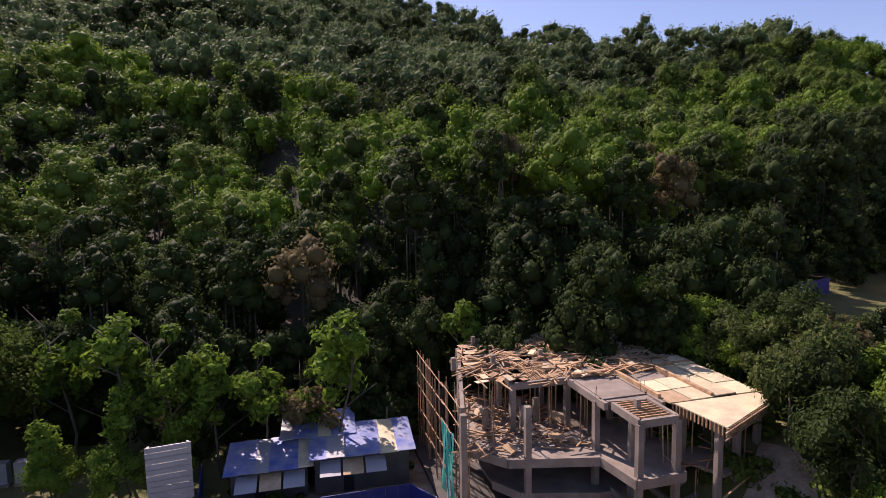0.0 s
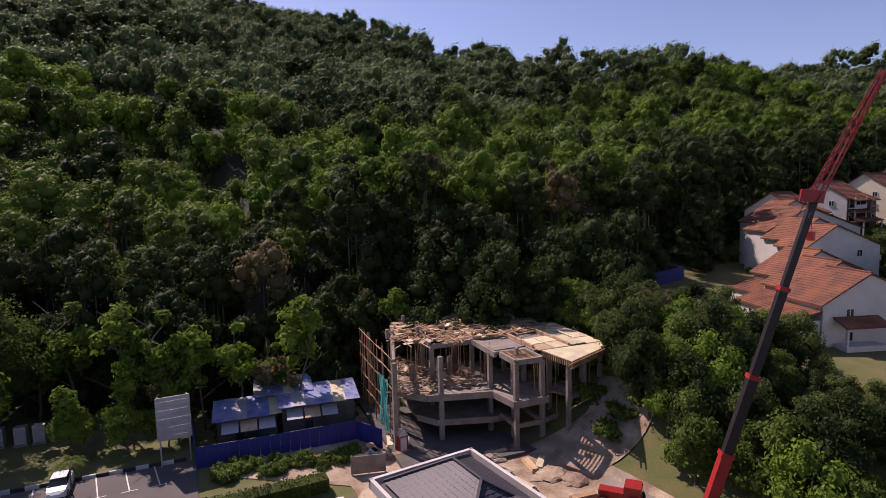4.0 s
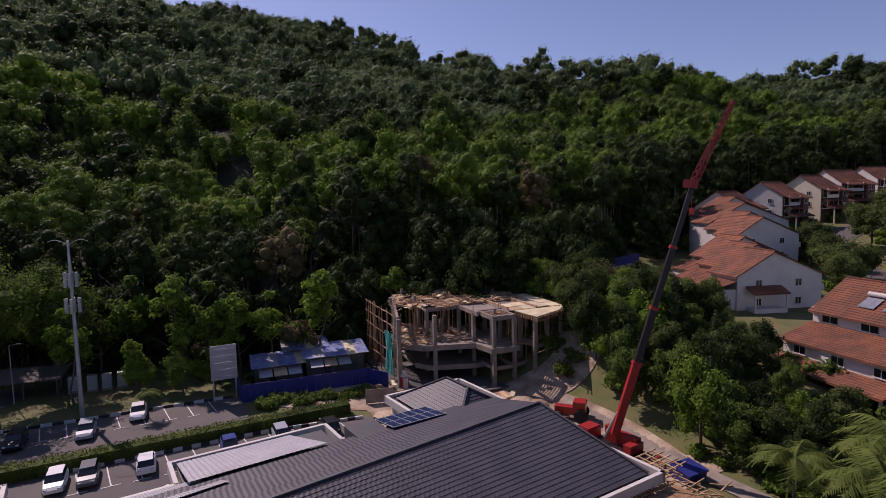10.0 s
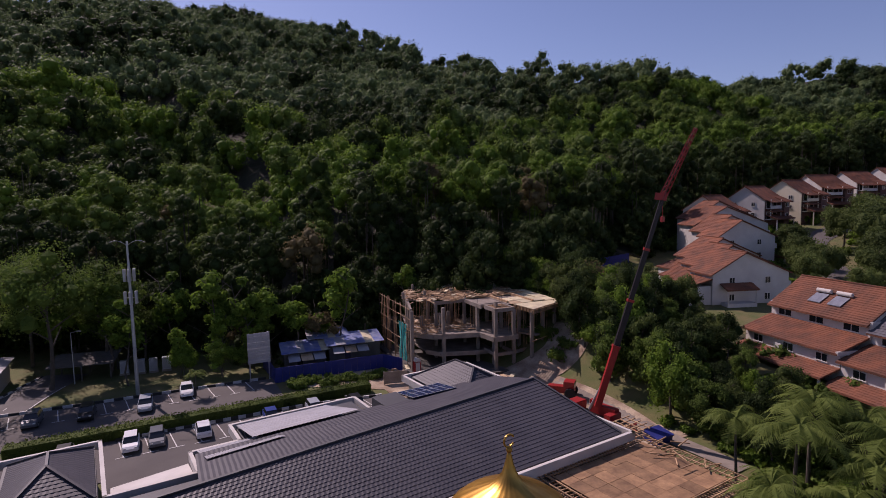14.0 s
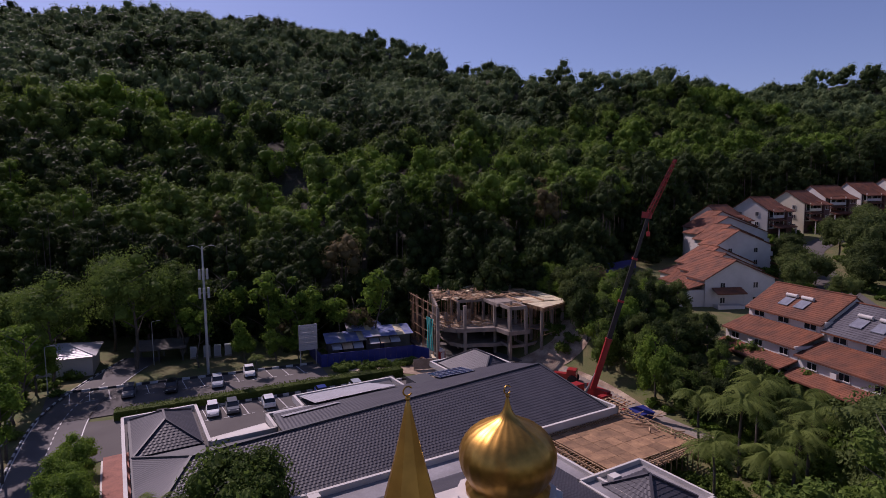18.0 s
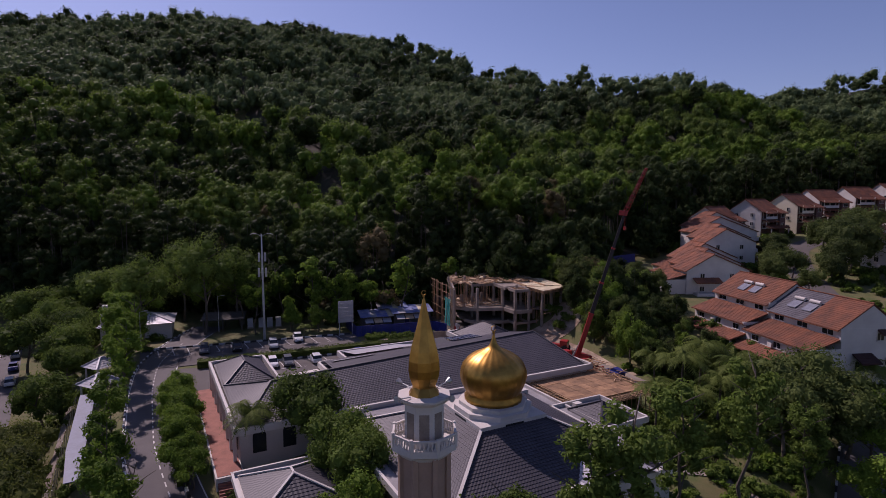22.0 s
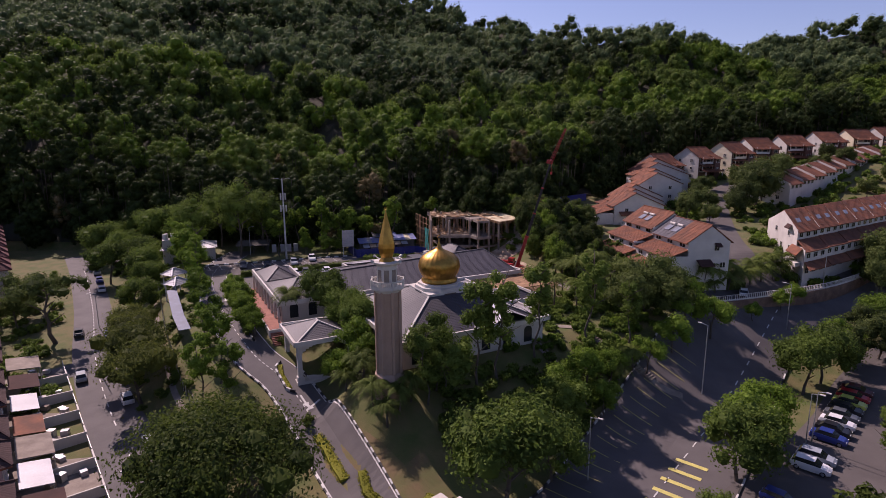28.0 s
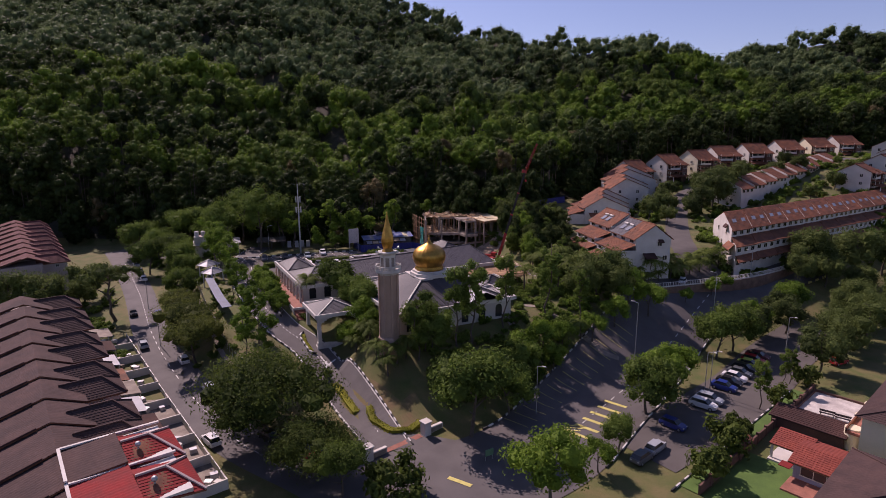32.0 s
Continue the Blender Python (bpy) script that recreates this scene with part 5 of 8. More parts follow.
        part("party_wall", bm_at(bm, mm), wall, h)
    if heater:
        for y in heater:
            bm = bmesh.new()
            roof_slab(bm, [(1.5, y - 0.9, 11.95), (1.5, y + 0.9, 11.95), (3.2, y + 0.9, 12.87), (3.2, y - 0.9, 12.87)], 0.08)
            hp = part("solar_heater", bm_at(bm, mm), M_COLLECTOR, h, "solar water heater panel")
            bm = bmesh.new()
            tube(bm, (3.45, y - 1.0, 13.2), (3.45, y + 1.0, 13.2), 0.27, n=12)
            part("tank", bm_at(bm, mm), M_WALL, hp, "white water tank")
    return h


# nearest row, above the woods
_mA = sheared(51.4, -1.0, 5, 97) @ Matrix.Diagonal((0.86, 1, 1, 1))
for k in range(2):
    m = _mA @ Matrix.Translation((0, k * 14.0, 0))
    h = stepped_house(m, 14.0, ("white stepped terrace house, roof half terracotta, half grey, solar heaters", "white stepped terrace house, terracotta roof with two solar heaters")[k], dz=-0.7 + 0.8 * k, slate=(6.4, 0.0)[k], heater=((7.6, 10.6), (5.6, 8.4))[k])
    part("party_parapet", bm_at(boxes((0.3, 6.0, 13.75, 14.02, 10.4, 11.2)), Matrix.Translation(-m.translation) @ m), M_WALL, h)
    if k == 0:      # the open gable end: a balcony roof and windows
        mm = Matrix.Translation(-m.translation) @ m @ Matrix.Translation((0, 0, -0.7))
        window_at(h, mm, 7.6, 0.02, 9.0, 1.3, 1.1, "y")
        window_at(h, mm, 9.4, 0.02, 5.4, 1.3, 1.1, "y")
        window_at(h, mm, 4.0, 0.02, 4.6, 1.6, 1.4, "y")
        slope_part(h, "canopy", mm, (2.6, -1.8, 6.2), (6.2, -1.8, 6.2), (6.2, 0.0, 7.2), (2.6, 0.0, 7.2), M_MAROON)
        slope_part(h, "canopy", mm, (7.0, -0.9, 10.0), (8.5, -0.9, 10.0), (8.5, 0.0, 10.6), (7.0, 0.0, 10.6), M_MAROON)


def gabled_house(x, y, z, turn, wide, deep, eave, ridge, label, wall=None, roof=None, storeys=2, ridge_at=0.55, tail=0.0, group="gabled terrace houses"):
    """A terrace unit whose gable faces -y: wide across, deep along y."""
    wall, roof = wall or M_WALL, roof or M_TERRA
    h = thing("terrace_house", label, "house", pose(x, y, z, 0, 0, turn), group)
    I = Matrix()
    xr = wide * ridge_at
    bm = bmesh.new()
    box(bm, 0, wide, 0.2, deep - 0.2, -6, eave)
    part("wall", bm, wall, h)
    for yy in (0, deep - 0.25):
        bm = bmesh.new()
        gable_wall(bm, yy, [(0, -6), (wide, -6), (wide, eave), (xr, ridge - 0.15), (0, eave)])
        part("gable_wall", bm, wall, h)
    slope_part(h, "roof", I, (-0.5, deep + 0.3, eave - 0.2), (-0.5, -0.35, eave - 0.2), (xr, -0.35, ridge), (xr, deep + 0.3, ridge), roof, 0.5, 0.6)
    slope_part(h, "roof", I, (wide + 0.5, -0.35, eave - 0.2), (wide + 0.5, deep + 0.3, eave - 0.2), (xr, deep + 0.3, ridge), (xr, -0.35, ridge), roof, 0.5, 0.6)
    bm = bmesh.new()
    ridge_cap(bm, (xr, -0.3, ridge + 0.1), (xr, deep, ridge + 0.1), 0.3)
    part("ridge_cap", bm, roof, h)
    if tail:
        bm = boxes((-tail, 0, 0.3, deep - 0.3, -6, eave - 2.2))
        part("rear_wall", bm, wall, h)
        slope_part(h, "rear_roof", I, (-tail - 0.4, deep, eave - 2.3), (-tail - 0.4, 0, eave - 2.3), (0, 0, eave - 0.9), (0, deep, eave - 0.9), roof, 0.5, 0.6)
    for s in range(storeys):
        zz = eave - 1.9 - 2.9 * s
        for xx in (wide * 0.25, wide * 0.72):
            window_at(h, I, xx, 0.0, zz, 1.0, 1.1, "y")
        for yy in (deep * 0.3, deep * 0.7):
            window_at(h, I, wide + 0.0, yy, zz, 1.3, 1.2, "x")
    # front porch and balcony on the road side
    slope_part(h, "porch_roof", I, (wide + 3.6, 0.2, eave - 5.4), (wide + 3.6, deep - 0.2, eave - 5.4), (wide, deep - 0.2, eave - 4.2), (wide, 0.2, eave - 4.2), roof, 0.5, 0.6)
    for yy in (0.4, deep - 0.6):
        part("porch_post", boxes((wide + 3.1, wide + 3.35, yy, yy + 0.25, -6, eave - 5.3)), wall, h)
    if storeys < 3:
        part("balcony", boxes((wide, wide + 1.4, deep * 0.15, deep * 0.85, eave - 3.0, eave - 2.0)), wall, h)
    else:
        # brown facing and bay carry the front's shade in their colour
        part("facing", boxes((wide, wide + 0.12, 0.3, deep - 0.3, -6, eave - 0.15)), M_BROWNBRICK, h, "brown brick facing of the front with recess shade in its colour")
        for zz in (eave - 2.3, eave - 5.3):
            for y0, y1 in ((deep * 0.08, deep * 0.36), (deep * 0.42, deep * 0.60)):
                # flat dark panel in place of the shade within an open balcony
                op = part("balcony_opening", boxes((wide + 0.1, wide + 0.16, y0, y1, zz, zz + 1.8)), M_WINDOW, h)
                part("frame", boxes((wide + 0.12, wide + 0.2, y0 - 0.1, y0, zz, zz + 1.9), (wide + 0.12, wide + 0.2, y1, y1 + 0.1, zz, zz + 1.9), (wide + 0.12, wide + 0.2, y0 - 0.1, y1 + 0.1, zz + 1.8, zz + 1.92)), wall, op)
            part("balcony", boxes((wide + 0.1, wide + 1.5, deep * 0.04, deep * 0.62, zz - 0.35, zz - 0.15), (wide + 1.38, wide + 1.5, deep * 0.04, deep * 0.62, zz - 0.15, zz + 0.55)), wall, h)
            for yy in (deep * 0.05, deep * 0.60):
                part("balcony_post", boxes((wide + 1.3, wide + 1.5, yy, yy + 0.2, zz - 0.3, zz + 2.3)), wall, h)
        slope_part(h, "balcony_roof", I, (wide + 2.0, deep * 0.02, eave - 0.75), (wide + 2.0, deep * 0.64, eave - 0.75), (wide + 0.1, deep * 0.64, eave + 0.05), (wide + 0.1, deep * 0.02, eave + 0.05), roof, 0.5, 0.6)
        slope_part(h, "mid_roof", I, (wide + 2.2, deep * 0.02, eave - 3.4), (wide + 2.2, deep * 0.64, eave - 3.4), (wide + 0.1, deep * 0.64, eave - 2.75), (wide + 0.1, deep * 0.02, eave - 2.75), roof, 0.5, 0.6)
        part("side_bay", boxes((wide, wide + 1.9, deep * 0.67, deep * 0.97, -6, eave - 0.5)), M_BROWNBRICK, h)
        for zz in (eave - 2.2, eave - 5.2):
            window_at(h, I, wide + 1.9, deep * 0.82, zz, 1.7, 1.2, "x")
        slope_part(h, "bay_roof", I, (wide + 2.6, deep * 0.63, eave - 0.75), (wide + 2.6, deep + 0.3, eave - 0.75), (wide - 0.8, deep + 0.3, eave + 0.75), (wide - 0.8, deep * 0.63, eave + 0.75), roof, 0.5, 0.6)
    return h


# row climbing behind it
for k, (x, y, z, turn, wide, deep, eave, ridge, at, tail) in enumerate((
        (52.3, 46.4, 4.0, 0, 14.4, 7.0, 8.0, 11.6, 0.42, 4.8), (54.8, 53.6, 4.5, 2, 14.4, 6.8, 8.0, 11.6, 0.42, 4.6), (57.6, 60.6, 5.2, 3, 14.4, 6.4, 8.0, 11.6, 0.42, 4.2),
        (68.5, 70.0, 9.0, 4, 14.5, 6.4, 7.2, 10.8, 0.40, 0.0), (70.5, 76.6, 9.8, 4, 14.5, 6.2, 7.2, 10.8, 0.40, 0.0),
        (71.5, 83.5, 11.4, 3, 20.0, 6.4, 6.8, 11.0, 0.42, 0.0), (74.5, 90.0, 12.6, 3, 18.0, 6.2, 6.8, 11.0, 0.42, 0.0))):
    gabled_house(x, y, z, turn, wide, deep, eave, ridge, "white gabled terrace house with a weathered terracotta roof", ridge_at=at, tail=tail, storeys=2)
_hx = thing("balcony_canopy", "red-brown tiled balcony canopy on the gable wall", "canopy", pose(48.6, 46.3, 6.4, 0, 0, 0))
slope_part(_hx, "roof", Matrix(), (5.0, -2.2, 3.0), (11.0, -2.2, 3.0), (11.0, -0.05, 3.9), (5.0, -0.05, 3.9), M_TERRA)
part("balcony", boxes((5.3, 10.7, -2.0, -0.05, -0.4, 0.6)), M_WALL, _hx)
part("post", boxes((5.3, 5.5, -2.0, -1.8, 0.6, 3.0), (10.5, 10.7, -2.0, -1.8, 0.6, 3.0)), M_WALL, _hx)
# houses along the upper street
for k, (x, y, z, cream, turn) in enumerate(((84, 96, 25, 0, -58), (101, 102, 27.3, 0, -62), (117, 107, 29.0, 1, -66), (131, 113, 30.6, 0, -80), (149, 119, 31.6, 0, -82), (168, 125, 33.0, 0, -82), (186, 130, 34.0, 1, -84), (204, 136, 35.0, 0, -84))):
    _c = Vector((x, y, 0)) + pose(0, 0, 0, 0, 0, 18) @ Vector((5.5, 4.75, 0)) - pose(0, 0, 0, 0, 0, turn) @ Vector((5.5, 5.25, 0))
    gabled_house(_c.x, _c.y, z - 10.6, turn, 11.0, 11.0, 6.8, 10.6, "%s three-storey house with a terracotta roof and balconies" % ("cream" if cream else "white"), wall=M_CREAM if cream else M_WALL, storeys=3, ridge_at=0.5, group="upper street houses")


def long_row(ox, oy, across, along, n, unit, base, eave, ridge, deep, label, group, tiers=True, climb=0.12):
    """A row of houses fronting -x of its frame: front wall at x=0, ridge at half depth."""
    for k in range(n):
        m = sheared(ox, oy, across, along) @ Matrix.Translation((0, unit * k, 0))
        h = thing("terrace_house", label, "house", Matrix.Translation(m.translation), group)
        mm = Matrix.Translation(-m.translation) @ m @ Matrix.Translation((0, 0, climb * k))
        part("wall", bm_at(boxes((0, deep, 0.02, unit - 0.02, base - 6, eave)), mm), M_WALL, h)
        for y in (0.0, unit - 0.3):
            bm = bmesh.new()
            gable_wall(bm, y, [(0, eave - 0.02), (deep, eave - 0.02), (deep / 2, ridge - 0.2)], 0.28)
            part("party_wall", bm_at(bm, mm), M_WALL, h)
        slope_part(h, "roof", mm, (-0.8, unit, eave - 0.3), (-0.8, 0.15, eave - 0.3), (deep / 2, 0.15, ridge), (deep / 2, unit, ridge), M_TERRA, 0.5, 0.6)
        slope_part(h, "back_roof", mm, (deep + 0.6, 0.15, eave - 0.3), (deep + 0.6, unit, eave - 0.3), (deep / 2, unit, ridge), (deep / 2, 0.15, ridge), M_TERRA, 0.5, 0.6)
        if tiers:
            part("lower_wall", bm_at(boxes((-5.0, 0.0, 0.04, unit - 0.04, base - 6, eave - 3.6)), mm), M_WALL, h)
            slope_part(h, "lower_roof", mm, (-5.8, unit, eave - 3.8), (-5.8, 0.1, eave - 3.8), (0, 0.1, eave - 2.1), (0, unit, eave - 2.1), M_TERRA, 0.5, 0.6)
            slope_part(h, "porch_roof", mm, (-8.4, unit, eave - 7.3), (-8.4, 0.1, eave - 7.3), (-5.0, 0.1, eave - 6.2), (-5.0, unit, eave - 6.2), M_TERRA, 0.5, 0.6)
        for i in range(3):
            y = (i + 0.5) * unit / 3
            window_at(h, mm, -0.03, y, eave - 1.6, unit / 6, 1.05, "x")
            if tiers:
                window_at(h, mm, -5.03, y, eave - 5.4, unit / 6, 1.1, "x")
                window_at(h, mm, -5.03, y, eave - 8.8, unit / 6, 1.4, "x")
        if k == 0:
            for xx, zz in ((5.0, eave - 1.9), (13.0, eave - 1.9), (4.0, eave - 5.2), (9.0, eave - 5.2), (13.5, eave - 5.2)):
                if xx < deep - 1:
                    window_at(h, mm, xx, 0.0, zz, 1.2, 1.2, "y")
            if tiers:
                slope_part(h, "canopy", mm, (-3.5, -2.6, eave - 4.6), (2.5, -2.6, eave - 4.6), (2.5, 0, eave - 3.4), (-3.5, 0, eave - 3.4), M_TERRA, 0.5, 0.6)
                slope_part(h, "canopy", mm, (3.6, -1.4, eave + 0.1), (6.4, -1.4, eave + 0.1), (6.4, 0, eave + 0.8), (3.6, 0, eave + 0.8), M_MAROON, 0.5, 0.6)
                part("balcony", bm_at(boxes((-3.2, 2.2, -2.3, 0, eave - 7.4, eave - 6.5)), mm), M_WALL, h)
        if tiers:
            for y in (unit * 0.3, unit * 0.75):
                bm = bmesh.new()
                roof_slab(bm, [(3.2, y - 0.9, eave + 1.3), (3.2, y + 0.9, eave + 1.3), (4.9, y + 0.9, eave + 2.0), (4.9, y - 0.9, eave + 2.0)], 0.08)
                part("solar_heater", bm_at(bm, mm), M_COLLECTOR, h)


long_row(82.0, 10.2, 76, 30, 11, 9.5, 2.5, 10.4, 14.0, 19.0, "white terrace house with terracotta roofs in three tiers", "lower right terrace")
long_row(113.0, 61.0, 110, 36, 10, 9.5, 9.0, 16.6, 19.4, 14.0, "white terrace house with a long terracotta roof", "middle terrace", tiers=False, climb=0.85)

for x, y in ((160, 78), (176, 86), (190, 96), (200, 112)):
    gabled_house(x, y, float(ground_z(x, y)), -52, 11.0, 10.5, 6.6, 9.6, "white three-storey house with a terracotta roof and balconies", storeys=3, ridge_at=0.5, group="upper street houses")

# ==== rows of houses along the left road ====
I4 = Matrix()
_aL, _nL = Vector((0.60, -0.80, 0)), Vector((0.80, 0.60, 0))


def left_house(cx, cy, z, label, width=7.6, roof=None, group="left terrace houses", small=False, near=True):
    """A two-storey unit of a pair: main roof with its ridge along the row, a hipped front part towards the road (x) that meets its twin's."""
    roof = roof or M_BROWNTILE
    m = Matrix(((_nL.x, -_aL.x, 0, cx), (_nL.y, -_aL.y, 0, cy), (0, 0, 1, z), (0, 0, 0, 1)))
    h = thing("terrace_house", label, "house", m, group)
    I = Matrix()
    part("wall", boxes((-17, -6.5, 0.05, width - 0.05, -9, -0.4)), M_PINK, h)
    slope_part(h, "main_roof", I, (-17.6, width, -0.5), (-17.6, 0, -0.5), (-9.6, 0, 1.9), (-9.6, width, 1.9), roof, 0.45, 0.5)
    slope_part(h, "main_roof", I, (-5.0, 0, -0.1), (-5.0, width, -0.1), (-9.6, width, 1.9), (-9.6, 0, 1.9), roof, 0.45, 0.5)
    part("party_ridge", _ramp((-16.6, 0, -0.1), (-11.0, 0, 1.6), 0.22), M_MAROON, h)
    if not small:
        y0, y1 = (1.5, width + 0.02) if near else (0.02, width - 1.2)
        mid = (y0 + y1) / 2
        part("front_wall", boxes((-6.5, -0.9, y0 + 0.45, y1 - 0.45, -9, -0.7)), M_PINK, h)
        r0, r1 = (-7.8, mid, 1.25), (-2.6, mid, 1.25)
        a0, a1, b0, b1 = (-7.8, y0, -0.7), (0, y0, -0.7), (-7.8, y1, -0.7), (0, y1, -0.7)
        slope_part(h, "front_roof", I, a0, a1, r1, r0, roof, 0.40, 0.45)
        slope_part(h, "front_roof", I, b1, b0, r0, r1, roof, 0.40, 0.45)
        slope_part(h, "front_roof", I, a1, b1, r1, r1, roof, 0.40, 0.45)
        for a, b in ((r0, r1), (a1, r1), (b1, r1)):
            part("hip_cap", _ramp(Vector(a) + Vector((0, 0, 0.1)), Vector(b) + Vector((0, 0, 0.1)), 0.2), roof, h)
        for y in (mid - 1.5, mid + 1.3):
            window_at(h, I, -0.88, y, -2.6, 1.5, 1.2, "x")
            window_at(h, I, -0.88, y, -6.0, 1.7, 1.6, "x")
        side = y0 + 0.43 if near else y1 - 0.43
        window_at(h, I, -3.2, side, -1.9, 0.8, 0.7, "y")
    return h


def _ramp(a, b, w):
    bm = bmesh.new()
    beam(bm, a, b, w, 0.2)
    return bm


_rl = np.random.default_rng(4)
for k in range(9):
    c = Vector((-41.0, -63.2, 0)) - _aL * (7.6 * (k - 1.6))
    left_house(c.x, c.y, 0.35 + 0.30 * (k - 2), "two-storey terrace house with a greyish brown tiled roof", near=k % 2 == 0)
for k in range(9):
    c = Vector((-97.0, 22.0, 0)) - _aL * (7.6 * k) - _nL * 3
    left_house(c.x, c.y, 2.0 + 0.3 * k, "terrace house with a dull red tiled roof", roof=M_DULLRED, near=k % 2 == 0)
# front yards: walls, awnings and gates
yard_awnings = (M_CONC, M_REDROOF, M_MAROON, M_METAL, M_CONC, M_TERRA, M_METAL, M_MAROON)
for k in range(9):
    c = Vector((-41.0, -63.2, 0)) - _aL * (7.6 * (k - 1.6))
    z = float(ground_z(c.x + 5, c.y + 4))
    m = Matrix(((_nL.x, -_aL.x, 0, c.x), (_nL.y, -_aL.y, 0, c.y), (0, 0, 1, z), (0, 0, 0, 1)))
    yd = thing("front_yard", "paved front yard with white boundary walls and a gate", "front yard", m, "front yards")
    part("paving", boxes((-1, 8.0, 0.1, 7.5, -1.5, 0.12)), M_CONC, yd)
    part("side_wall", boxes((-0.5, 8.0, -0.1, 0.1, -1.5, 1.5)), M_WALL, yd)
    part("front_wall", boxes((7.8, 8.0, 0.1, 2.6, -1.5, 1.4)), M_WALL, yd)
    for i in range(9):
        part("gate_bar", boxes((7.86, 7.94, 2.9 + i * 0.5, 2.96 + i * 0.5, 0.2, 1.5)), M_STEEL, yd)
    part("gate_rail", boxes((7.86, 7.94, 2.8, 7.3, 1.4, 1.5)), M_STEEL, yd)
    aw = thing("car_porch_awning", "car porch awning on slim posts over a front yard", "awning", m, "car porch awnings")
    zz = 3.2 + _rl.uniform(-0.3, 0.4)
    d = _rl.uniform(2.8, 4.6)
    slab = bmesh.new()
    roof_slab(slab, [(0.0, 0.5, zz + 0.5), (0, 7.0, zz + 0.5), (d, 7.0, zz), (d, 0.5, zz)][::-1], 0.1)
    part("sheet", slab, yard_awnings[k % 8], aw)
    for y in (0.7, 6.8):
        part("post", boxes((d - 0.2, d - 0.1, y - 0.05, y + 0.05, 0, zz)), M_STEEL, aw)
    for i in range(4):
        x, y = _rl.uniform(1, 7.2), _rl.uniform(0.6, 7)
        single("yard_box", boxes((-0.4, 0.4, -0.5, 0.5, 0, _rl.uniform(0.5, 1.1))), (M_WALL, M_STEEL, M_CONC, M_METAL)[i], "pale household box standing in a front yard", "box", m @ pose(x, y, 0.12, 0, 0, _rl.uniform(0, 90)), "yard clutter")

# the last two units of the row, built higher, with red front roofs between white parapets
for k, main in ((-1, M_BROWNTILE), (-2, M_REDROOF)):
    c = Vector((-41.0, -63.2, 0)) - _aL * (7.6 * (k - 1.6))
    end = left_house(c.x, c.y, 0.35 + 0.3 * (k - 2), "end terrace house with a red tiled roof and white parapets", small=True)
    part("upper_wall", boxes((-9.4, 0.4, 0.1, 7.5, -9, 1.9)), M_WALL, end)
    slope_part(end, "upper_roof", I4, (-4.0, 0.0, 2.5), (-4.0, 7.6, 2.5), (-9.4, 7.6, 2.2), (-9.4, 0.0, 2.2), main, 0.45, 0.5)
    slope_part(end, "front_roof", I4, (-4.0, 0.0, 1.9), (1.6, 0.0, 1.2), (-1.2, 3.8, 3.0), (-4.0, 3.8, 3.0), M_REDROOF, 0.40, 0.45)
    slope_part(end, "front_roof", I4, (1.6, 7.6, 1.2), (-4.0, 7.6, 1.9), (-4.0, 3.8, 3.0), (-1.2, 3.8, 3.0), M_REDROOF, 0.40, 0.45)
    slope_part(end, "front_roof", I4, (1.6, 0.0, 1.2), (1.6, 7.6, 1.2), (-1.2, 3.8, 3.0), (-1.2, 3.8, 3.0), M_REDROOF, 0.40, 0.45)
    for a, b in (((-4.0, 3.8, 3.1), (-1.2, 3.8, 3.1)), ((-1.2, 3.8, 3.1), (1.6, 0.0, 1.3)), ((-1.2, 3.8, 3.1), (1.6, 7.6, 1.3))):
        part("hip_cap", _ramp(a, b, 0.24), M_PINK, end)
    part("parapet", _ramp((-9.5, 7.55, 2.45), (0.6, 7.55, 2.35), 0.32), M_WALL, end)
    part("parapet", _ramp((-9.5, 0.0, 2.45), (-9.5, 7.6, 2.45), 0.32), M_WALL, end)
    bm = bmesh.new()
    tube(bm, (-2.6, 2.2, 2.0), (-2.6, 2.2, 2.9), 0.1)
    bmesh.ops.create_uvsphere(bm, u_segments=12, v_segments=8, radius=0.32, matrix=Matrix.Translation((-2.6, 2.2, 3.0)))
    part("roof_ventilator", bm, M_STEEL, end, "round steel ventilator")
    part("side_wall", boxes((-17, -0.6, -0.05, 0.12, -9, -0.7)), M_WALL, end)

# ==== houses and gardens by the lower right car park ====
GARDEN = pose(58.8, -52.9, -10.3, 0, 0, 39)      # x along the car park, y towards it
court = thing("paved_court", "sunlit white paved court behind a low brown wall", "court", GARDEN)
part("paving", boxes((0, 14.0, -8.2, 0, -1, 0.12)), M_PALEPAVE, court)
part("rim", boxes((-0.3, 0.0, -8.4, 0.2, -1, 0.5), (0, 14.3, 0.0, 0.3, -1, 0.5), (14.0, 14.3, -8.2, 0.0, -1, 0.5)), M_BROWNBRICK, court)
for y in (-3.0, -5.2):
    bn = thing("bench", "dark wooden bench on the white court", "bench", GARDEN @ pose(4.6, y, 0.12, 0, 0, -80), "court benches")
    part("seat", boxes((0, 2.2, 0, 0.45, 0.4, 0.48)), M_DARKSTEEL, bn)
    part("backrest", boxes((0, 2.2, 0.4, 0.46, 0.6, 0.95)), M_DARKSTEEL, bn)
    for x in (0.15, 1.95):
        part("leg", boxes((x, x + 0.1, 0.05, 0.42, 0, 0.4)), M_DARKSTEEL, bn)
annex = thing("garden_annex", "low annex with a dark maroon lean-to roof", "annex", GARDEN)
part("wall", boxes((-4.4, -1.2, -8.6, 1.2, -1, 1.9)), M_BROWNBRICK, annex)
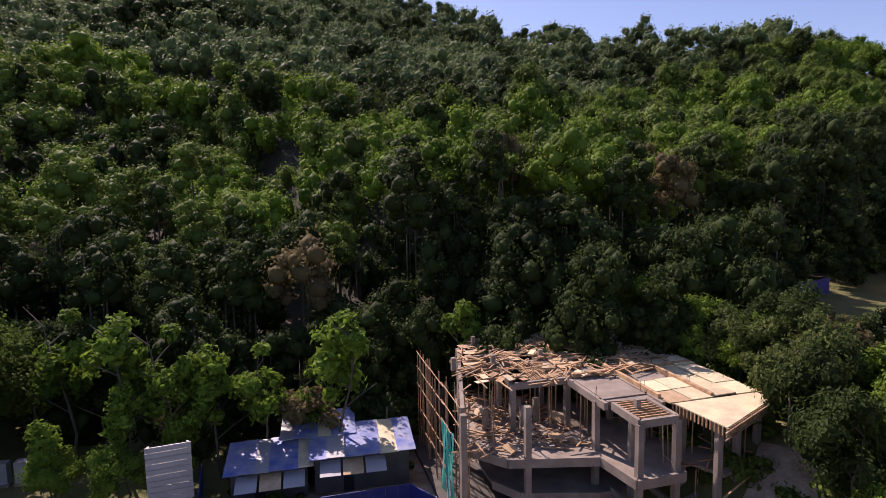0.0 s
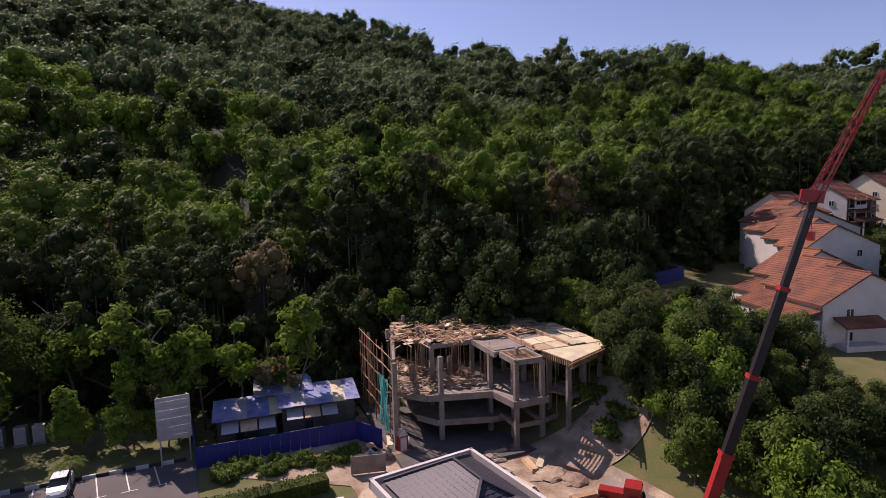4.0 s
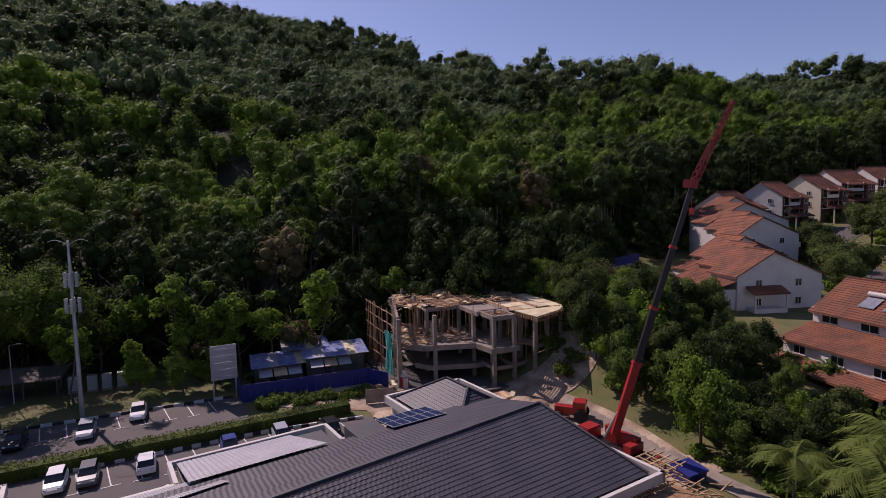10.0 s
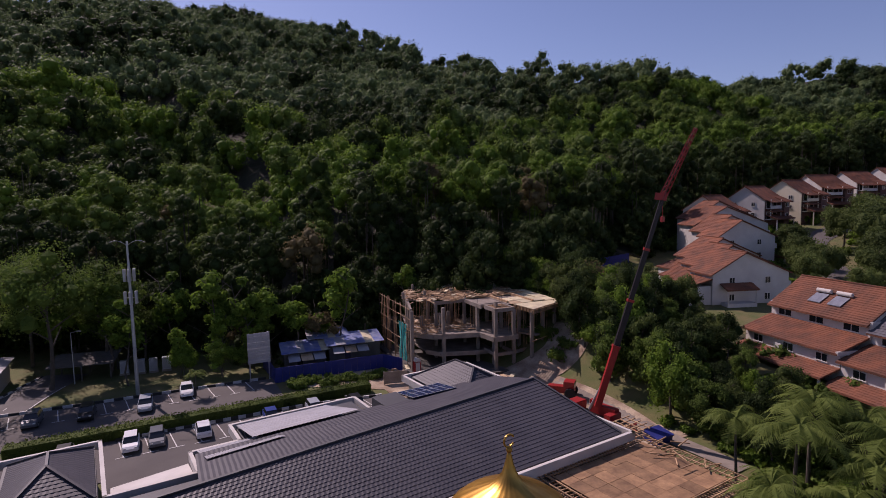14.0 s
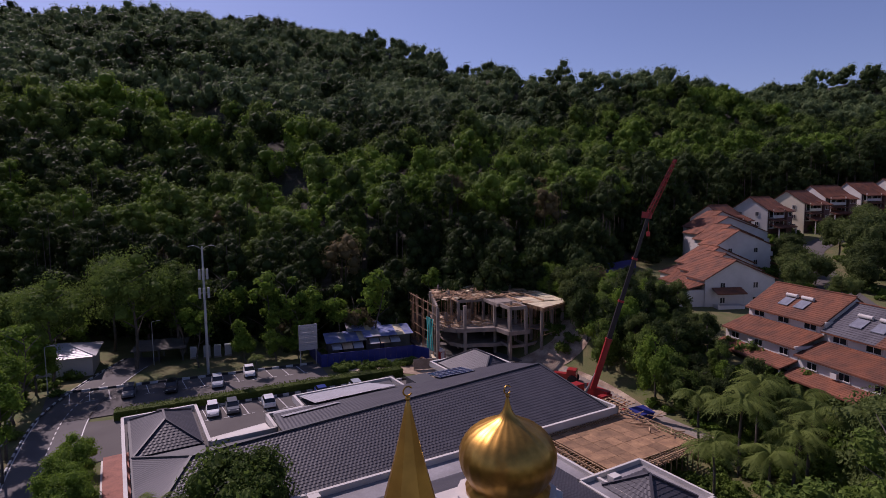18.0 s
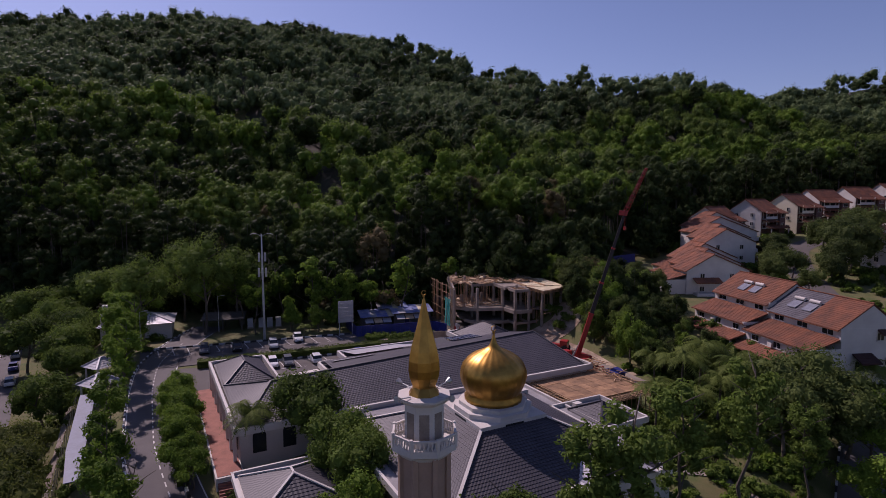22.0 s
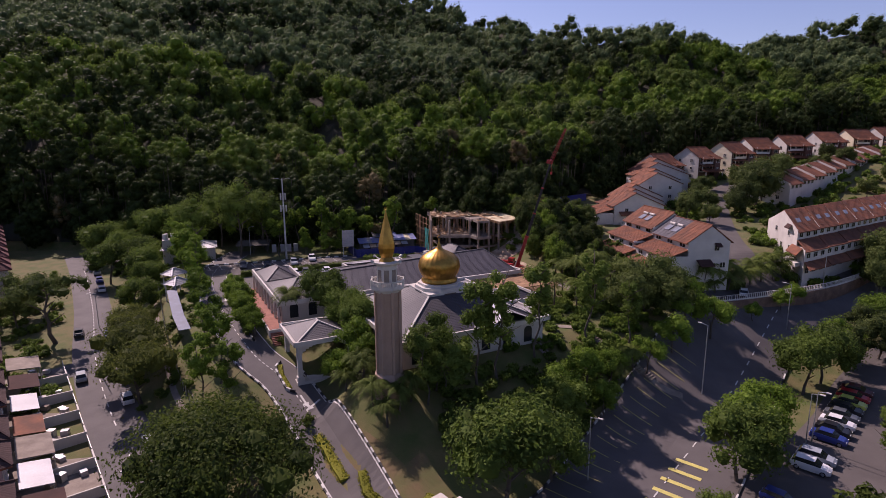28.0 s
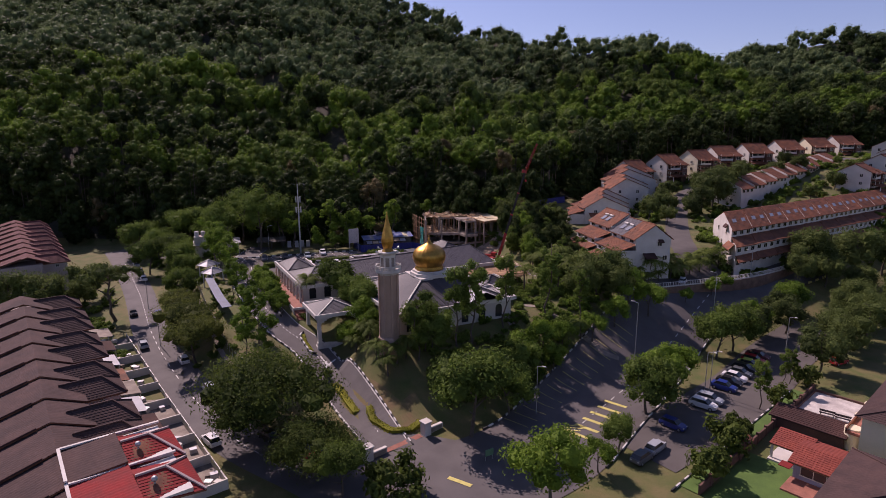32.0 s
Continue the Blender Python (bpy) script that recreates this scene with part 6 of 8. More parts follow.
slope_part(annex, "roof", I4, (-4.9, 1.5, 1.8), (-4.9, -9.0, 1.8), (-0.8, -9.0, 2.6), (-0.8, 1.5, 2.6), M_MAROON, 0.42, 0.45)
villa = thing("garden_house", "red-roofed bungalow with lavender walls beside a lawn", "house", GARDEN)
part("wall", boxes((-18.0, -11.2, -10.8, -6.2, -1, 2.9)), M_LAVENDER, villa)
slope_part(villa, "front_roof", I4, (-19.0, -5.7, 2.7), (-19.0, -11.2, 2.7), (-14.8, -11.2, 3.7), (-14.8, -5.7, 3.7), M_REDCLAY, 0.42, 0.45)
slope_part(villa, "back_roof", I4, (-10.8, -11.2, 2.9), (-10.8, -5.7, 2.9), (-14.8, -5.7, 3.7), (-14.8, -11.2, 3.7), M_REDCLAY, 0.42, 0.45)
slope_part(villa, "porch_roof", I4, (-15.4, -2.2, 2.5), (-15.4, -7.0, 2.5), (-11.2, -7.0, 3.4), (-11.2, -2.2, 3.4), M_REDCLAY, 0.42, 0.45)
for y in (-2.5, -5.4):
    part("porch_post", boxes((-15.1, -14.8, y - 0.15, y + 0.15, -1, 2.5)), M_WALL, villa)
part("porch_floor", boxes((-15.6, -11.2, -6.2, -2.2, -1, 0.15)), M_WALL, villa)
window_at(villa, I4, -18.03, -8.6, 0.9, 3.0, 1.5, "x")
part("terrace", boxes((-22.0, -18.0, -10.8, -6.0, -1, 0.14)), M_BRICKRED, villa, "red brick terrace")
part("awning", boxes((-19.6, -18.0, -6.2, -4.8, 1.9, 2.0)), M_REDROOF, villa, "bright orange awning")
dwall = tagged(new("dividing_wall"), "tall white wall between the two gardens", "wall", kind="structure")
part("wall_panel", boxes((-26, -11.5, -11.6, -11.2, -1, 3.8)), M_WALL, dwall)
dwall.matrix_world = GARDEN
for x0, x1, y0, y1, top, lab in ((-31, -14.2, -26, -12.2, 4.9, "large house with a brown hipped roof beside the white wall"), (-5.5, 15.0, -26, -10.6, 6.4, "large house with a brown hipped roof and curved cream balconies")):
    bh = thing("large_house", lab, "house", GARDEN)
    part("wall", boxes((x0, x1, y0, y1, -1, top)), M_CREAM, bh)
    hip_roof(bh, x0 - 0.8, x1 + 0.8, y0 - 0.8, y1 + 0.8, top, 2.4, M_BROWNTILE, name="roof", course=0.5, wide=0.6)
    for k in range(4):
        window_at(bh, I4, x0 + 2.5 + k * 4.0, y1 + 0.03, 2.0, 1.6, 1.4, "y")
balc = thing("curved_balcony", "cream and orange curved balcony wall beside the court", "balcony", GARDEN)
part("deck", boxes((-4.5, 11.0, -10.6, -8.6, 2.6, 3.0)), M_BRICKRED, balc)
for x in (-3.0, 2.5, 8.0):
    bm = bmesh.new()
    tube(bm, (x, -9.3, -1.0), (x, -9.3, 3.2), 1.1, 1.1, 18)
    part("bay", bm, M_CREAM, balc)
part("parapet", boxes((-4.5, 11.0, -8.8, -8.6, 2.9, 3.5)), M_TERRA, balc)
gwall = tagged(new("garden_wall"), "low brown brick garden wall with piers and a tiled gate roof", "wall", kind="structure")
gwall.matrix_world = GARDEN
for k in range(14):
    part("wall_panel", boxes((-31 + k * 3.2, -28.0 + k * 3.2, 0.4, 0.65, -1, 1.2)), M_BROWNBRICK, gwall)
    part("pier", boxes((-28.0 + k * 3.2, -27.6 + k * 3.2, 0.3, 0.75, -1, 1.5)), M_BROWNBRICK, gwall)
gate = thing("garden_gate", "small roofed garden gate with red tiles", "gate", GARDEN)
for x in (-18.6, -16.2):
    part("post", boxes((x - 0.15, x + 0.15, 0.3, 0.7, -1, 2.2)), M_BROWNBRICK, gate)
slope_part(gate, "roof", I4, (-19.2, 1.3, 2.1), (-15.6, 1.3, 2.1), (-15.6, 0.5, 2.6), (-19.2, 0.5, 2.6), M_TERRA, 0.3, 0.35)
slope_part(gate, "roof", I4, (-15.6, -0.3, 2.1), (-19.2, -0.3, 2.1), (-19.2, 0.5, 2.6), (-15.6, 0.5, 2.6), M_TERRA, 0.3, 0.35)

# ==== roads, car parks and kerbs ====
left_road_line = curve_line([(-4, -76), (-16.5, -66.5), (-31.5, -54.8), (-48.2, -34), (-63.4, -11.8), (-79.8, 16.5), (-99, 47), (-112, 66)])
draped("road", left_road_line, 7.4, M_ASPHALT, 0.06, label="grey asphalt residential road with dashed centre line", category="road", kind="structure")
draped("road", curve_line([(-112, 66), (-100, 62), (-84, 56), (-70, 50)]), 7, M_ASPHALT, 0.09, label="asphalt street beyond the houses", category="road", kind="structure")
draped("road", curve_line([(-72, -22), (-64, -14), (-57, -10)]), 6, M_ASPHALT, 0.08, label="short asphalt side street", category="road", kind="structure")
drive_line = curve_line([(-6.0, -60.0), (-9.5, -53.0), (-14, -45), (-19, -36.5), (-24.5, -29.0), (-31, -23.0), (-38.5, -12), (-44.5, 0), (-50, 12), (-54.5, 25), (-56, 40), (-55.5, 52)])
draped("driveway", drive_line, 6.6, M_ASPHALT, 0.115, label="asphalt driveway climbing to the mosque", category="road", kind="structure")
draped("junction", curve_line([(-16, -67), (-4, -62), (8, -67)]), 13, M_ASPHALT, 0.05, label="wide asphalt junction before the gate", category="road", kind="structure")
draped("lower_road", curve_line([(-4, -72), (14, -62), (26, -48.5), (40, -32), (55, -14), (72, 0), (92, 12), (116, 28)]), 19.0, M_ASPHALT, 0.07, cross=6, label="broad asphalt road with parking bays", category="road", kind="structure")
draped("lower_car_park", curve_line([(30, -62), (46, -51), (60, -40), (74, -27), (92, -14)]), 12.5, M_PAVING, 0.08, cross=5, label="paved car park below the terrace", category="car park", kind="structure")
draped("upper_street", curve_line([(66, -6), (70, 8), (76, 28), (86, 52), (98, 76), (112, 92), (150, 106), (200, 122)]), 7.0, M_PAVING, 0.10, label="pale street between the terraced houses", category="road", kind="structure")


def plate(name, outline, mat, label, category, z, lift=0.03):
    bm = bmesh.new()
    prism(bm, outline, z - 0.6, z + lift)
    return single(name, bm, mat, label, category, kind="structure")


def pq_poly(rows):
    return [to_xy(p, q) for p, q in rows]


plate("car_park", pq_poly([(7.5, 16), (15.5, 20), (19.5, 25), (34, 24), (42, 27), (42.5, 34), (9.5, 39), (-2, 41), (-9.3, 43), (-9.3, 27.4), (0.3, 27.4), (0.3, 28.7), (8, 28.5)]), M_PAVING, "paved upper car park with white bay markings", "car park", PLATE, 0.10)
plate("rear_car_park", pq_poly([(-10, 43.5), (30, 40.3), (31, 50.5), (8, 54), (-10, 57)]), M_PAVING, "shaded rear car park with white bay markings", "car park", PLATE, 0.13)
plate("building_site_ground", pq_poly([(42.5, 29), (52.5, 28.6), (53, 2), (66, 2), (68, 30), (66, 52), (40, 58), (34, 52), (34, 44), (43, 36)]), M_EARTH, "bare earth and rubble of the building site", "ground", PLATE, 0.08)


def kerb(line, label="painted black and white kerb", seg=0.9, level=None, group="kerbs", w=0.22, high=0.18):
    """A kerb of separate painted stones along a line."""
    k = tagged(new("kerb"), label, "kerb", group, "structure")
    pts = [Vector((*p, 0)) for p in line]
    acc, out = 0.0, [pts[0]]
    for a, b in zip(pts[:-1], pts[1:]):
        d = (b - a).length
        s = seg - acc
        while s <= d:
            out.append(a.lerp(b, s / d))
            s += seg
        acc = (acc + d) % seg
    for i, (a, b) in enumerate(zip(out[:-1], out[1:])):
        za = float(ground_z(a.x, a.y)) if level is None else level
        zb = float(ground_z(b.x, b.y)) if level is None else level
        bm = bmesh.new()
        beam(bm, (a.x, a.y, za + high / 2), (b.x, b.y, zb + high / 2), w, high + 0.25)
        part("kerb_stone", bm, M_WHITEPAINT if i % 2 else M_BLACKPAINT, k)
    return k


def offset(line, d):
    out = []
    for k, p in enumerate(line):
        a, b = Vector(line[max(k - 1, 0)]), Vector(line[min(k + 1, len(line) - 1)])
        t = (b - a).normalized()
        out.append((p[0] - t.y * d, p[1] + t.x * d))
    return out


kerb(offset(drive_line, -3.4)[:34], "black and white kerb along the driveway")
kerb(offset(drive_line, 3.4)[4:], "black and white kerb along the driveway", 1.0)
for _side in (-3.15, 3.15):
    draped("edge_line", offset(drive_line, _side)[2:-4], 0.14, M_WHITEPAINT, 0.13, cross=1, label="white painted edge line of the driveway", category="road marking", kind="structure")
kerb([to_xy(p, q) for p, q in ((9.5, 38.6), (20, 37.7), (31, 36.6), (42, 33.8))], "black and white kerb below the hedge", level=PLATE + 0.1)
kerb([to_xy(p, q) for p, q in ((-9, 57), (8, 54.3), (31, 50.8))], "black and white kerb before the trees", 1.2, level=PLATE + 0.13)
_lower = curve_line([(-4, -72), (14, -62), (26, -48.5), (40, -32), (55, -14), (72, 0), (92, 12), (116, 28)])
kerb(offset(_lower, 9.6)[8:40], "black and white kerb of the lower road", 1.2)
kerb(offset(_lower, -9.6)[10:44], "grey kerb of the lower road", 2.0)
# planted kerb strips beside the drive
for n, (ps, lab) in enumerate((([(-4.6, 24), (-4.9, 12), (-5.6, 2), (-5.0, -3)], "white planter edging along the walkway"), ([(-2.2, -9.5), (-3.4, -11), (-2.8, -16.5), (-1.6, -17.4)], "white planter edging by the porch"))):
    kerb([to_xy(*p) for p in ps], lab, 0.8, w=0.3, high=0.4)


def mark(parent, a, b, w, mat, lift=0.03, level=None):
    a, b = Vector((*a, 0)), Vector((*b, 0))
    n = max(1, int((b - a).length / 1.2))
    d = (b - a).normalized()
    s = Vector((-d.y, d.x, 0)) * w / 2
    bm = bmesh.new()
    prev = None
    for k in range(n + 1):
        c = a.lerp(b, k / n)
        row = []
        for v in (c - s, c + s):
            z = (float(ground_z(v.x, v.y)) + 0.1 if level is None else level) + lift
            row.append(bm.verts.new((v.x, v.y, z)))
        if prev:
            bm.faces.new((prev[0], row[0], row[1], prev[1]))
        prev = row
    return part("stripe", bm, mat, parent)


def markings(label):
    return tagged(new("road_marking"), label, "road marking", "road markings", "structure")


mk = markings("dashed white centre line of the road")
for a, b in zip(left_road_line[8:-8], left_road_line[9:-7]):
    A, B = Vector(a), Vector(b)
    n = max(1, round((B - A).length / 2.6))
    for k in range(n):
        mark(mk, A.lerp(B, k / n), A.lerp(B, (k + 0.5) / n), 0.16, M_WHITEPAINT)
mk = markings("dashed white centre line of the driveway")
for a, b in zip(drive_line[6:-10], drive_line[7:-9]):
    A, B = Vector(a), Vector(b)
    mark(mk, A, A.lerp(B, 0.5), 0.14, M_WHITEPAINT, 0.05)


def arrow(x, y, turn, level=None):
    mk = markings("white painted direction arrow")
    m = pose(x, y, 0, 0, 0, turn)
    bm = bmesh.new()
    for pts in (((-0.15, -1.6), (0.15, -1.6), (0.15, 0.3), (-0.15, 0.3)), ((-0.5, 0.3), (0.5, 0.3), (0, 1.5))):
        vs = []
        for px, py in pts:
            v = m @ Vector((px, py, 0))
            vs.append(bm.verts.new((v.x, v.y, (float(ground_z(v.x, v.y)) + 0.15 if level is None else level))))
        bm.faces.new(vs)
    part("arrow_shape", bm, M_WHITEPAINT, mk)


arrow(-20.5, -33.4, 215)
arrow(-19.2, -34.0, 150)
arrow(-13.2, -47.5, 210)
arrow(-43.6, 1.5, 205)
arrow(-22.8, 20.2, 118, PLATE + 0.14)
# upper car park bays
mk = markings("white parking bay lines of the upper car park")
for k in range(12):
    p = 9.8 + 2.62 * k
    q = 38.2 - 0.105 * (p - 9.8)
    mark(mk, to_xy(p, q), to_xy(p + 0.2, q - 4.8), 0.12, M_WHITEPAINT, 0.14, PLATE)
    mark(mk, to_xy(p - 0.6, q - 4.8), to_xy(p + 1.0, q - 4.85), 0.12, M_WHITEPAINT, 0.14, PLATE)
mk = markings("white parking bay lines of the rear car park")
for k in range(14):
    p = -7 + 2.62 * k
    q = 55.6 - 0.13 * (p + 7)
    mark(mk, to_xy(p, q), to_xy(p + 0.2, q - 4.6), 0.12, M_WHITEPAINT, 0.17, PLATE)
    mark(mk, to_xy(p - 0.5, q - 4.6), to_xy(p + 0.9, q - 4.65), 0.12, M_WHITEPAINT, 0.17, PLATE)
# lower road: yellow hatching, bays and dashes
mk = markings("yellow road hatching and bay lines")
_d = Vector((0.68, 0.735, 0))
_s = Vector((0.735, -0.68, 0))
for k in range(6):
    c = Vector((21.5, -55.5, 0)) + _d * (2.7 * k)
    mark(mk, (c + _s * -0.2)[:2], (c + _s * 3.8)[:2], 0.72, M_YELLOW, 0.02)
for k in range(7):
    c = Vector((18.0, -57.6, 0)) + _d * (0.9 * k)
    mark(mk, c[:2], (c + _s * 2.6 + _d * 1.6)[:2], 0.3, M_YELLOW, 0.02)
mark(mk, (2.0, -67.0), (5.0, -69.0), 0.7, M_YELLOW, 0.02)
for k in range(16):
    c = Vector((12.0, -51.0, 0)) + _d * (2.75 * k)
    mark(mk, c[:2], (c + _s * 4.6)[:2], 0.11, M_YELLOW, 0.02)
mk = markings("white dashes along the lower road")
for k in range(22):
    c = Vector((19.5, -58.5, 0)) + _d * (3.6 * k)
    mark(mk, (c + _s * 0.0)[:2], (c + _d * 1.5)[:2], 0.16, M_WHITEPAINT, 0.02)


# ==== cars ====
def car_meshes(hatch):
    """Body, glasshouse and wheel meshes of a small car, nose towards +x."""
    rows = [(-2.05, 0.35, 0.75, 0.72), (-1.95, 0.28, 0.98, 0.80), (-1.2, 0.22, 1.02, 0.85), (0.0, 0.22, 1.0, 0.86), (0.95, 0.22, 0.98, 0.85), (1.75, 0.26, 0.86, 0.78), (2.08, 0.36, 0.66, 0.66)]
    body = bmesh.new()
    rings = []
    for x, z0, z1, w in rows:
        rings.append([body.verts.new(v) for v in ((x, -w, z0), (x, -w * 1.02, (z0 + z1) / 2), (x, -w * 0.93, z1), (x, w * 0.93, z1), (x, w * 1.02, (z0 + z1) / 2), (x, w, z0))])
    for a, b in zip(rings[:-1], rings[1:]):
        for k in range(6):
            body.faces.new((a[k], a[(k + 1) % 6], b[(k + 1) % 6], b[k]))
    body.faces.new(rings[0])
    body.faces.new(rings[-1][::-1])
    top = bmesh.new()
    xs = (-1.9 if hatch else -1.55, -1.45 if hatch else -0.95, 0.35, 1.05)
    low = [top.verts.new((x, y, 0.98)) for x in (xs[0], xs[3]) for y in (-0.76, 0.76)]
    hi = [top.verts.new((x, y, 1.47)) for x in (xs[1], xs[2]) for y in (-0.62, 0.62)]
    for f in ((low[0], low[1], hi[1], hi[0]), (low[2], hi[2], hi[3], low[3]), (low[0], hi[0], hi[2], low[2]), (low[1], low[3], hi[3], hi[1]), (hi[0], hi[1], hi[3], hi[2])):
        top.faces.new(f)
    roof = boxes((xs[1] - 0.08, xs[2] + 0.08, -0.64, 0.64, 1.45, 1.50))
    wheel = bmesh.new()
    tube(wheel, (0, -0.1, 0), (0, 0.1, 0), 0.31, n=14)
    rim = bmesh.new()
    tube(rim, (0, -0.11, 0), (0, 0.11, 0), 0.19, n=10)
    lamp = boxes((-0.05, 0.05, -0.14, 0.14, -0.07, 0.07))
    out = []
    for bm in (body, top, roof, wheel, rim, lamp):
        bmesh.ops.recalc_face_normals(bm, faces=bm.faces)
        me = bpy.data.meshes.new("car_mesh")
        bm.to_mesh(me)
        bm.free()
        out.append(me)
    return out


def paint(name, c, rough=0.28):
    return material(name, c, rough, spread=0.04, size=2, fine=3, bump=0.0)


PAINTS = {"white": paint("white_car_paint", (0.72, 0.72, 0.72)), "silver": paint("silver_car_paint", (0.34, 0.37, 0.40)), "blue": paint("blue_car_paint", (0.02, 0.04, 0.20)), "black": paint("black_car_paint", (0.015, 0.015, 0.018)),
          "red": paint("red_car_paint", (0.42, 0.02, 0.025)), "yellow": paint("lime_car_paint", (0.55, 0.62, 0.12)), "grey": paint("grey_car_paint", (0.10, 0.11, 0.12)), "maroon": paint("maroon_car_paint", (0.12, 0.02, 0.025))}
M_LAMP = material("lamp_glass", (0.6, 0.6, 0.55), 0.15, spread=0.05, size=1, fine=3, bump=0.0)
_protos = {}


def car(x, y, turn, colour, where, hatch=True, z=None, big=1.0):
    z = float(ground_z(x, y)) + 0.1 if z is None else z
    key = (colour, hatch)
    m = pose(x, y, z, 0, 0, turn) @ Matrix.Diagonal((big, big, big, 1))
    if key in _protos:
        ob = copy_thing(_protos[key], pose(x, y, z, 0, 0, turn))
        ob.scale = (big, big, big)
        return tagged(ob, "%s car parked %s" % (colour, where), "car", "parked cars")
    body, top, roof, wheel, rim, lamp = (me.copy() for me in (CAR_H if hatch else CAR_S))
    body.materials.append(PAINTS[colour])
    roof.materials.append(PAINTS[colour])
    top.materials.append(M_WINDOW)
    wheel.materials.append(M_RUBBER)
    rim.materials.append(M_STEEL)
    lamp.materials.append(M_LAMP)
    ob = thing("car", "%s car parked %s" % (colour, where), "car", m, "parked cars")
    b = part("body", body, None, ob)
    part("glasshouse", top, None, ob, "dark glass")
    part("roof", roof, None, ob)
    for sx in (-1.3, 1.32):
        for sy in (-0.76, 0.76):
            w = part("wheel", wheel, None, ob)
            w.location = (sx, sy, 0.31)
            part("rim", rim, None, w)
    for sy in (-0.55, 0.55):
        for sx in (2.0, -2.02):
            l = part("headlight" if sx > 0 else "tail_light", lamp, None, b)
            l.location = (sx, sy, 0.72)
    _protos[key] = ob
    return ob


CAR_H, CAR_S = car_meshes(True), car_meshes(False)
_cp = PLATE + 0.1
for p, col, hatch, turn in ((4.6, "black", False, 90), (10.9, "white", True, 90), (13.5, "grey", True, 90), (18.4, "white", True, -90), (26.2, "blue", False, 90), (31.6, "silver", True, 90), (36.9, "black", True, -90)):
    q = 38.2 - 0.105 * (p - 9.8) - 2.4
    x, y = to_xy(p, q)
    car(x, y, 25.5 - 6 + (90 if turn > 0 else -90) + 180, col, "in the upper car park below the hedge", hatch, _cp)
for p, q, col in ((6.8, 49.3, "black"), (13.4, 48.0, "silver"), (18.9, 50.8, "white"), (1.0, 50.5, "grey")):
    x, y = to_xy(p, q)
    car(x, y, 25.5 - 97, col, "in the shaded rear car park", col != "white", PLATE + 0.13, 1.05)
for t, side, col in ((-53.0, 2.6, "white"), (-69.0, 2.7, "blue"), (-70.5, -2.6, "black"), (-60.5, -2.6, "silver"), (-41.5, 2.6, "silver"), (-88.0, 2.6, "white"), (-93.0, 2.7, "blue"), (-97.5, 2.7, "silver"), (-27.5, 3.4, "black"), (-23.5, 4.2, "white"), (-20.0, 5.2, "blue"), (-17.5, 3.0, "red"), (-32.0, -3.0, "white")):
    i = min(range(len(left_road_line)), key=lambda k: abs(left_road_line[k][0] - t))
    a, b = Vector(left_road_line[i]), Vector(left_road_line[min(i + 1, len(left_road_line) - 1)])
    d = (b - a).normalized()
    s = a + Vector((d.y, -d.x)) * side
    car(s.x, s.y, math.degrees(math.atan2(d.y, d.x)), col, "along the residential road", hatch=(col in ("white", "silver")))
_u = Vector((0.735, 0.68, 0))
for k, (col, hatch) in enumerate((("white", True), ("silver", True), ("blue", False), ("black", False), ("white", False), ("grey", False), ("black", True), ("yellow", False), ("red", True), ("maroon", False))):
    c = Vector((46.6, -48.6, 0)) + _u * (2.75 * k + (4.2 if k > 1 else 0))
    car(c.x, c.y, -47 if k > 1 else -45, col, "nose-out in the lower car park", hatch, big=1.08)
for x, y, a, col in ((33.0, -61.5, 40, "silver"), (30.0, -64.0, 38, "grey"), (38.5, -55.0, -50, "blue"), (82.0, -33.0, 20, "red"), (64.5, -0.5, 60, "white"), (-7.0, -81, 50, "white")):
    car(x, y, a, col, "beside the lower road", True)

# ==== planting ====
K_YOUNG = [tree_kind(40 + k, 9.5, 1.65, 3.9, 0.22, L_BRIGHT, lobes=16, leaves=1200, base=0.35, trunk_r=0.10, limbs=6, lobe_r=0.36, low=-0.9) for k in range(2)]
K_ROUND = [tree_kind(50 + k, 8.0, 4.1, 3.9, 0.17, L_DARK, lobes=24, leaves=4800, base=0.3, trunk_r=0.2, lobe_r=0.36) for k in range(2)]
K_BROAD = [tree_kind(60 + k, 8.0, 4.2, 3.7, 0.17, L_FOREST, lobes=24, leaves=4600, base=0.35, trunk_r=0.2, lobe_r=0.34) for k in range(2)]
K_LIGHT = [tree_kind(70 + k, 7.5, 3.7, 3.4, 0.16, L_BRIGHT, lobes=22, leaves=3800, base=0.35, trunk_r=0.18, lobe_r=0.33) for k in range(2)]
K_TALL = [tree_kind(80 + k, 12.5, 2.1, 5.0, 0.16, L_FOREST, lobes=28, leaves=3000, base=0.4, trunk_r=0.15, limbs=8, lobe_r=0.32, low=-0.9) for k in range(2)]
K_FEATHER = [tree_kind(85 + k, 12.0, 2.3, 5.0, 0.15, L_BRIGHT, lobes=24, leaves=2600, base=0.3, trunk_r=0.14, limbs=9, lobe_r=0.30, low=-0.9) for k in range(2)]
K_SPREAD = [tree_kind(88 + k, 7.5, 5.4, 2.6, 0.16, L_OLIVE, lobes=30, leaves=5600, base=0.25, trunk_r=0.24, limbs=8, lobe_r=0.30, low=-0.12) for k in range(2)]
K_BIG = [tree_kind(78 + k, 21.0, 7.4, 8.0, 0.22, L_FOREST, lobes=36, leaves=7000, base=0.35, trunk_r=0.35, limbs=9, lobe_r=0.30, low=-0.6) for k in range(2)]
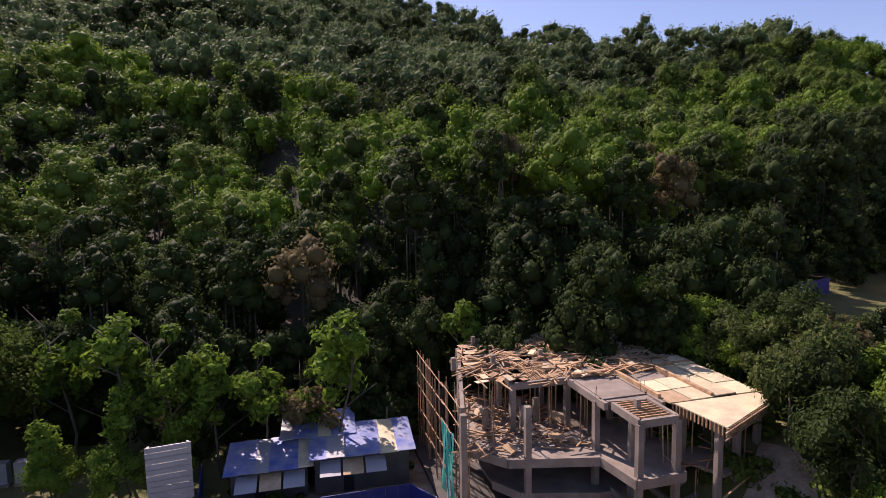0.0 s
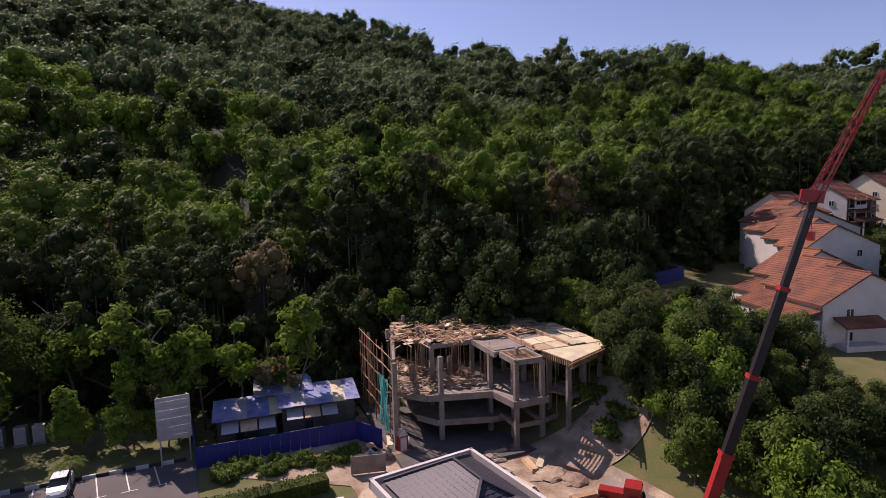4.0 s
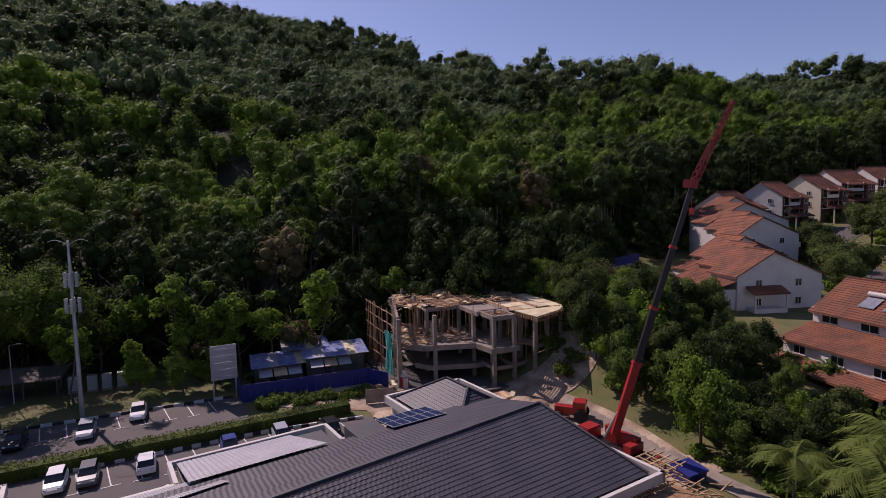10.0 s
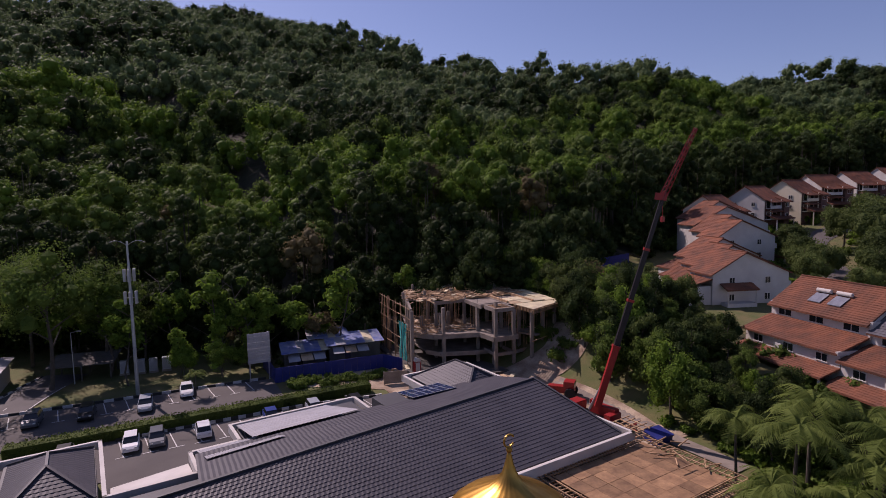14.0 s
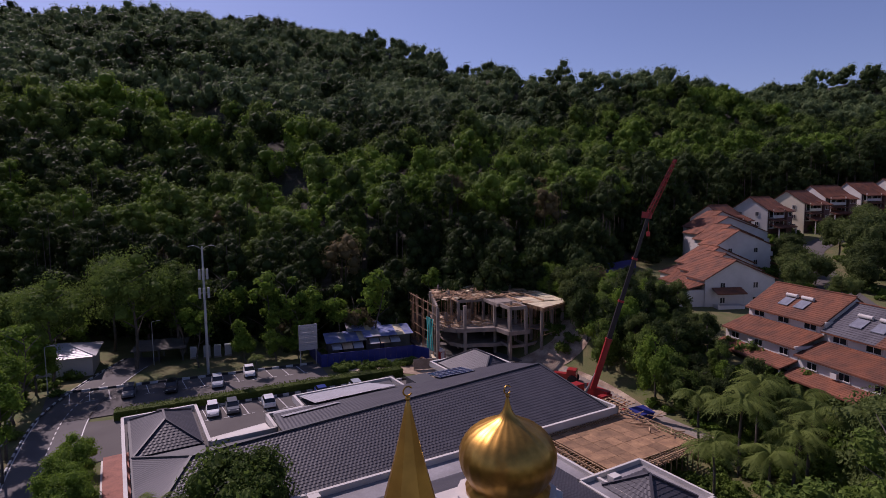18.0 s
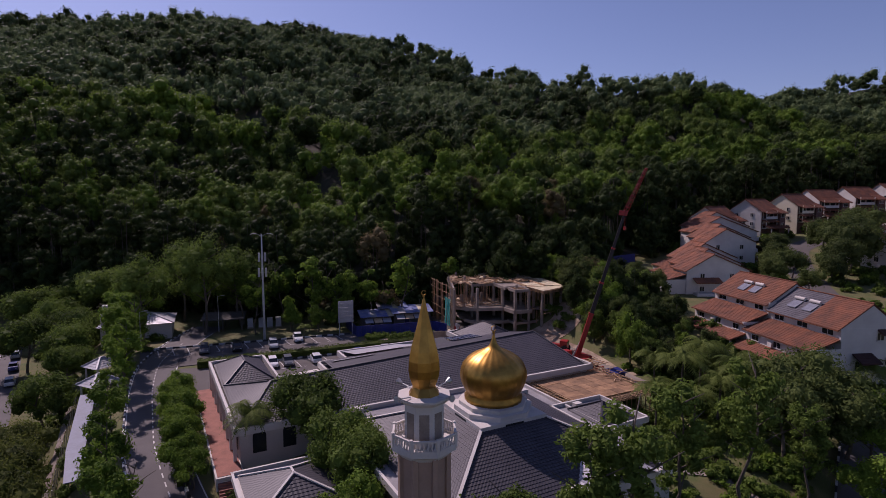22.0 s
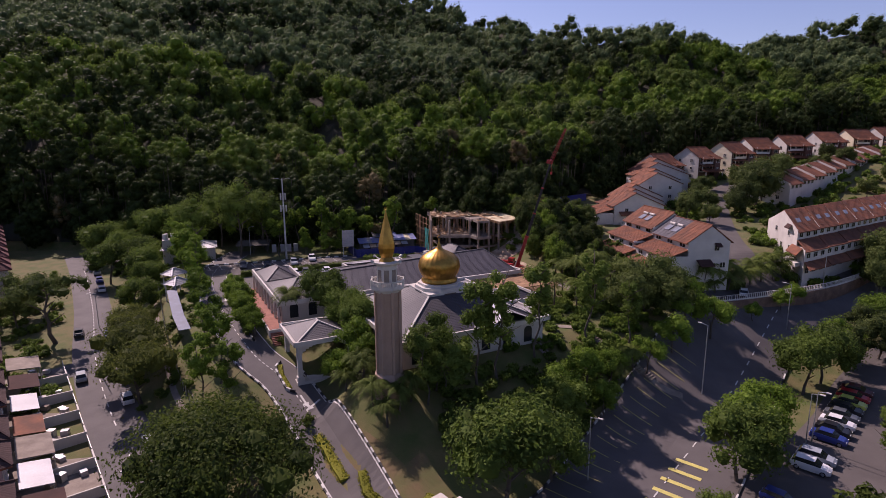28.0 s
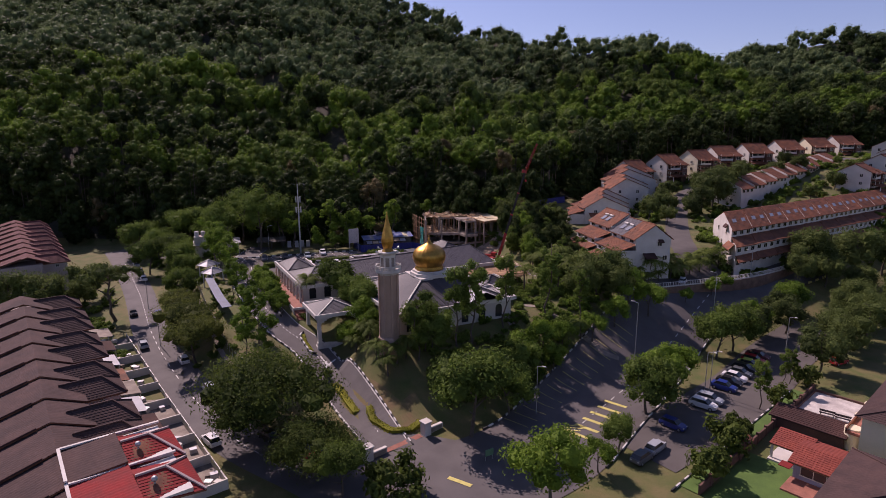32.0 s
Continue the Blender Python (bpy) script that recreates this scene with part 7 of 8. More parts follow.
K_COPSE = [tree_kind(110 + k, 8.0, 3.0, 4.2, 0.17, m, lobes=18, leaves=3000, base=0.3, trunk_r=0.16, lobe_r=0.36, low=-0.8) for k, m in enumerate((L_SHADED, L_DARK, L_FOREST, L_BRIGHT))]
K_GNARLED = [tree_kind(120, 12.0, 7.5, 3.2, 0.16, L_DARK, lobes=30, leaves=2600, base=0.35, trunk_r=0.38, limbs=11, lobe_r=0.17, low=-0.1)]
K_RAIN = [tree_kind(90, 10.0, 9.5, 4.8, 0.19, L_HEDGE, lobes=48, leaves=15000, base=0.25, trunk_r=0.4, limbs=9, lobe_r=0.27, low=-0.15)]
K_DRY = [tree_kind(95, 7.5, 3.4, 3.0, 0.24, L_DRY, lobes=13, leaves=1100, base=0.3, trunk_r=0.16, lobe_r=0.34)]
K_BUSH = [tree_kind(97 + k, 2.4, 1.6, 1.3, 0.20, L_HEDGE, lobes=9, leaves=520, base=0.1, trunk_r=0.05, limbs=3, lobe_r=0.42) for k in range(2)]
_rt = np.random.default_rng(33)
SIZE = 1.18      # all listed trees stand a little fuller


def plant(kinds, rows, label, group, sizes=(0.85, 1.2), name="tree"):
    for k, (x, y) in enumerate(rows):
        stand(kinds[k % len(kinds)], x, y, label, _rt.uniform(0, 360), _rt.uniform(*sizes), group=group, name=name)


def sized(kinds, rows, label, group, name="tree"):
    for k, (x, y, s) in enumerate(rows):
        stand(kinds[k % len(kinds)], x, y, label, _rt.uniform(0, 360), s * SIZE, group=group, name=name)


# slim young trees in a row behind the car park
sized(K_YOUNG, [(-33.0, 52, 1.6), (-28.0, 52, 1.52), (-23.4, 52, 1.28), (-19.2, 52, 1.35), (-11.7, 52, 1.58), (-15.5, 54.5, 1.0), (-30.5, 49.0, 1.0), (-26.0, 50.0, 0.95), (0.2, 64, 1.35), (-40.5, 56, 1.6), (-48.2, 50, 1.5), (-43.2, 44.6, 1.35), (-36.6, 47.0, 0.8)],
      "slim young tree with bright green leaves behind the car park", "young trees")
sized(K_DRY, [(-15.2, 54, 0.95), (-29, 57, 0.8), (29, 46, 1.0)], "brownish thinly leaved tree at the forest edge", "dry trees")
sized(K_LIGHT, [(-30, 46.5, 0.65), (-35.5, 46.8, 0.6), (-26.3, 47.8, 0.55), (25.5, 52.5, 0.62), (23.0, 56, 0.5), (16, 66, 0.8), (21, 65, 0.85), (26, 60, 0.8), (29, 54, 0.8), (12, 70, 0.7)], "leafy bright green tree by the building site", "site trees")
# big trees to the west
sized(K_BIG, [(-54.0, 44.5, 0.85), (-64, 58, 0.8), (-63.5, 36.5, 0.72), (-49.0, 53.0, 0.75)], "tall airy green tree at the end of the car park", "west trees")
sized(K_LIGHT, [(-70, 49, 1.3), (-58.5, 60, 1.4), (-64, 33, 0.95)], "tall full crowned bright green tree by the drive", "west trees")
sized(K_BROAD, [(-52, 60, 1.3), (-76, 58, 1.4), (-84, 62, 1.4), (-92, 70, 1.4), (-72, 28, 1.1), (-78, 40, 1.1), (-68, 20, 0.9), (-64.5, 8, 0.95), (-86, 36, 1.2), (-50, 62, 1.2), (-56, 66, 1.3), (-66, 68, 1.4), (-46, 58, 1.0), (-90, 52, 1.2), (-100, 58, 1.3), (-98, 70, 1.2), (-84, 48, 1.0)], "broad dark green roadside tree", "west trees")
sized(K_SPREAD, [(-60.0, -4.5, 0.8), (-56.0, -12, 0.9), (-51.5, -21, 1.05), (-46.5, -29.5, 1.0)], "spreading olive green tree with a flat crown on the bank", "bank trees")
sized(K_ROUND, [(-93, -2, 1.2), (-99, 8, 1.0), (-92, 12, 1.1), (-104, 2, 1.2), (-88, 4, 0.9)], "rounded dense tree on the bank by the road", "bank trees")
sized(K_FEATHER, [(-45.5, -8, 0.75), (-41, -17, 0.85), (-37, -25, 0.95), (-33.5, -31, 0.95), (-34.5, -36, 0.9), (-30, -36.5, 0.85), (-50, 4, 1.0), (-57, 16, 1.1), (-62, 27, 1.0), (-53.5, 10, 1.05), (-59.5, 21, 1.1)], "slender tall tree on the grass bank", "bank trees")
sized(K_RAIN, [(-25.0, -56.0, 1.05), (-29, -47.5, 0.72), (-16.5, -66.0, 0.62)], "wide spreading rain tree with a flat dark crown", "rain trees")
sized(K_BROAD, [(-12.0, -70.5, 0.8)], "grey-green broad tree beside the gate", "gate trees")
sized(K_GNARLED, [(-76.0, -3.0, 1.0)], "old roadside tree with bare spreading limbs and thin leaves", "roadside trees")
# planter along the walkway
plant(K_LIGHT, [to_xy(-4.6 - 0.9 * (k % 2), 25.5 - 2.2 * k) for k in range(13)], "small leafy tree in the walkway planter", "planter trees", (0.55, 0.75))
# around the mosque front
sized(K_BROAD, [(-21, -10.5, 1.0), (-16.5, -17.5, 0.85), (-13.5, -21.5, 0.8), (-24.5, -9.5, 0.6)], "dark leafy tree in the court before the mosque", "court trees")
sized(K_LIGHT, [(-13.8, -26.5, 0.8), (-15.8, -30.5, 0.75), (-11.5, -30.5, 0.6)], "bright green tree between porch and minaret", "court trees")
sized(K_BROAD, [(-2.0, -35.5, 0.85), (0.5, -38.5, 0.9), (6.0, -56.5, 1.5), (13.0, -49.5, 0.95), (10.0, -45.5, 0.9), (16, -41, 0.85)], "dense dark tree on the front lawn", "front trees")
sized(K_TALL, [(-2.2, -40.5, 0.85), (5.0, -36.5, 1.25), (8.2, -35.0, 1.3), (14.8, -29.2, 1.2), (24.7, -23.8, 1.2), (-1.0, -38.0, 0.9), (32, -22.5, 0.9)], "tall slender tree before the prayer hall", "front trees")
sized(K_ROUND, [(34.5, -15.5, 1.05), (39.5, -10.5, 1.2), (43, -14, 1.1), (45, -5, 1.0)], "large dark round-crowned tree east of the hall", "east trees")
sized(K_LIGHT, [(45, -15, 1.0), (49.5, -16.5, 0.95), (40, -22, 0.8), (21.5, -33, 0.8), (17, -38, 0.8), (26, -31, 0.7), (23.5, -37, 0.65), (33.5, -27.5, 0.75), (53, -11, 0.5), (61.5, -9.5, 0.45), (70, -4.5, 0.5), (75, -1.5, 0.55)], "feathery bright green tree on the slope", "slope trees")
# woods between the crane and the houses
_wood = []
for k in range(900):
    x, y = _rt.uniform(24.5, 45), _rt.uniform(3, 54)
    east = 40.5 + 0.04 * y if y < 40 else 46.0
    west = 32.5 if y < 12 else 29.0 if y < 28 else 25.0
    if west < x < east and all((x - a) ** 2 + (y - b) ** 2 > 6.5 for a, b in _wood):
        _wood.append((x, y))
for k, (x, y) in enumerate(_wood):
    low = 0.62 if x > 35.5 and y < 30 else 0.8 if x > 33 or y < 9 else 1.0
    stand(K_COPSE[(0, 1, 0, 2, 1, 3)[k % 6]], x, y, "dense dark green tree in the copse by the crane", _rt.uniform(0, 360), _rt.uniform(0.75, 1.15) * low, group="copse trees", stretch=_rt.uniform(0.95, 1.25))
# lower road islands and car park
sized(K_LIGHT + K_BROAD, [(14.5, -73.5, 1.25), (22.9, -66.5, 0.62), (27.5, -61.5, 0.6), (36.0, -50.5, 1.1), (40.5, -46.0, 1.1), (45.5, -39.5, 1.0), (59.6, -28.0, 1.1), (65.0, -24.5, 1.1), (74.0, -17.0, 0.9), (87.7, -8.0, 1.1)], "bright feathery tree on the road island", "island trees")
sized(K_ROUND, [(107, 13, 1.45), (123, 17, 1.5), (134, 20, 1.4), (146, 26, 1.3), (115, 4, 1.0), (128, 6, 1.2), (140, 10, 1.3), (73, -19, 0.9), (82, -16, 0.95), (88, -24, 0.9), (103, -14, 1.0), (118, -6, 1.1), (110, -20, 1.0), (128, -12, 1.2), (84, -9.5, 0.8), (90, -5, 0.6), (99, 6, 1.0), (108, 8, 1.0), (112, 14, 1.0), (75, -37, 1.05), (97, -14, 1.0), (95, -24, 1.1), (104, -8, 1.1), (86, -30, 1.0)], "round dark green tree by the car park", "car park trees")
sized(K_TALL, [(55.8, -49.6, 0.7), (64.0, -43.0, 0.55), (67.0, -40.5, 0.55)], "dark narrow tree on the grass strip", "car park trees")
sized(K_BUSH, [(43.6, -61.8, 1.8), (37.3, -69.2, 1.8), (60.5, -48.0, 1.3), (69.5, -41.5, 1.4), (-5, -70.5, 2.0), (-3.5, -72, 1.4), (46, -60, 1.0), (47.5, -57.5, 1.2), (-19, -38, 0.6)], "leafy shrub by the road", "shrubs", "shrub")
# along the upper streets
sized(K_ROUND, [(97, 58, 1.15), (104, 64, 1.5), (110, 70, 1.45), (115, 75, 1.5), (108, 80, 1.1), (92, 54, 0.85), (121, 79, 1.1), (86, 60, 0.8), (88, 70, 0.8), (94, 80, 0.8), (132, 84, 0.8), (144, 92, 0.9), (158, 98, 0.9), (120, 96, 0.7), (142, 66, 0.7), (158, 76, 0.8), (170, 84, 0.9), (79, 44, 0.7), (76, 52, 0.8), (81, 60, 0.8), (100, 88, 0.6), (137, 104, 0.8), (160, 112, 0.8)], "dense street tree among the terraced houses", "street trees")


# palms
def palm_kind(seed, height, fronds, length, trunk_r=0.16):
    rng = np.random.default_rng(seed)
    bm = bmesh.new()
    tube(bm, (0, 0, -0.3), (0.15, 0.1, height * 0.5), trunk_r, trunk_r * 0.85, 8)
    tube(bm, (0.15, 0.1, height * 0.5), (0.1, 0.3, height), trunk_r * 0.85, trunk_r * 0.7, 8)
    tm = bpy.data.meshes.new("trunk")
    bm.to_mesh(tm)
    bm.free()
    tm.materials.append(M_BARK)
    bm = bmesh.new()
    top = Vector((0.1, 0.3, height))
    for k in range(fronds):
        a = k * 2.399 + rng.uniform(-0.2, 0.2)
        up = rng.uniform(0.0, 1.25)
        d = Vector((math.cos(a), math.sin(a), 0))
        side = Vector((-d.y, d.x, 0))
        n = 15
        pts = [top + d * (length * t * math.cos(up * (1 - t) * 0.8)) + Vector((0, 0, length * (up * t - (0.6 + 0.55 * up) * t * t))) for t in (i / n for i in range(n + 1))]
        for i in range(n):
            t = (i + 0.5) / n
            c, e = pts[i], pts[i + 1]
            bm.faces.new([bm.verts.new(v) for v in (c - side * 0.03, e - side * 0.02, e + side * 0.02, c + side * 0.03)])
            w = length * 0.26 * math.sin(min(1, t * 0.95 + 0.16) * math.pi) ** 0.7 + 0.08
            for s in (-1, 1):
                for j in (0.0, 0.5):
                    q = c.lerp(e, j)
                    tip = q + side * s * w * rng.uniform(0.85, 1.1) + d * w * 0.55 - Vector((0, 0, w * rng.uniform(0.35, 0.8)))
                    bm.faces.new([bm.verts.new(v) for v in (q, q + (e - c) * 0.42, tip)])
    cm = bpy.data.meshes.new("crown")
    bm.to_mesh(cm)
    bm.free()
    cm.materials.append(L_PALM)
    return tm, cm, height


K_PALM = [palm_kind(1, 6.0, 24, 3.5), palm_kind(2, 7.2, 22, 3.7)]
K_SMALLPALM = [palm_kind(3, 2.2, 24, 2.2, 0.14), palm_kind(4, 3.0, 22, 2.4, 0.14)]
sized(K_PALM, [(22.9, -7.0, 0.8), (28.4, -2.5, 0.95), (31.0, -7.0, 0.9), (33.0, 1.5, 1.0), (36.8, -0.5, 1.0), (27.0, 3.0, 0.8), (26.5, -9.5, 0.8), (34.5, -4.5, 0.9), (-27, -12.5, 0.85), (-31.5, 38, 0.4)], "arching green coconut palm", "coconut palms", "palm_tree")
sized(K_SMALLPALM, [(-11.5, -36, 1.1), (-9.5, -41, 1.05), (-6, -42, 1.1), (-4.5, -40.5, 1.0), (-12, -33.5, 1.1), (-7.5, -44, 0.9), (28, -30, 1.2), (31, -28, 1.1), (-14, -35.5, 0.9)], "low arching ornamental palm on the lawn", "ornamental palms", "palm_tree")
for k in range(22):
    a = to_xy(69.0 + 1.9 * k, -24.2 + 1.6 * (k % 2))
    stand(K_SMALLPALM[k % 2], a[0], a[1], "small palm along the terrace edge", _rt.uniform(0, 360), _rt.uniform(1.0, 1.7), group="terrace palms", name="palm_tree")


def hedge(name, line, w, h, mat, label, level=None, leaves_per_m=70, leaf=0.14):
    """A clipped strip of leaves along a line, over a dark inside."""
    rng = np.random.default_rng(len(line) * 7 + int(abs(line[0][0]) * 10))
    pts = [np.array(p) for p in line]
    V, F, core = [], [], bmesh.new()
    n0 = 0
    for a, b in zip(pts[:-1], pts[1:]):
        L = np.linalg.norm(b - a)
        n = int(L * leaves_per_m * (w + h) / 2)
        d = (b - a) / L
        nrm = np.array([-d[1], d[0]])
        for k in range(n):
            t = rng.random()
            ang = rng.uniform(-0.3, math.pi + 0.3)
            o = math.cos(ang) * w / 2 * rng.uniform(0.8, 1.15)
            zz = max(0.05, math.sin(ang)) ** 0.5 * h * rng.uniform(0.75, 1.15)
            c = a + d * L * t + nrm * o
            base = float(ground_z(c[0], c[1])) if level is None else level
            p = np.array([c[0], c[1], base + zz])
            e1, e2 = rng.normal(size=3), rng.normal(size=3)
            e1 *= leaf / np.linalg.norm(e1)
            e2 *= leaf * 0.6 / np.linalg.norm(e2)
            V += [p - e1, p - e2, p + e1, p + e2]
            F.append([n0, n0 + 1, n0 + 2, n0 + 3])
            n0 += 4
        m = max(1, int(L / 1.5))
        for k in range(m):
            c0, c1 = a + d * L * k / m, a + d * L * (k + 1) / m
            z0, z1 = (float(ground_z(*c0)), float(ground_z(*c1))) if level is None else (level, level)
            beam(core, (c0[0], c0[1], z0 + h * 0.38), (c1[0], c1[1], z1 + h * 0.38), w * 0.75, h * 0.85)
    ob = tagged(new(name), label, "hedge", "hedges")
    part("inside", core, mat, ob)
    tagged(part("leaves", mesh_arrays("leaves", np.array(V), F, mat), None, ob), kind="stuff")
    return ob


hedge("hedge", [to_xy(p, 39.9 - 0.09 * (p - 9)) for p in (-1, 6, 13, 20, 27, 34, 41)], 2.2, 1.6, L_HEDGE, "thick green hedge between the car parks", PLATE)
hedge("hedge", [to_xy(-5.2, 25), to_xy(-5.4, 12), to_xy(-5.6, 0)], 1.3, 0.9, L_HEDGE, "leafy planting in the walkway planter")
hedge("flower_border", [(-17.5, -40.5), (-15.8, -43), (-14.0, -46.5), (-12.6, -49.0)], 1.4, 0.6, L_YELLOW, "yellow-green border planting along the lawn")
hedge("flower_border", [(-10.5, -48.5), (-9.5, -52), (-6.5, -55), (-3.5, -55), (-1.8, -53)], 1.3, 0.6, L_YELLOW, "curved yellow-green border planting on the lawn")
hedge("hedge", [(47, -2), (53, -0.5), (60, 1), (66, 2.5)], 1.6, 1.8, L_HEDGE, "garden hedge above the retaining wall")
hedge("hedge", [to_xy(-2.5, -10.5), to_xy(-2.8, -13), to_xy(-2.3, -16.3)], 0.8, 0.5, L_YELLOW, "low flower bed beside the porch")
lawn = draped("lawn", curve_line([(-15.5, -42.5), (-10.5, -48), (-5.5, -52.5), (-1, -50)]), 6.5, material("dry_lawn", (0.17, 0.115, 0.055), 0.95, spread=0.3, size=2.5, fine=9, bump=0.5, second=(0.12, 0.12, 0.04)), 0.08, label="dry brown lawn in front of the minaret", category="lawn", kind="structure")
M_LAWN = material("green_lawn", (0.085, 0.16, 0.03), 0.95, spread=0.25, size=2.5, fine=9, bump=0.5, second=(0.06, 0.12, 0.022))
draped("lawn", [tuple((GARDEN @ Vector((x, -5.4, 0)))[:2]) for x in (-31, -26, -21, -15.6)], 10.8, M_LAWN, 0.10, label="mown green garden lawn", category="lawn", kind="structure")
draped("verge", [tuple((GARDEN @ Vector((x, 1.9, 0)))[:2]) for x in (-31, -20, -8, 4, 12)], 2.4, M_LAWN, 0.12, label="grass verge between car park and garden wall", category="lawn", kind="structure")
kerb([tuple((GARDEN @ Vector((x, 3.2, 0)))[:2]) for x in (-33, -20, -8, 4, 12)], "pale kerb of the lower car park", 1.2)

# shrubs that cover the slopes and verges
_shrub_t = [crown_arrays(_rt, 9, 260, 0.15, (1, 1, 0.7), 0.42, low=-0.1) for _ in range(4)]


def shrubbery(name, rows, n, mat, label, r=(0.6, 1.5), clear=3.6):
    """Low shrubs scattered in mosque-frame rectangles (p0, p1, q0, q1), kept off the drive."""
    out = []
    for p0, p1, q0, q1 in rows:
        for _ in range(n):
            x, y = to_xy(_rt.uniform(p0, p1), _rt.uniform(q0, q1))
            if min((x - a) ** 2 + (y - b) ** 2 for a, b in drive_line) < clear ** 2 or min((x - a) ** 2 + (y - b) ** 2 for a, b in _lower) < 10.5 ** 2:
                continue
            rr = _rt.uniform(*r)
            out.append((x, y, float(ground_z(x, y)) + rr * 0.25, rr, _rt.uniform(0.8, 1.2), _rt.uniform(0, 6.28), _rt.integers(0, 4)))
    return scatter(name, _shrub_t, out, mat, label, "shrubs")


shrubbery("slope_shrubs", [(13, 40, -44, -31), (38, 66, -40, -20), (44, 70, -22, -8)], 150, L_FOREST, "dense green shrubs over the slope below the hall")
shrubbery("bright_shrubs", [(26, 62, -44, -26), (64, 72, -22, 6)], 70, L_BRIGHT, "bright green ferns and shrubs on the slope")
shrubbery("copse_undergrowth", [(66.5, 86, -20, 44)], 190, L_FOREST, "green undergrowth of the copse by the crane", (1.0, 2.2))
shrubbery("verge_shrubs", [(-24, -12, -10, 45), (34, 60, 50, 62)], 55, L_FOREST, "rough green growth on the western bank", (0.5, 1.3))
shrubbery("hoarding_shrubs", [(32, 36, 43.5, 46.5), (36, 41, 42.2, 45.5), (41, 47, 40.8, 44.2)], 20, L_FOREST, "green shrubs growing along the foot of the blue hoarding", (0.5, 1.1))
shrubbery("court_shrubs", [(8.5, 11, -27, -2), (-1, 8, -4.5, -1)], 26, L_HEDGE, "clipped green shrubs along the hall wall", (0.5, 1.0))

# gardens and verges among the upper terraces
_upper = curve_line([(66, -6), (70, 8), (76, 28), (86, 52), (98, 76), (112, 92), (150, 106), (200, 122)])
_gard, _gardb = [], []
for k in range(1500):
    x, y = _rt.uniform(70, 215), _rt.uniform(-4, 145)
    if y > hill_edge(x) + 4 or y < 0.42 * (x - 82) + 2 or min((x - a) ** 2 + (y - b) ** 2 for a, b in _upper) < 28:
        continue
    rr = _rt.uniform(0.7, 2.5)
    (_gard if k % 3 else _gardb).append((x, y, float(ground_z(x, y)) + rr * 0.25, rr, _rt.uniform(0.8, 1.3), _rt.uniform(0, 6.28), _rt.integers(0, 4)))
scatter("garden_shrubs", _shrub_t, _gard, L_FOREST, "dark green garden shrubs among the terraces", "shrubs")
scatter("light_garden_shrubs", _shrub_t, _gardb, L_BRIGHT, "fresh green garden shrubs among the terraces", "shrubs")
_verge = []
for k in range(420):
    x, y = _rt.uniform(-125, -60), _rt.uniform(-30, 75)
    if min((x - a) ** 2 + (y - b) ** 2 for a, b in left_road_line) < 36 or x > -60 - 0.3 * y + 10 or x < -100 - 0.0 * y + 0.2 * (y - 75):
        continue
    rr = _rt.uniform(0.7, 1.9)
    _verge.append((x, y, float(ground_z(x, y)) + rr * 0.2, rr, _rt.uniform(0.7, 1.2), _rt.uniform(0, 6.28), _rt.integers(0, 4)))
scatter("roadside_shrubs", _shrub_t, _verge, L_FOREST, "rough green shrubs beside the residential road", "shrubs")

# ==== crane and building site ====
crane = thing("truck_crane", "red mobile truck crane with a long raised telescopic boom", "crane", pose(19.9, 18.5, PLATE + 0.1, 0, 0, 118))
part("chassis", boxes((-5.5, 5.5, -1.25, 1.25, 0.75, 1.35)), M_RED, crane)
part("deck", boxes((-5.4, 3.0, -1.2, 1.2, 1.35, 1.55)), M_DARKSTEEL, crane)
_bm = boxes((3.4, 5.6, -1.2, 1.2, 1.35, 2.7))
bmesh.ops.bevel(_bm, geom=_bm.edges[:], offset=0.12, segments=2, affect="EDGES")
_cab = part("cab", _bm, M_RED, crane)
part("windscreen", boxes((5.58, 5.64, -1.0, 1.0, 1.95, 2.55)), M_WINDOW, _cab)
_bm = boxes((-3.2, 1.6, -1.2, -0.2, 1.6, 3.0), (-3.6, -2.4, -1.2, 1.2, 1.6, 2.6))
part("turntable", _bm, M_RED, crane)
part("operator_cab", boxes((0.4, 2.0, -1.25, -0.35, 1.6, 3.3)), M_RED, crane)
for x in (-4.6, -3.2, 2.4, 4.2):
    for y in (-1.15, 1.15):
        _bm = bmesh.new()
        tube(_bm, (x, y - 0.18, 0.5), (x, y + 0.18, 0.5), 0.5, n=16)
        _w = part("wheel", _bm, M_RUBBER, crane)
        _bm = bmesh.new()
        tube(_bm, (x, y - 0.19, 0.5), (x, y + 0.19, 0.5), 0.24, n=10)
        part("rim", _bm, M_RED, _w)
for x in (-5.0, 1.6):
    for s in (-1, 1):
        _bm = boxes((x - 0.15, x + 0.15, min(s * 1.2, s * 2.9), max(s * 1.2, s * 2.9), 0.8, 1.05), (x - 0.1, x + 0.1, s * 2.8 - 0.1, s * 2.8 + 0.1, 0, 1.0), (x - 0.35, x + 0.35, s * 2.8 - 0.35, s * 2.8 + 0.35, 0, 0.1))
        part("outrigger", _bm, M_RED, crane)
_inv = crane.matrix_world.inverted()
_foot, _head, _tip = (_inv @ Vector(v) for v in ((19.85, 18.45, 1.2), (26.84, 16.96, 25.96), (29.49, 15.14, 33.3)))
for k, (t0, t1, w, mt) in enumerate(((0.0, 0.30, 0.62, M_RED), (0.28, 0.52, 0.52, M_DARKSTEEL), (0.50, 0.76, 0.44, M_DARKSTEEL), (0.74, 1.0, 0.36, M_DARKSTEEL))):
    _bm = bmesh.new()
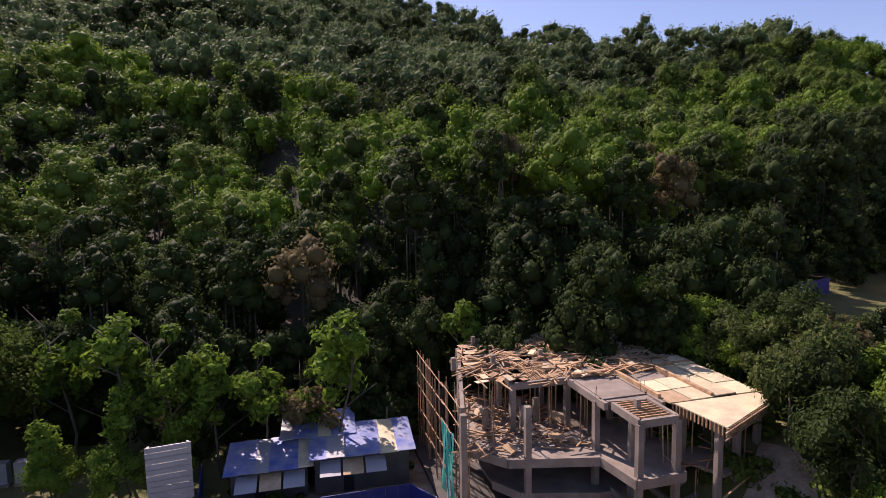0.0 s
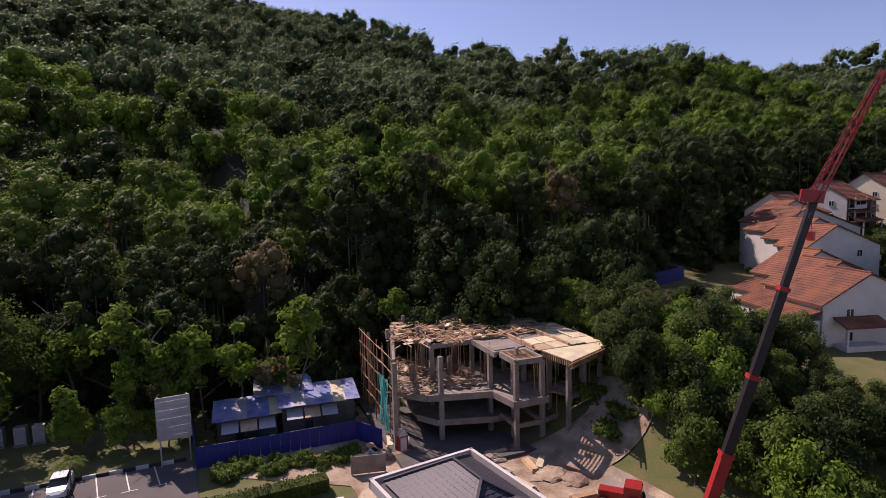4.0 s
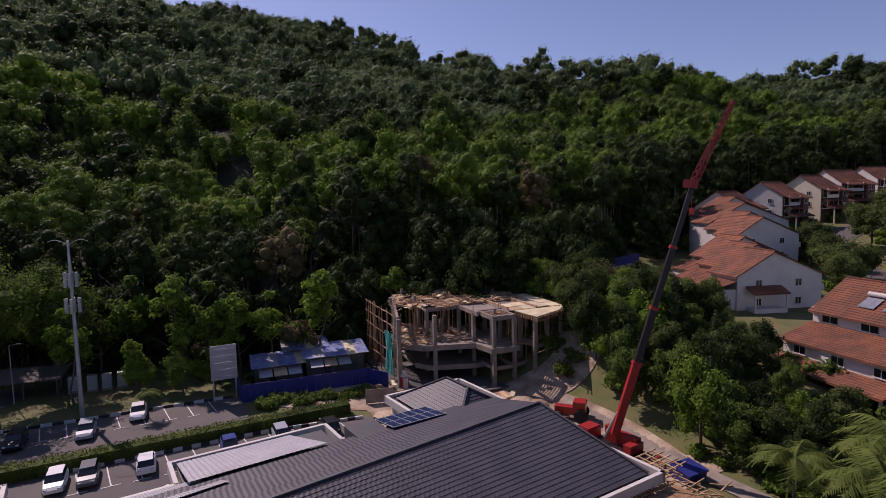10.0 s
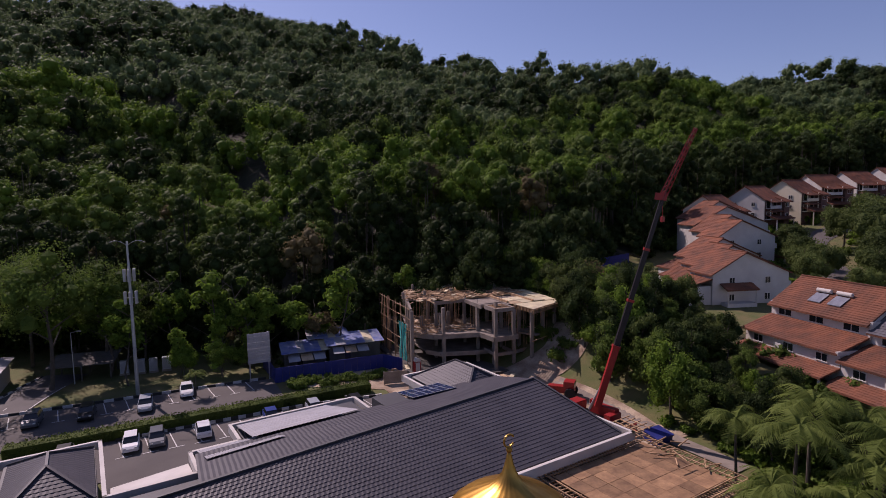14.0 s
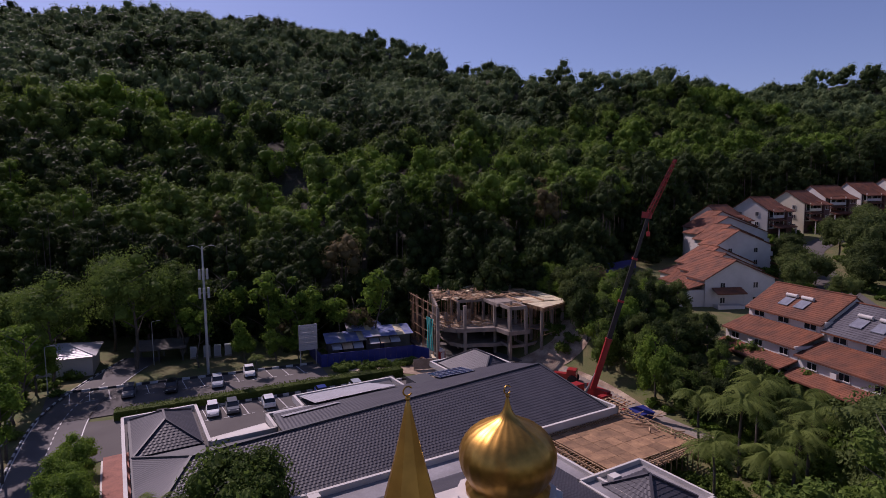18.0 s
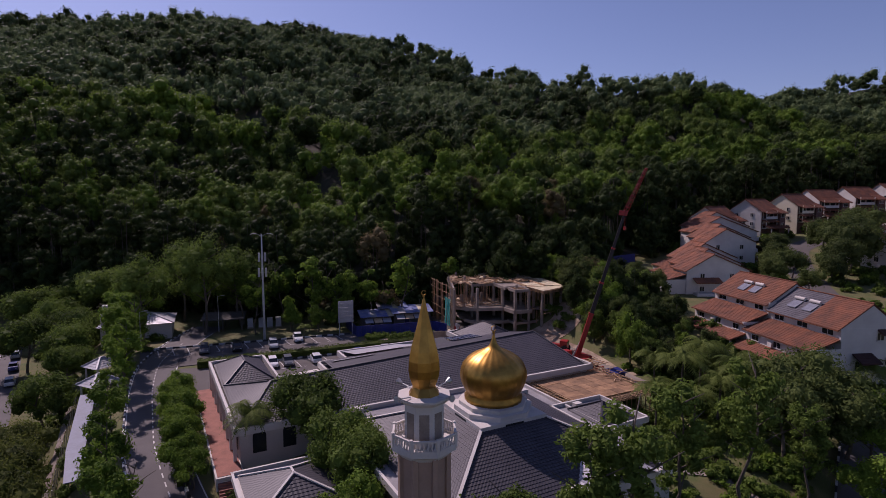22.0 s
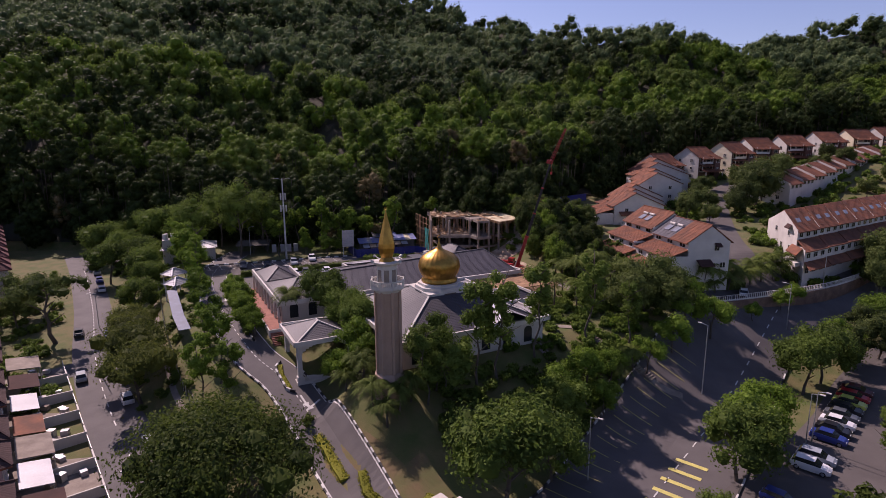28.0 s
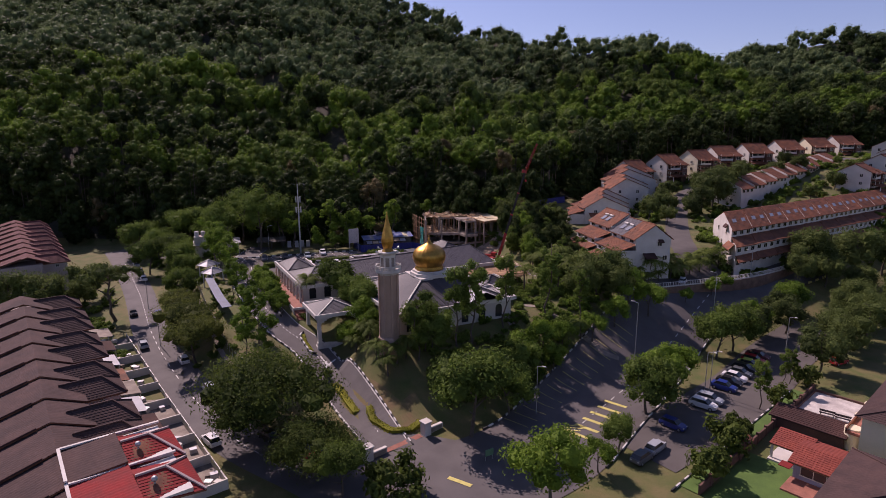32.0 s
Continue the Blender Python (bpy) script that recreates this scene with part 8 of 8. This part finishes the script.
    beam(_bm, _foot.lerp(_head, t0), _foot.lerp(_head, t1), w, w * 1.2)
    _s = part("boom_section", _bm, mt, crane)
    _bm = bmesh.new()
    beam(_bm, _foot.lerp(_head, t1 - 0.012), _foot.lerp(_head, t1), w + 0.14, w * 1.2 + 0.14)
    part("collar", _bm, M_RED, _s)
_bm = bmesh.new()
beam(_bm, _head - (_head - _foot).normalized() * 0.5 + Vector((0, 0.3, 0)), _head + Vector((0, 0.35, 0.3)), 0.5, 1.3)
part("boom_head", _bm, M_RED, crane)
_jd = (_tip - _head).normalized()
_js = _jd.cross(Vector((0, 1, 0.2))).normalized() * 0.28
_ju = _jd.cross(_js).normalized() * 0.28
_bm = bmesh.new()
_rails = [_js + _ju, _js - _ju, -_js - _ju, -_js + _ju]
for o in _rails:
    beam(_bm, _head + o, _tip + o * 0.5, 0.09)
for k in range(12):
    for a in range(4):
        o0, o1 = _rails[a], _rails[(a + 1) % 4]
        f0, f1 = 1 - 0.5 * k / 12, 1 - 0.5 * (k + 1) / 12
        beam(_bm, _head.lerp(_tip, k / 12) + o0 * f0, _head.lerp(_tip, (k + 1) / 12) + o1 * f1, 0.05)
part("lattice_jib", _bm, M_RED, crane, "red lattice jib")
_bm = bmesh.new()
for o in (0.45, -0.25):
    tube(_bm, _head - (_head - _foot).normalized() * 1.5 + Vector((o, 0.5, 0)), _tip + Vector((0, 0, 0)), 0.03, n=5)
part("jib_stay", _bm, M_DARKSTEEL, crane)
_bm = bmesh.new()
_hk = _head + Vector((0.4, -0.5, -2.4))
tube(_bm, _head + Vector((0.4, -0.5, 0)), _hk, 0.025, n=5)
box(_bm, _hk.x - 0.2, _hk.x + 0.2, _hk.y - 0.15, _hk.y + 0.15, _hk.z - 0.6, _hk.z)
part("hook_block", _bm, M_RED, crane)
_bm = bmesh.new()
tube(_bm, (1.0, 0.3, 1.8), _foot.lerp(_head, 0.16), 0.17, 0.13, 10)
part("lift_ram", _bm, M_STEEL, crane)
for _c in list(crane.children):     # carrier scaled down to fit the camera's view
    if _c.name.split(".")[0] in ("chassis", "deck", "cab", "turntable", "operator_cab", "wheel", "outrigger"):
        _c.matrix_basis = Matrix.Diagonal((0.72, 0.85, 0.85, 1)) @ _c.matrix_basis

loader = thing("site_tractor", "small red site tractor with a raised bonnet", "tractor", pose(19.2, 28.6, PLATE + 0.1, 0, 0, 150))
part("body", boxes((-0.4, 2.0, -0.5, 0.5, 0.6, 1.5)), M_RED, loader)
part("cab", boxes((-1.6, -0.2, -0.8, 0.8, 0.8, 2.3)), M_RED, loader)
part("cab_glass", boxes((-1.64, -0.16, -0.7, 0.7, 1.5, 2.15)), M_WINDOW, loader)
for x, r in ((-1.1, 0.75), (1.5, 0.5)):
    for y in (-0.95, 0.95):
        _bm = bmesh.new()
        tube(_bm, (x, y - 0.2, r), (x, y + 0.2, r), r, n=14)
        part("wheel", _bm, M_RUBBER, loader)

# workers' huts behind the blue hoarding
for k, (x, y, turn, w, d, h, lab) in enumerate(((-20.5, 46.8, 14, 6.5, 4.0, 3.6, "low timber site hut with a blue and white metal roof"), (-13.6, 48.6, 12, 8.5, 4.6, 4.1, "long site hut with overlapping blue metal roof sheets"), (-17.0, 51.6, 12, 6.0, 3.5, 4.6, "dark blue roofed site hut behind the others"))):
    hut = thing("site_hut", lab, "hut", pose(x, y, PLATE, 0, 0, turn), "site huts")
    part("wall", boxes((0, w, 0, d, 0, h - 0.5)), M_DARKCONC, hut)
    n = 6
    for i in range(n):
        _bm = bmesh.new()
        x0, x1 = -0.5 + (w + 1) * i / n, -0.5 + (w + 1) * (i + 1.06) / n
        z = h + 0.05 * (i % 2)
        roof_slab(_bm, [(x0, -0.7, z - 0.45), (x1, -0.7, z - 0.45), (x1, d + 0.5, z + 0.25), (x0, d + 0.5, z + 0.25)], 0.05)
        part("roof_sheet", _bm, (M_BLUEROOF, M_BLUEROOF, M_METAL, M_BLUEROOF, M_BLUEROOF, M_SLABPALE)[(i + k) % 6], hut)
    part("doorway", boxes((w * 0.3, w * 0.3 + 0.9, -0.05, 0.0, 0, 2.0)), M_WINDOW, hut)
    for i in range(3):
        _bm = bmesh.new()
        roof_slab(_bm, [(0.5 + i * 2, -1.9, h - 1.5), (2.3 + i * 2, -1.9, h - 1.5), (2.3 + i * 2, -0.1, h - 0.9), (0.5 + i * 2, -0.1, h - 0.9)], 0.04)
        part("awning_sheet", _bm, (M_METAL, M_PLY, M_METAL)[i], hut)
_hoard = tagged(new("hoarding"), "bright blue sheet metal hoarding round the site huts", "fence", "hoardings")
_line = [(-24.6, 50.5), (-21.2, 41.8), (-13, 44.0), (-4.9, 46.3), (-1.9, 43.4)]
for a, b in zip(_line[:-1], _line[1:]):
    A, B = Vector((*a, 0)), Vector((*b, 0))
    n = max(1, int((B - A).length / 1.0))
    for k in range(n):
        _bm = bmesh.new()
        beam(_bm, A.lerp(B, k / n) + Vector((0, 0, PLATE + 1.15)), A.lerp(B, (k + 0.97) / n) + Vector((0, 0, PLATE + 1.15)), 0.06 + 0.04 * (k % 2), 2.3)
        part("panel", _bm, M_BLUE, _hoard)
_hb = tagged(new("hoarding"), "far blue hoarding at the foot of the hill", "fence", "hoardings")
for k in range(24):
    a = Vector((31 + k * 1.0, 70.0 + 0.6 * k, 0))
    z = float(ground_z(a.x, a.y))
    part("panel", boxes((a.x, a.x + 0.97, a.y - 0.03 + 0.05 * (k % 2), a.y + 0.05 + 0.05 * (k % 2), z - 0.5, z + 2.4)), M_BLUE, _hb)
sign = thing("sign_board", "tall pale slatted back of a sign board on posts", "sign board", pose(-23.6, 42.9, 0, 0, 0, 22))
for k in range(10):
    part("slat", boxes((-1.65, 1.65, -0.06, 0.06 - 0.03 * (k % 2), 1.65 + k * 0.465, 2.08 + k * 0.465)), M_METAL, sign)
for x in (-1.4, 1.4):
    part("post", boxes((x - 0.08, x + 0.08, 0.06, 0.2, PLATE, 6.3)), M_STEEL, sign)
gatep = thing("site_gate_panel", "weathered plywood gate panel at the site entrance", "gate", pose(-5.0, 37.8, PLATE, 0, 0, 5))
part("panel", boxes((0, 3.5, -0.05, 0.05, 0.2, 2.0)), M_CONC, gatep)
for x in (0.1, 1.75, 3.4):
    part("post", boxes((x - 0.05, x + 0.05, 0.05, 0.15, 0, 2.1)), M_STEEL, gatep)
toilet = thing("portable_toilet", "red and white portable toilet cabin", "toilet cabin", pose(0.2, 42.2, PLATE, 0, 0, 20))
part("cabin", boxes((-0.55, 0.55, -0.55, 0.55, 0, 2.1)), M_RED, toilet)
_bm = bmesh.new()
tube(_bm, (0, -0.55, 2.1), (0, 0.55, 2.1), 0.5, n=16)
part("roof", _bm, M_WALL, toilet, "white rounded roof")
part("door", boxes((-0.35, 0.35, -0.6, -0.55, 0.1, 1.9)), M_WALL, toilet)
_rs = np.random.default_rng(9)
for k in range(9):
    x, y = to_xy(_rs.uniform(44, 63), _rs.uniform(24, 34))
    pile = bmesh.new()
    bmesh.ops.create_icosphere(pile, subdivisions=3, radius=1.0)
    for v in pile.verts:
        v.co *= 1 + 0.25 * noise.noise(v.co * 2 + Vector((k, 0, 0)))
        v.co.z = max(v.co.z, -0.2) * 0.45
    single("sand_mound", pile, M_EARTH, "heap of sand and rubble on the site", "rubble", pose(x, y, PLATE + 0.1, 0, 0, k * 40) @ Matrix.Diagonal((_rs.uniform(0.8, 2.2), _rs.uniform(0.8, 1.8), 1, 1)), "rubble piles")
for k in range(26):
    x, y = to_xy(_rs.uniform(43, 64), _rs.uniform(18, 36))
    if _rs.random() < 0.4:
        x, y = _rs.uniform(-4, 1), _rs.uniform(40, 48)
    w = part("timber_stack", boxes((-1.3, 1.3, -0.45, 0.45, 0, 0.25), (-1.2, 1.25, -0.3, 0.35, 0.25, 0.42)), (M_TIMBER, M_PLY, M_STEEL, M_SLABPALE)[k % 4])
    w.matrix_world = pose(x, y, PLATE + 0.1, 0, 0, _rs.uniform(0, 180))
    tagged(w, "rough stack of site timber and sheets", "timber stack", "site stacks")
single("tarpaulin_shelter", boxes((-1.3, 1.3, -1.1, 1.1, 0.9, 1.05), (-1.2, 1.2, -1.0, 1.0, 0, 0.9)), M_BLUE, "blue tarpaulin covered stack beside the deck", "tarpaulin", pose(24.8, 13.6, PLATE + 0.1, 8, 0, 20))
draped("site_track", [(19.5, 33), (24.0, 22), (27.0, 13), (30, 6)], 2.4, M_CONC, 0.12, label="narrow concrete track past the crane", category="track", kind="structure")
awn = thing("car_park_awning", "white metal awning over the car park entrance", "awning", MOSQUE)
_bm = bmesh.new()
roof_slab(_bm, [(8.4, 16.2, 2.2), (14.8, 16.2, 2.4), (14.8, 20.8, 1.9), (8.4, 20.2, 1.7)], 0.12)
part("sheet", _bm, M_WALL, awn)
for p, q in ((8.7, 19.9), (14.5, 20.4)):
    part("post", boxes((p - 0.07, p + 0.07, q - 0.07, q + 0.07, PLATE, 1.8)), M_STEEL, awn)

# ==== poles, boxes and small structures ====
mast = thing("telecom_mast", "tall pale telecom mast with antennas and arms", "mast", pose(-40.2, 40.2, PLATE))
_bm = bmesh.new()
tube(_bm, (0, 0, 0), (0, 0, 11), 0.28, 0.22, 10)
tube(_bm, (0, 0, 11), (0, 0, 22.2), 0.22, 0.14, 10)
part("pole", _bm, M_STEEL, mast)
for z, r in ((14.2, 0.7), (17.4, 0.6)):
    for k in range(4):
        _bm = bmesh.new()
        a = k * math.pi / 2 + 0.3
        box(_bm, r * math.cos(a) - 0.17, r * math.cos(a) + 0.17, r * math.sin(a) - 0.14, r * math.sin(a) + 0.14, z - 0.9, z + 0.9)
        beam(_bm, (0, 0, z), (r * math.cos(a), r * math.sin(a), z), 0.07)
        part("antenna", _bm, M_STEEL, mast)
for s in (-1, 1):
    _cu = bpy.data.curves.new("lamp_arm", "CURVE")
    _cu.dimensions, _cu.bevel_depth, _cu.bevel_resolution = "3D", 0.04, 1
    _sp = _cu.splines.new("POLY")
    _sp.points.add(6)
    for k in range(7):
        _sp.points[k].co = (s * 2.3 * k / 6, 0, 21.6 + 0.7 * math.sin(k * 0.4), 1)
    _tmp = bpy.data.objects.new("lamp_arm", _cu)
    _arm = bpy.data.meshes.new_from_object(_tmp)
    bpy.data.objects.remove(_tmp)
    part("lamp_arm", _arm, M_STEEL, mast)
for x, y in ((-43.8, 50.8), (-42.0, 51.2), (-40.2, 51.8), (-46.2, 50.6)):
    cb = thing("utility_cabinet", "grey weathered utility cabinet on a plinth", "cabinet", pose(x, y, PLATE, 0, 0, 15), "utility cabinets")
    part("body", boxes((-0.6, 0.6, -0.45, 0.45, 0.3, 2.3)), M_STEEL, cb)
    part("plinth", boxes((-0.7, 0.7, -0.55, 0.55, 0, 0.3)), M_CONC, cb)
    part("door", boxes((-0.5, 0.5, -0.48, -0.45, 0.45, 2.1)), M_METAL, cb)


def lamp_post(x, y, h, turn, label="tall galvanised street lamp with a single arm"):
    lp = thing("street_lamp", label, "street lamp", pose(x, y, float(ground_z(x, y)), 0, 0, turn), "street lamps")
    bm = bmesh.new()
    tube(bm, (0, 0, 0), (0, 0, h), 0.09, 0.05, 8)
    part("pole", bm, M_STEEL, lp)
    bm = bmesh.new()
    tube(bm, (0, 0, h), (1.1, 0, h + 0.25), 0.04, n=6)
    part("arm", bm, M_STEEL, lp)
    part("lamp_head", boxes((0.9, 1.5, -0.12, 0.12, h + 0.18, h + 0.3)), M_WALL, lp)


for x, y, h, t in ((17.6, -49.5, 8.5, -40), (41.7, -29.8, 11.5, 140), (49.4, -43.5, 8, -50), (50.6, -43.0, 8, -50), (68, -10, 9, 140), (75, -27, 8, -50), (-58.5, -18.5, 7.5, -140), (-33.5, -56.5, 7.5, -140), (-72, 5, 7.5, -140), (-61, 31, 8, 0), (-52, 47, 8, 0), (84, 3, 9, 140)):
    lamp_post(x, y, h, t)
wall_line = curve_line([(46.5, -8.5), (59.6, -6.0), (84, 2.0), (108, 17), (132, 34)], 6)
rw = tagged(new("retaining_wall"), "high brown stone retaining wall with a pale fence on top", "retaining wall", kind="structure")
for a, b in zip(wall_line[:-1], wall_line[1:]):
    _bm = bmesh.new()
    beam(_bm, (*a, -6.0), (*b, -6.0), 0.5, 10.4)
    part("stone_panel", _bm, M_RETAIN, rw)
    _bm = bmesh.new()
    A, B = Vector((*a, 0)), Vector((*b, 0))
    for k in range(int((B - A).length / 0.5)):
        c = A.lerp(B, k * 0.5 / (B - A).length)
        box(_bm, c.x - 0.05, c.x + 0.05, c.y - 0.05, c.y + 0.05, -0.8, 0.4)
    beam(_bm, (*a, 0.4), (*b, 0.4), 0.1, 0.08)
    beam(_bm, (*a, -0.6), (*b, -0.6), 0.1, 0.3)
    part("railing", _bm, M_WALL, rw)
barrier = tagged(new("road_barrier"), "low yellow and black road barrier below the terrace", "barrier", kind="structure")
for k in range(14):
    a = Vector((88 + 1.7 * k, -1.0 + 1.0 * k, 0))
    z = float(ground_z(a.x, a.y))
    _bm = bmesh.new()
    beam(_bm, (a.x, a.y, z + 0.5), (a.x + 1.65, a.y + 0.97, z + 0.5), 0.15, 0.6)
    part("barrier_block", _bm, M_YELLOW if k % 2 else M_BLACKPAINT, barrier)
# gate
for x, y, t in ((-1.0, -55.6, 38), (-9.4, -62.2, 38)):
    gp = thing("gate_pier", "white stepped gate pier at the mosque entrance", "gate pier", pose(x, y, float(ground_z(x, y)) - 0.2, 0, 0, t), "gate piers")
    part("pier", boxes((-0.6, 0.6, -0.6, 0.6, 0, 2.3)), M_WALL, gp)
    part("cap", boxes((-0.75, 0.75, -0.75, 0.75, 2.3, 2.5)), M_WALL, gp)
    part("wing_wall", boxes((0.6, 3.2, -0.25, 0.25, 0, 1.2)), M_WALL, gp)
    part("plaque", boxes((0.8, 3.0, -0.3, -0.25, 0.3, 1.0)), M_CONC, gp)
draped("gate_threshold", [(-8.8, -61.5), (-1.8, -56.0)], 1.0, M_BRICKRED, 0.14, label="brick red paved strip across the gate", category="paving", kind="structure")
gs = thing("notice_board", "small green notice board on two posts", "notice board", pose(8.1, -63.0, float(ground_z(8.1, -63)), 0, 0, 30))
part("panel", boxes((-0.7, 0.7, -0.04, 0.04, 0.8, 1.8)), material("green_board", (0.10, 0.22, 0.12), 0.6, spread=0.1), gs)
for x in (-0.6, 0.6):
    part("post", boxes((x - 0.04, x + 0.04, 0.04, 0.1, 0, 1.8)), M_STEEL, gs)
# stairs and drains on the slope
st = tagged(new("garden_stairs"), "concrete garden stairs down the planted slope", "stairs", kind="structure")
for k in range(30):
    t = k / 29
    x, y = 24.5 + 9.5 * t, -19.5 - 9.0 * t
    z = float(ground_z(x, y))
    _bm = boxes((-0.9, 0.9, -0.25, 0.25, -0.4, 0.18))
    s = part("step", _bm, M_CONC, st)
    s.matrix_local = pose(x, y, z, 0, 0, 46)
draped("drain", [(15.0, -24), (17.5, -29), (20.5, -36)], 0.7, M_CONC, 0.12, label="pale concrete drain down the slope", category="drain", kind="structure")
draped("drain", [(16.0, -24), (18.5, -29), (21.5, -36)], 0.35, M_CONC, 0.12, label="narrow concrete channel beside the drain", category="drain", kind="structure")
draped("footpath", curve_line([(20, -18), (27, -20), (34, -29), (38, -31)]), 1.4, M_CONC, 0.1, label="pale footpath through the planting", category="path", kind="structure")
# fence and drain along the west bank
fence = tagged(new("bank_fence"), "rusty mesh fence on posts along the grass bank", "fence", "fences")
_fl = curve_line([(-66, 20), (-57, 2), (-50.4, -11.2), (-45, -21), (-38, -33), (-30, -41)], 8)
for a, b in zip(_fl[:-1], _fl[1:]):
    z0, z1 = float(ground_z(*a)), float(ground_z(*b))
    _bm = bmesh.new()
    tube(_bm, (*a, z0 - 0.2), (*a, z0 + 1.6), 0.05, n=6)
    part("post", _bm, M_STEEL, fence)
    _bm = bmesh.new()
    for h in (0.3, 0.7, 1.1, 1.5):
        tube(_bm, (*a, z0 + h), (*b, z1 + h), 0.018, n=4)
    part("wire", _bm, M_DARKSTEEL, fence)
draped("bank_drain", [(p[0] - 0.9, p[1] - 0.6) for p in _fl], 0.8, M_CONC, 0.08, label="concrete drain along the bank fence", category="drain", kind="structure")
# kiosks and covered walk by the drive
for x, y, t in ((-60.5, 17.0, 62), (-56.0, 8.0, 62)):
    kz = float(ground_z(x, y))
    ks = thing("kiosk", "small open shelter with a grey hipped roof", "shelter", pose(x, y, kz, 0, 0, t), "shelters")
    for px in (-1.8, 1.8):
        for py in (-1.5, 1.5):
            part("post", boxes((px - 0.1, px + 0.1, py - 0.1, py + 0.1, -1.5, 2.6)), M_WALL, ks)
    hip_roof(ks, -2.3, 2.3, -2.0, 2.0, 2.6, 1.3, M_METAL, name="roof", course=0.45, wide=0.5)
cw = thing("covered_walk", "long covered walkway with a dull blue metal roof", "walkway roof")
_cl = [(-56.0, 5), (-51.5, -4), (-47.0, -13), (-43, -20)]
for a, b in zip(_cl[:-1], _cl[1:]):
    z0, z1 = float(ground_z(*a)) + 2.5, float(ground_z(*b)) + 2.5
    _bm = bmesh.new()
    beam(_bm, (*a, z0), (*b, z1), 1.9, 0.08)
    part("roof_sheet", _bm, M_SHADEBLUE, cw)
    _bm = bmesh.new()
    tube(_bm, (*a, z0 - 3.4), (*a, z0), 0.06, n=6)
    part("post", _bm, M_STEEL, cw)
# house with roof tanks behind the west trees
th = thing("tank_house", "grey metal-roofed building with two white roof tanks", "building", pose(-70.0, 43.0, PLATE - 1.2, 0, 0, 20))
part("wall", boxes((-4, 9, -4, 5, -1.5, 4.6)), M_MOSQUEWALL, th)
hip_roof(th, -4.6, 9.6, -4.6, 5.6, 4.6, 1.6, M_METAL, name="roof", course=0.5, wide=0.6)
part("tank_platform", boxes((-4, -0.5, -3.5, 0, 4.6, 7.2)), M_MOSQUEWALL, th)
for x in (-3.2, -1.3):
    _bm = bmesh.new()
    tube(_bm, (x, -1.6, 7.2), (x, -1.6, 8.7), 0.7, 0.65, 16)
    part("water_tank", _bm, M_WALL, th, "white water tank")
shed = thing("rear_shed", "long low open shed in the shade behind the car park", "shed", pose(-55.5, 47.5, PLATE, 0, 0, 12))
for x in (0, 4, 8):
    part("post", boxes((x - 0.1, x + 0.1, 0, 0.2, 0, 2.6), (x - 0.1, x + 0.1, 4.8, 5.0, 0, 3.0)), M_DARKCONC, shed)
_bm = bmesh.new()
roof_slab(_bm, [(-0.6, -0.6, 2.6), (8.6, -0.6, 2.6), (8.6, 5.6, 3.2), (-0.6, 5.6, 3.2)], 0.12)
part("roof", _bm, M_DARKCONC, shed)

draped("site_bank", curve_line([(9, 37.5), (16, 37.5), (22, 38), (26, 42)]), 7.0, M_EARTH, 0.14, label="bare brown earth bank beside the unfinished building", category="ground", kind="structure")
draped("site_bank", curve_line([(17, 35), (21.5, 27), (24.0, 20), (25, 13)]), 5.0, M_EARTH, 0.09, label="bare brown earth beside the crane", category="ground", kind="structure")
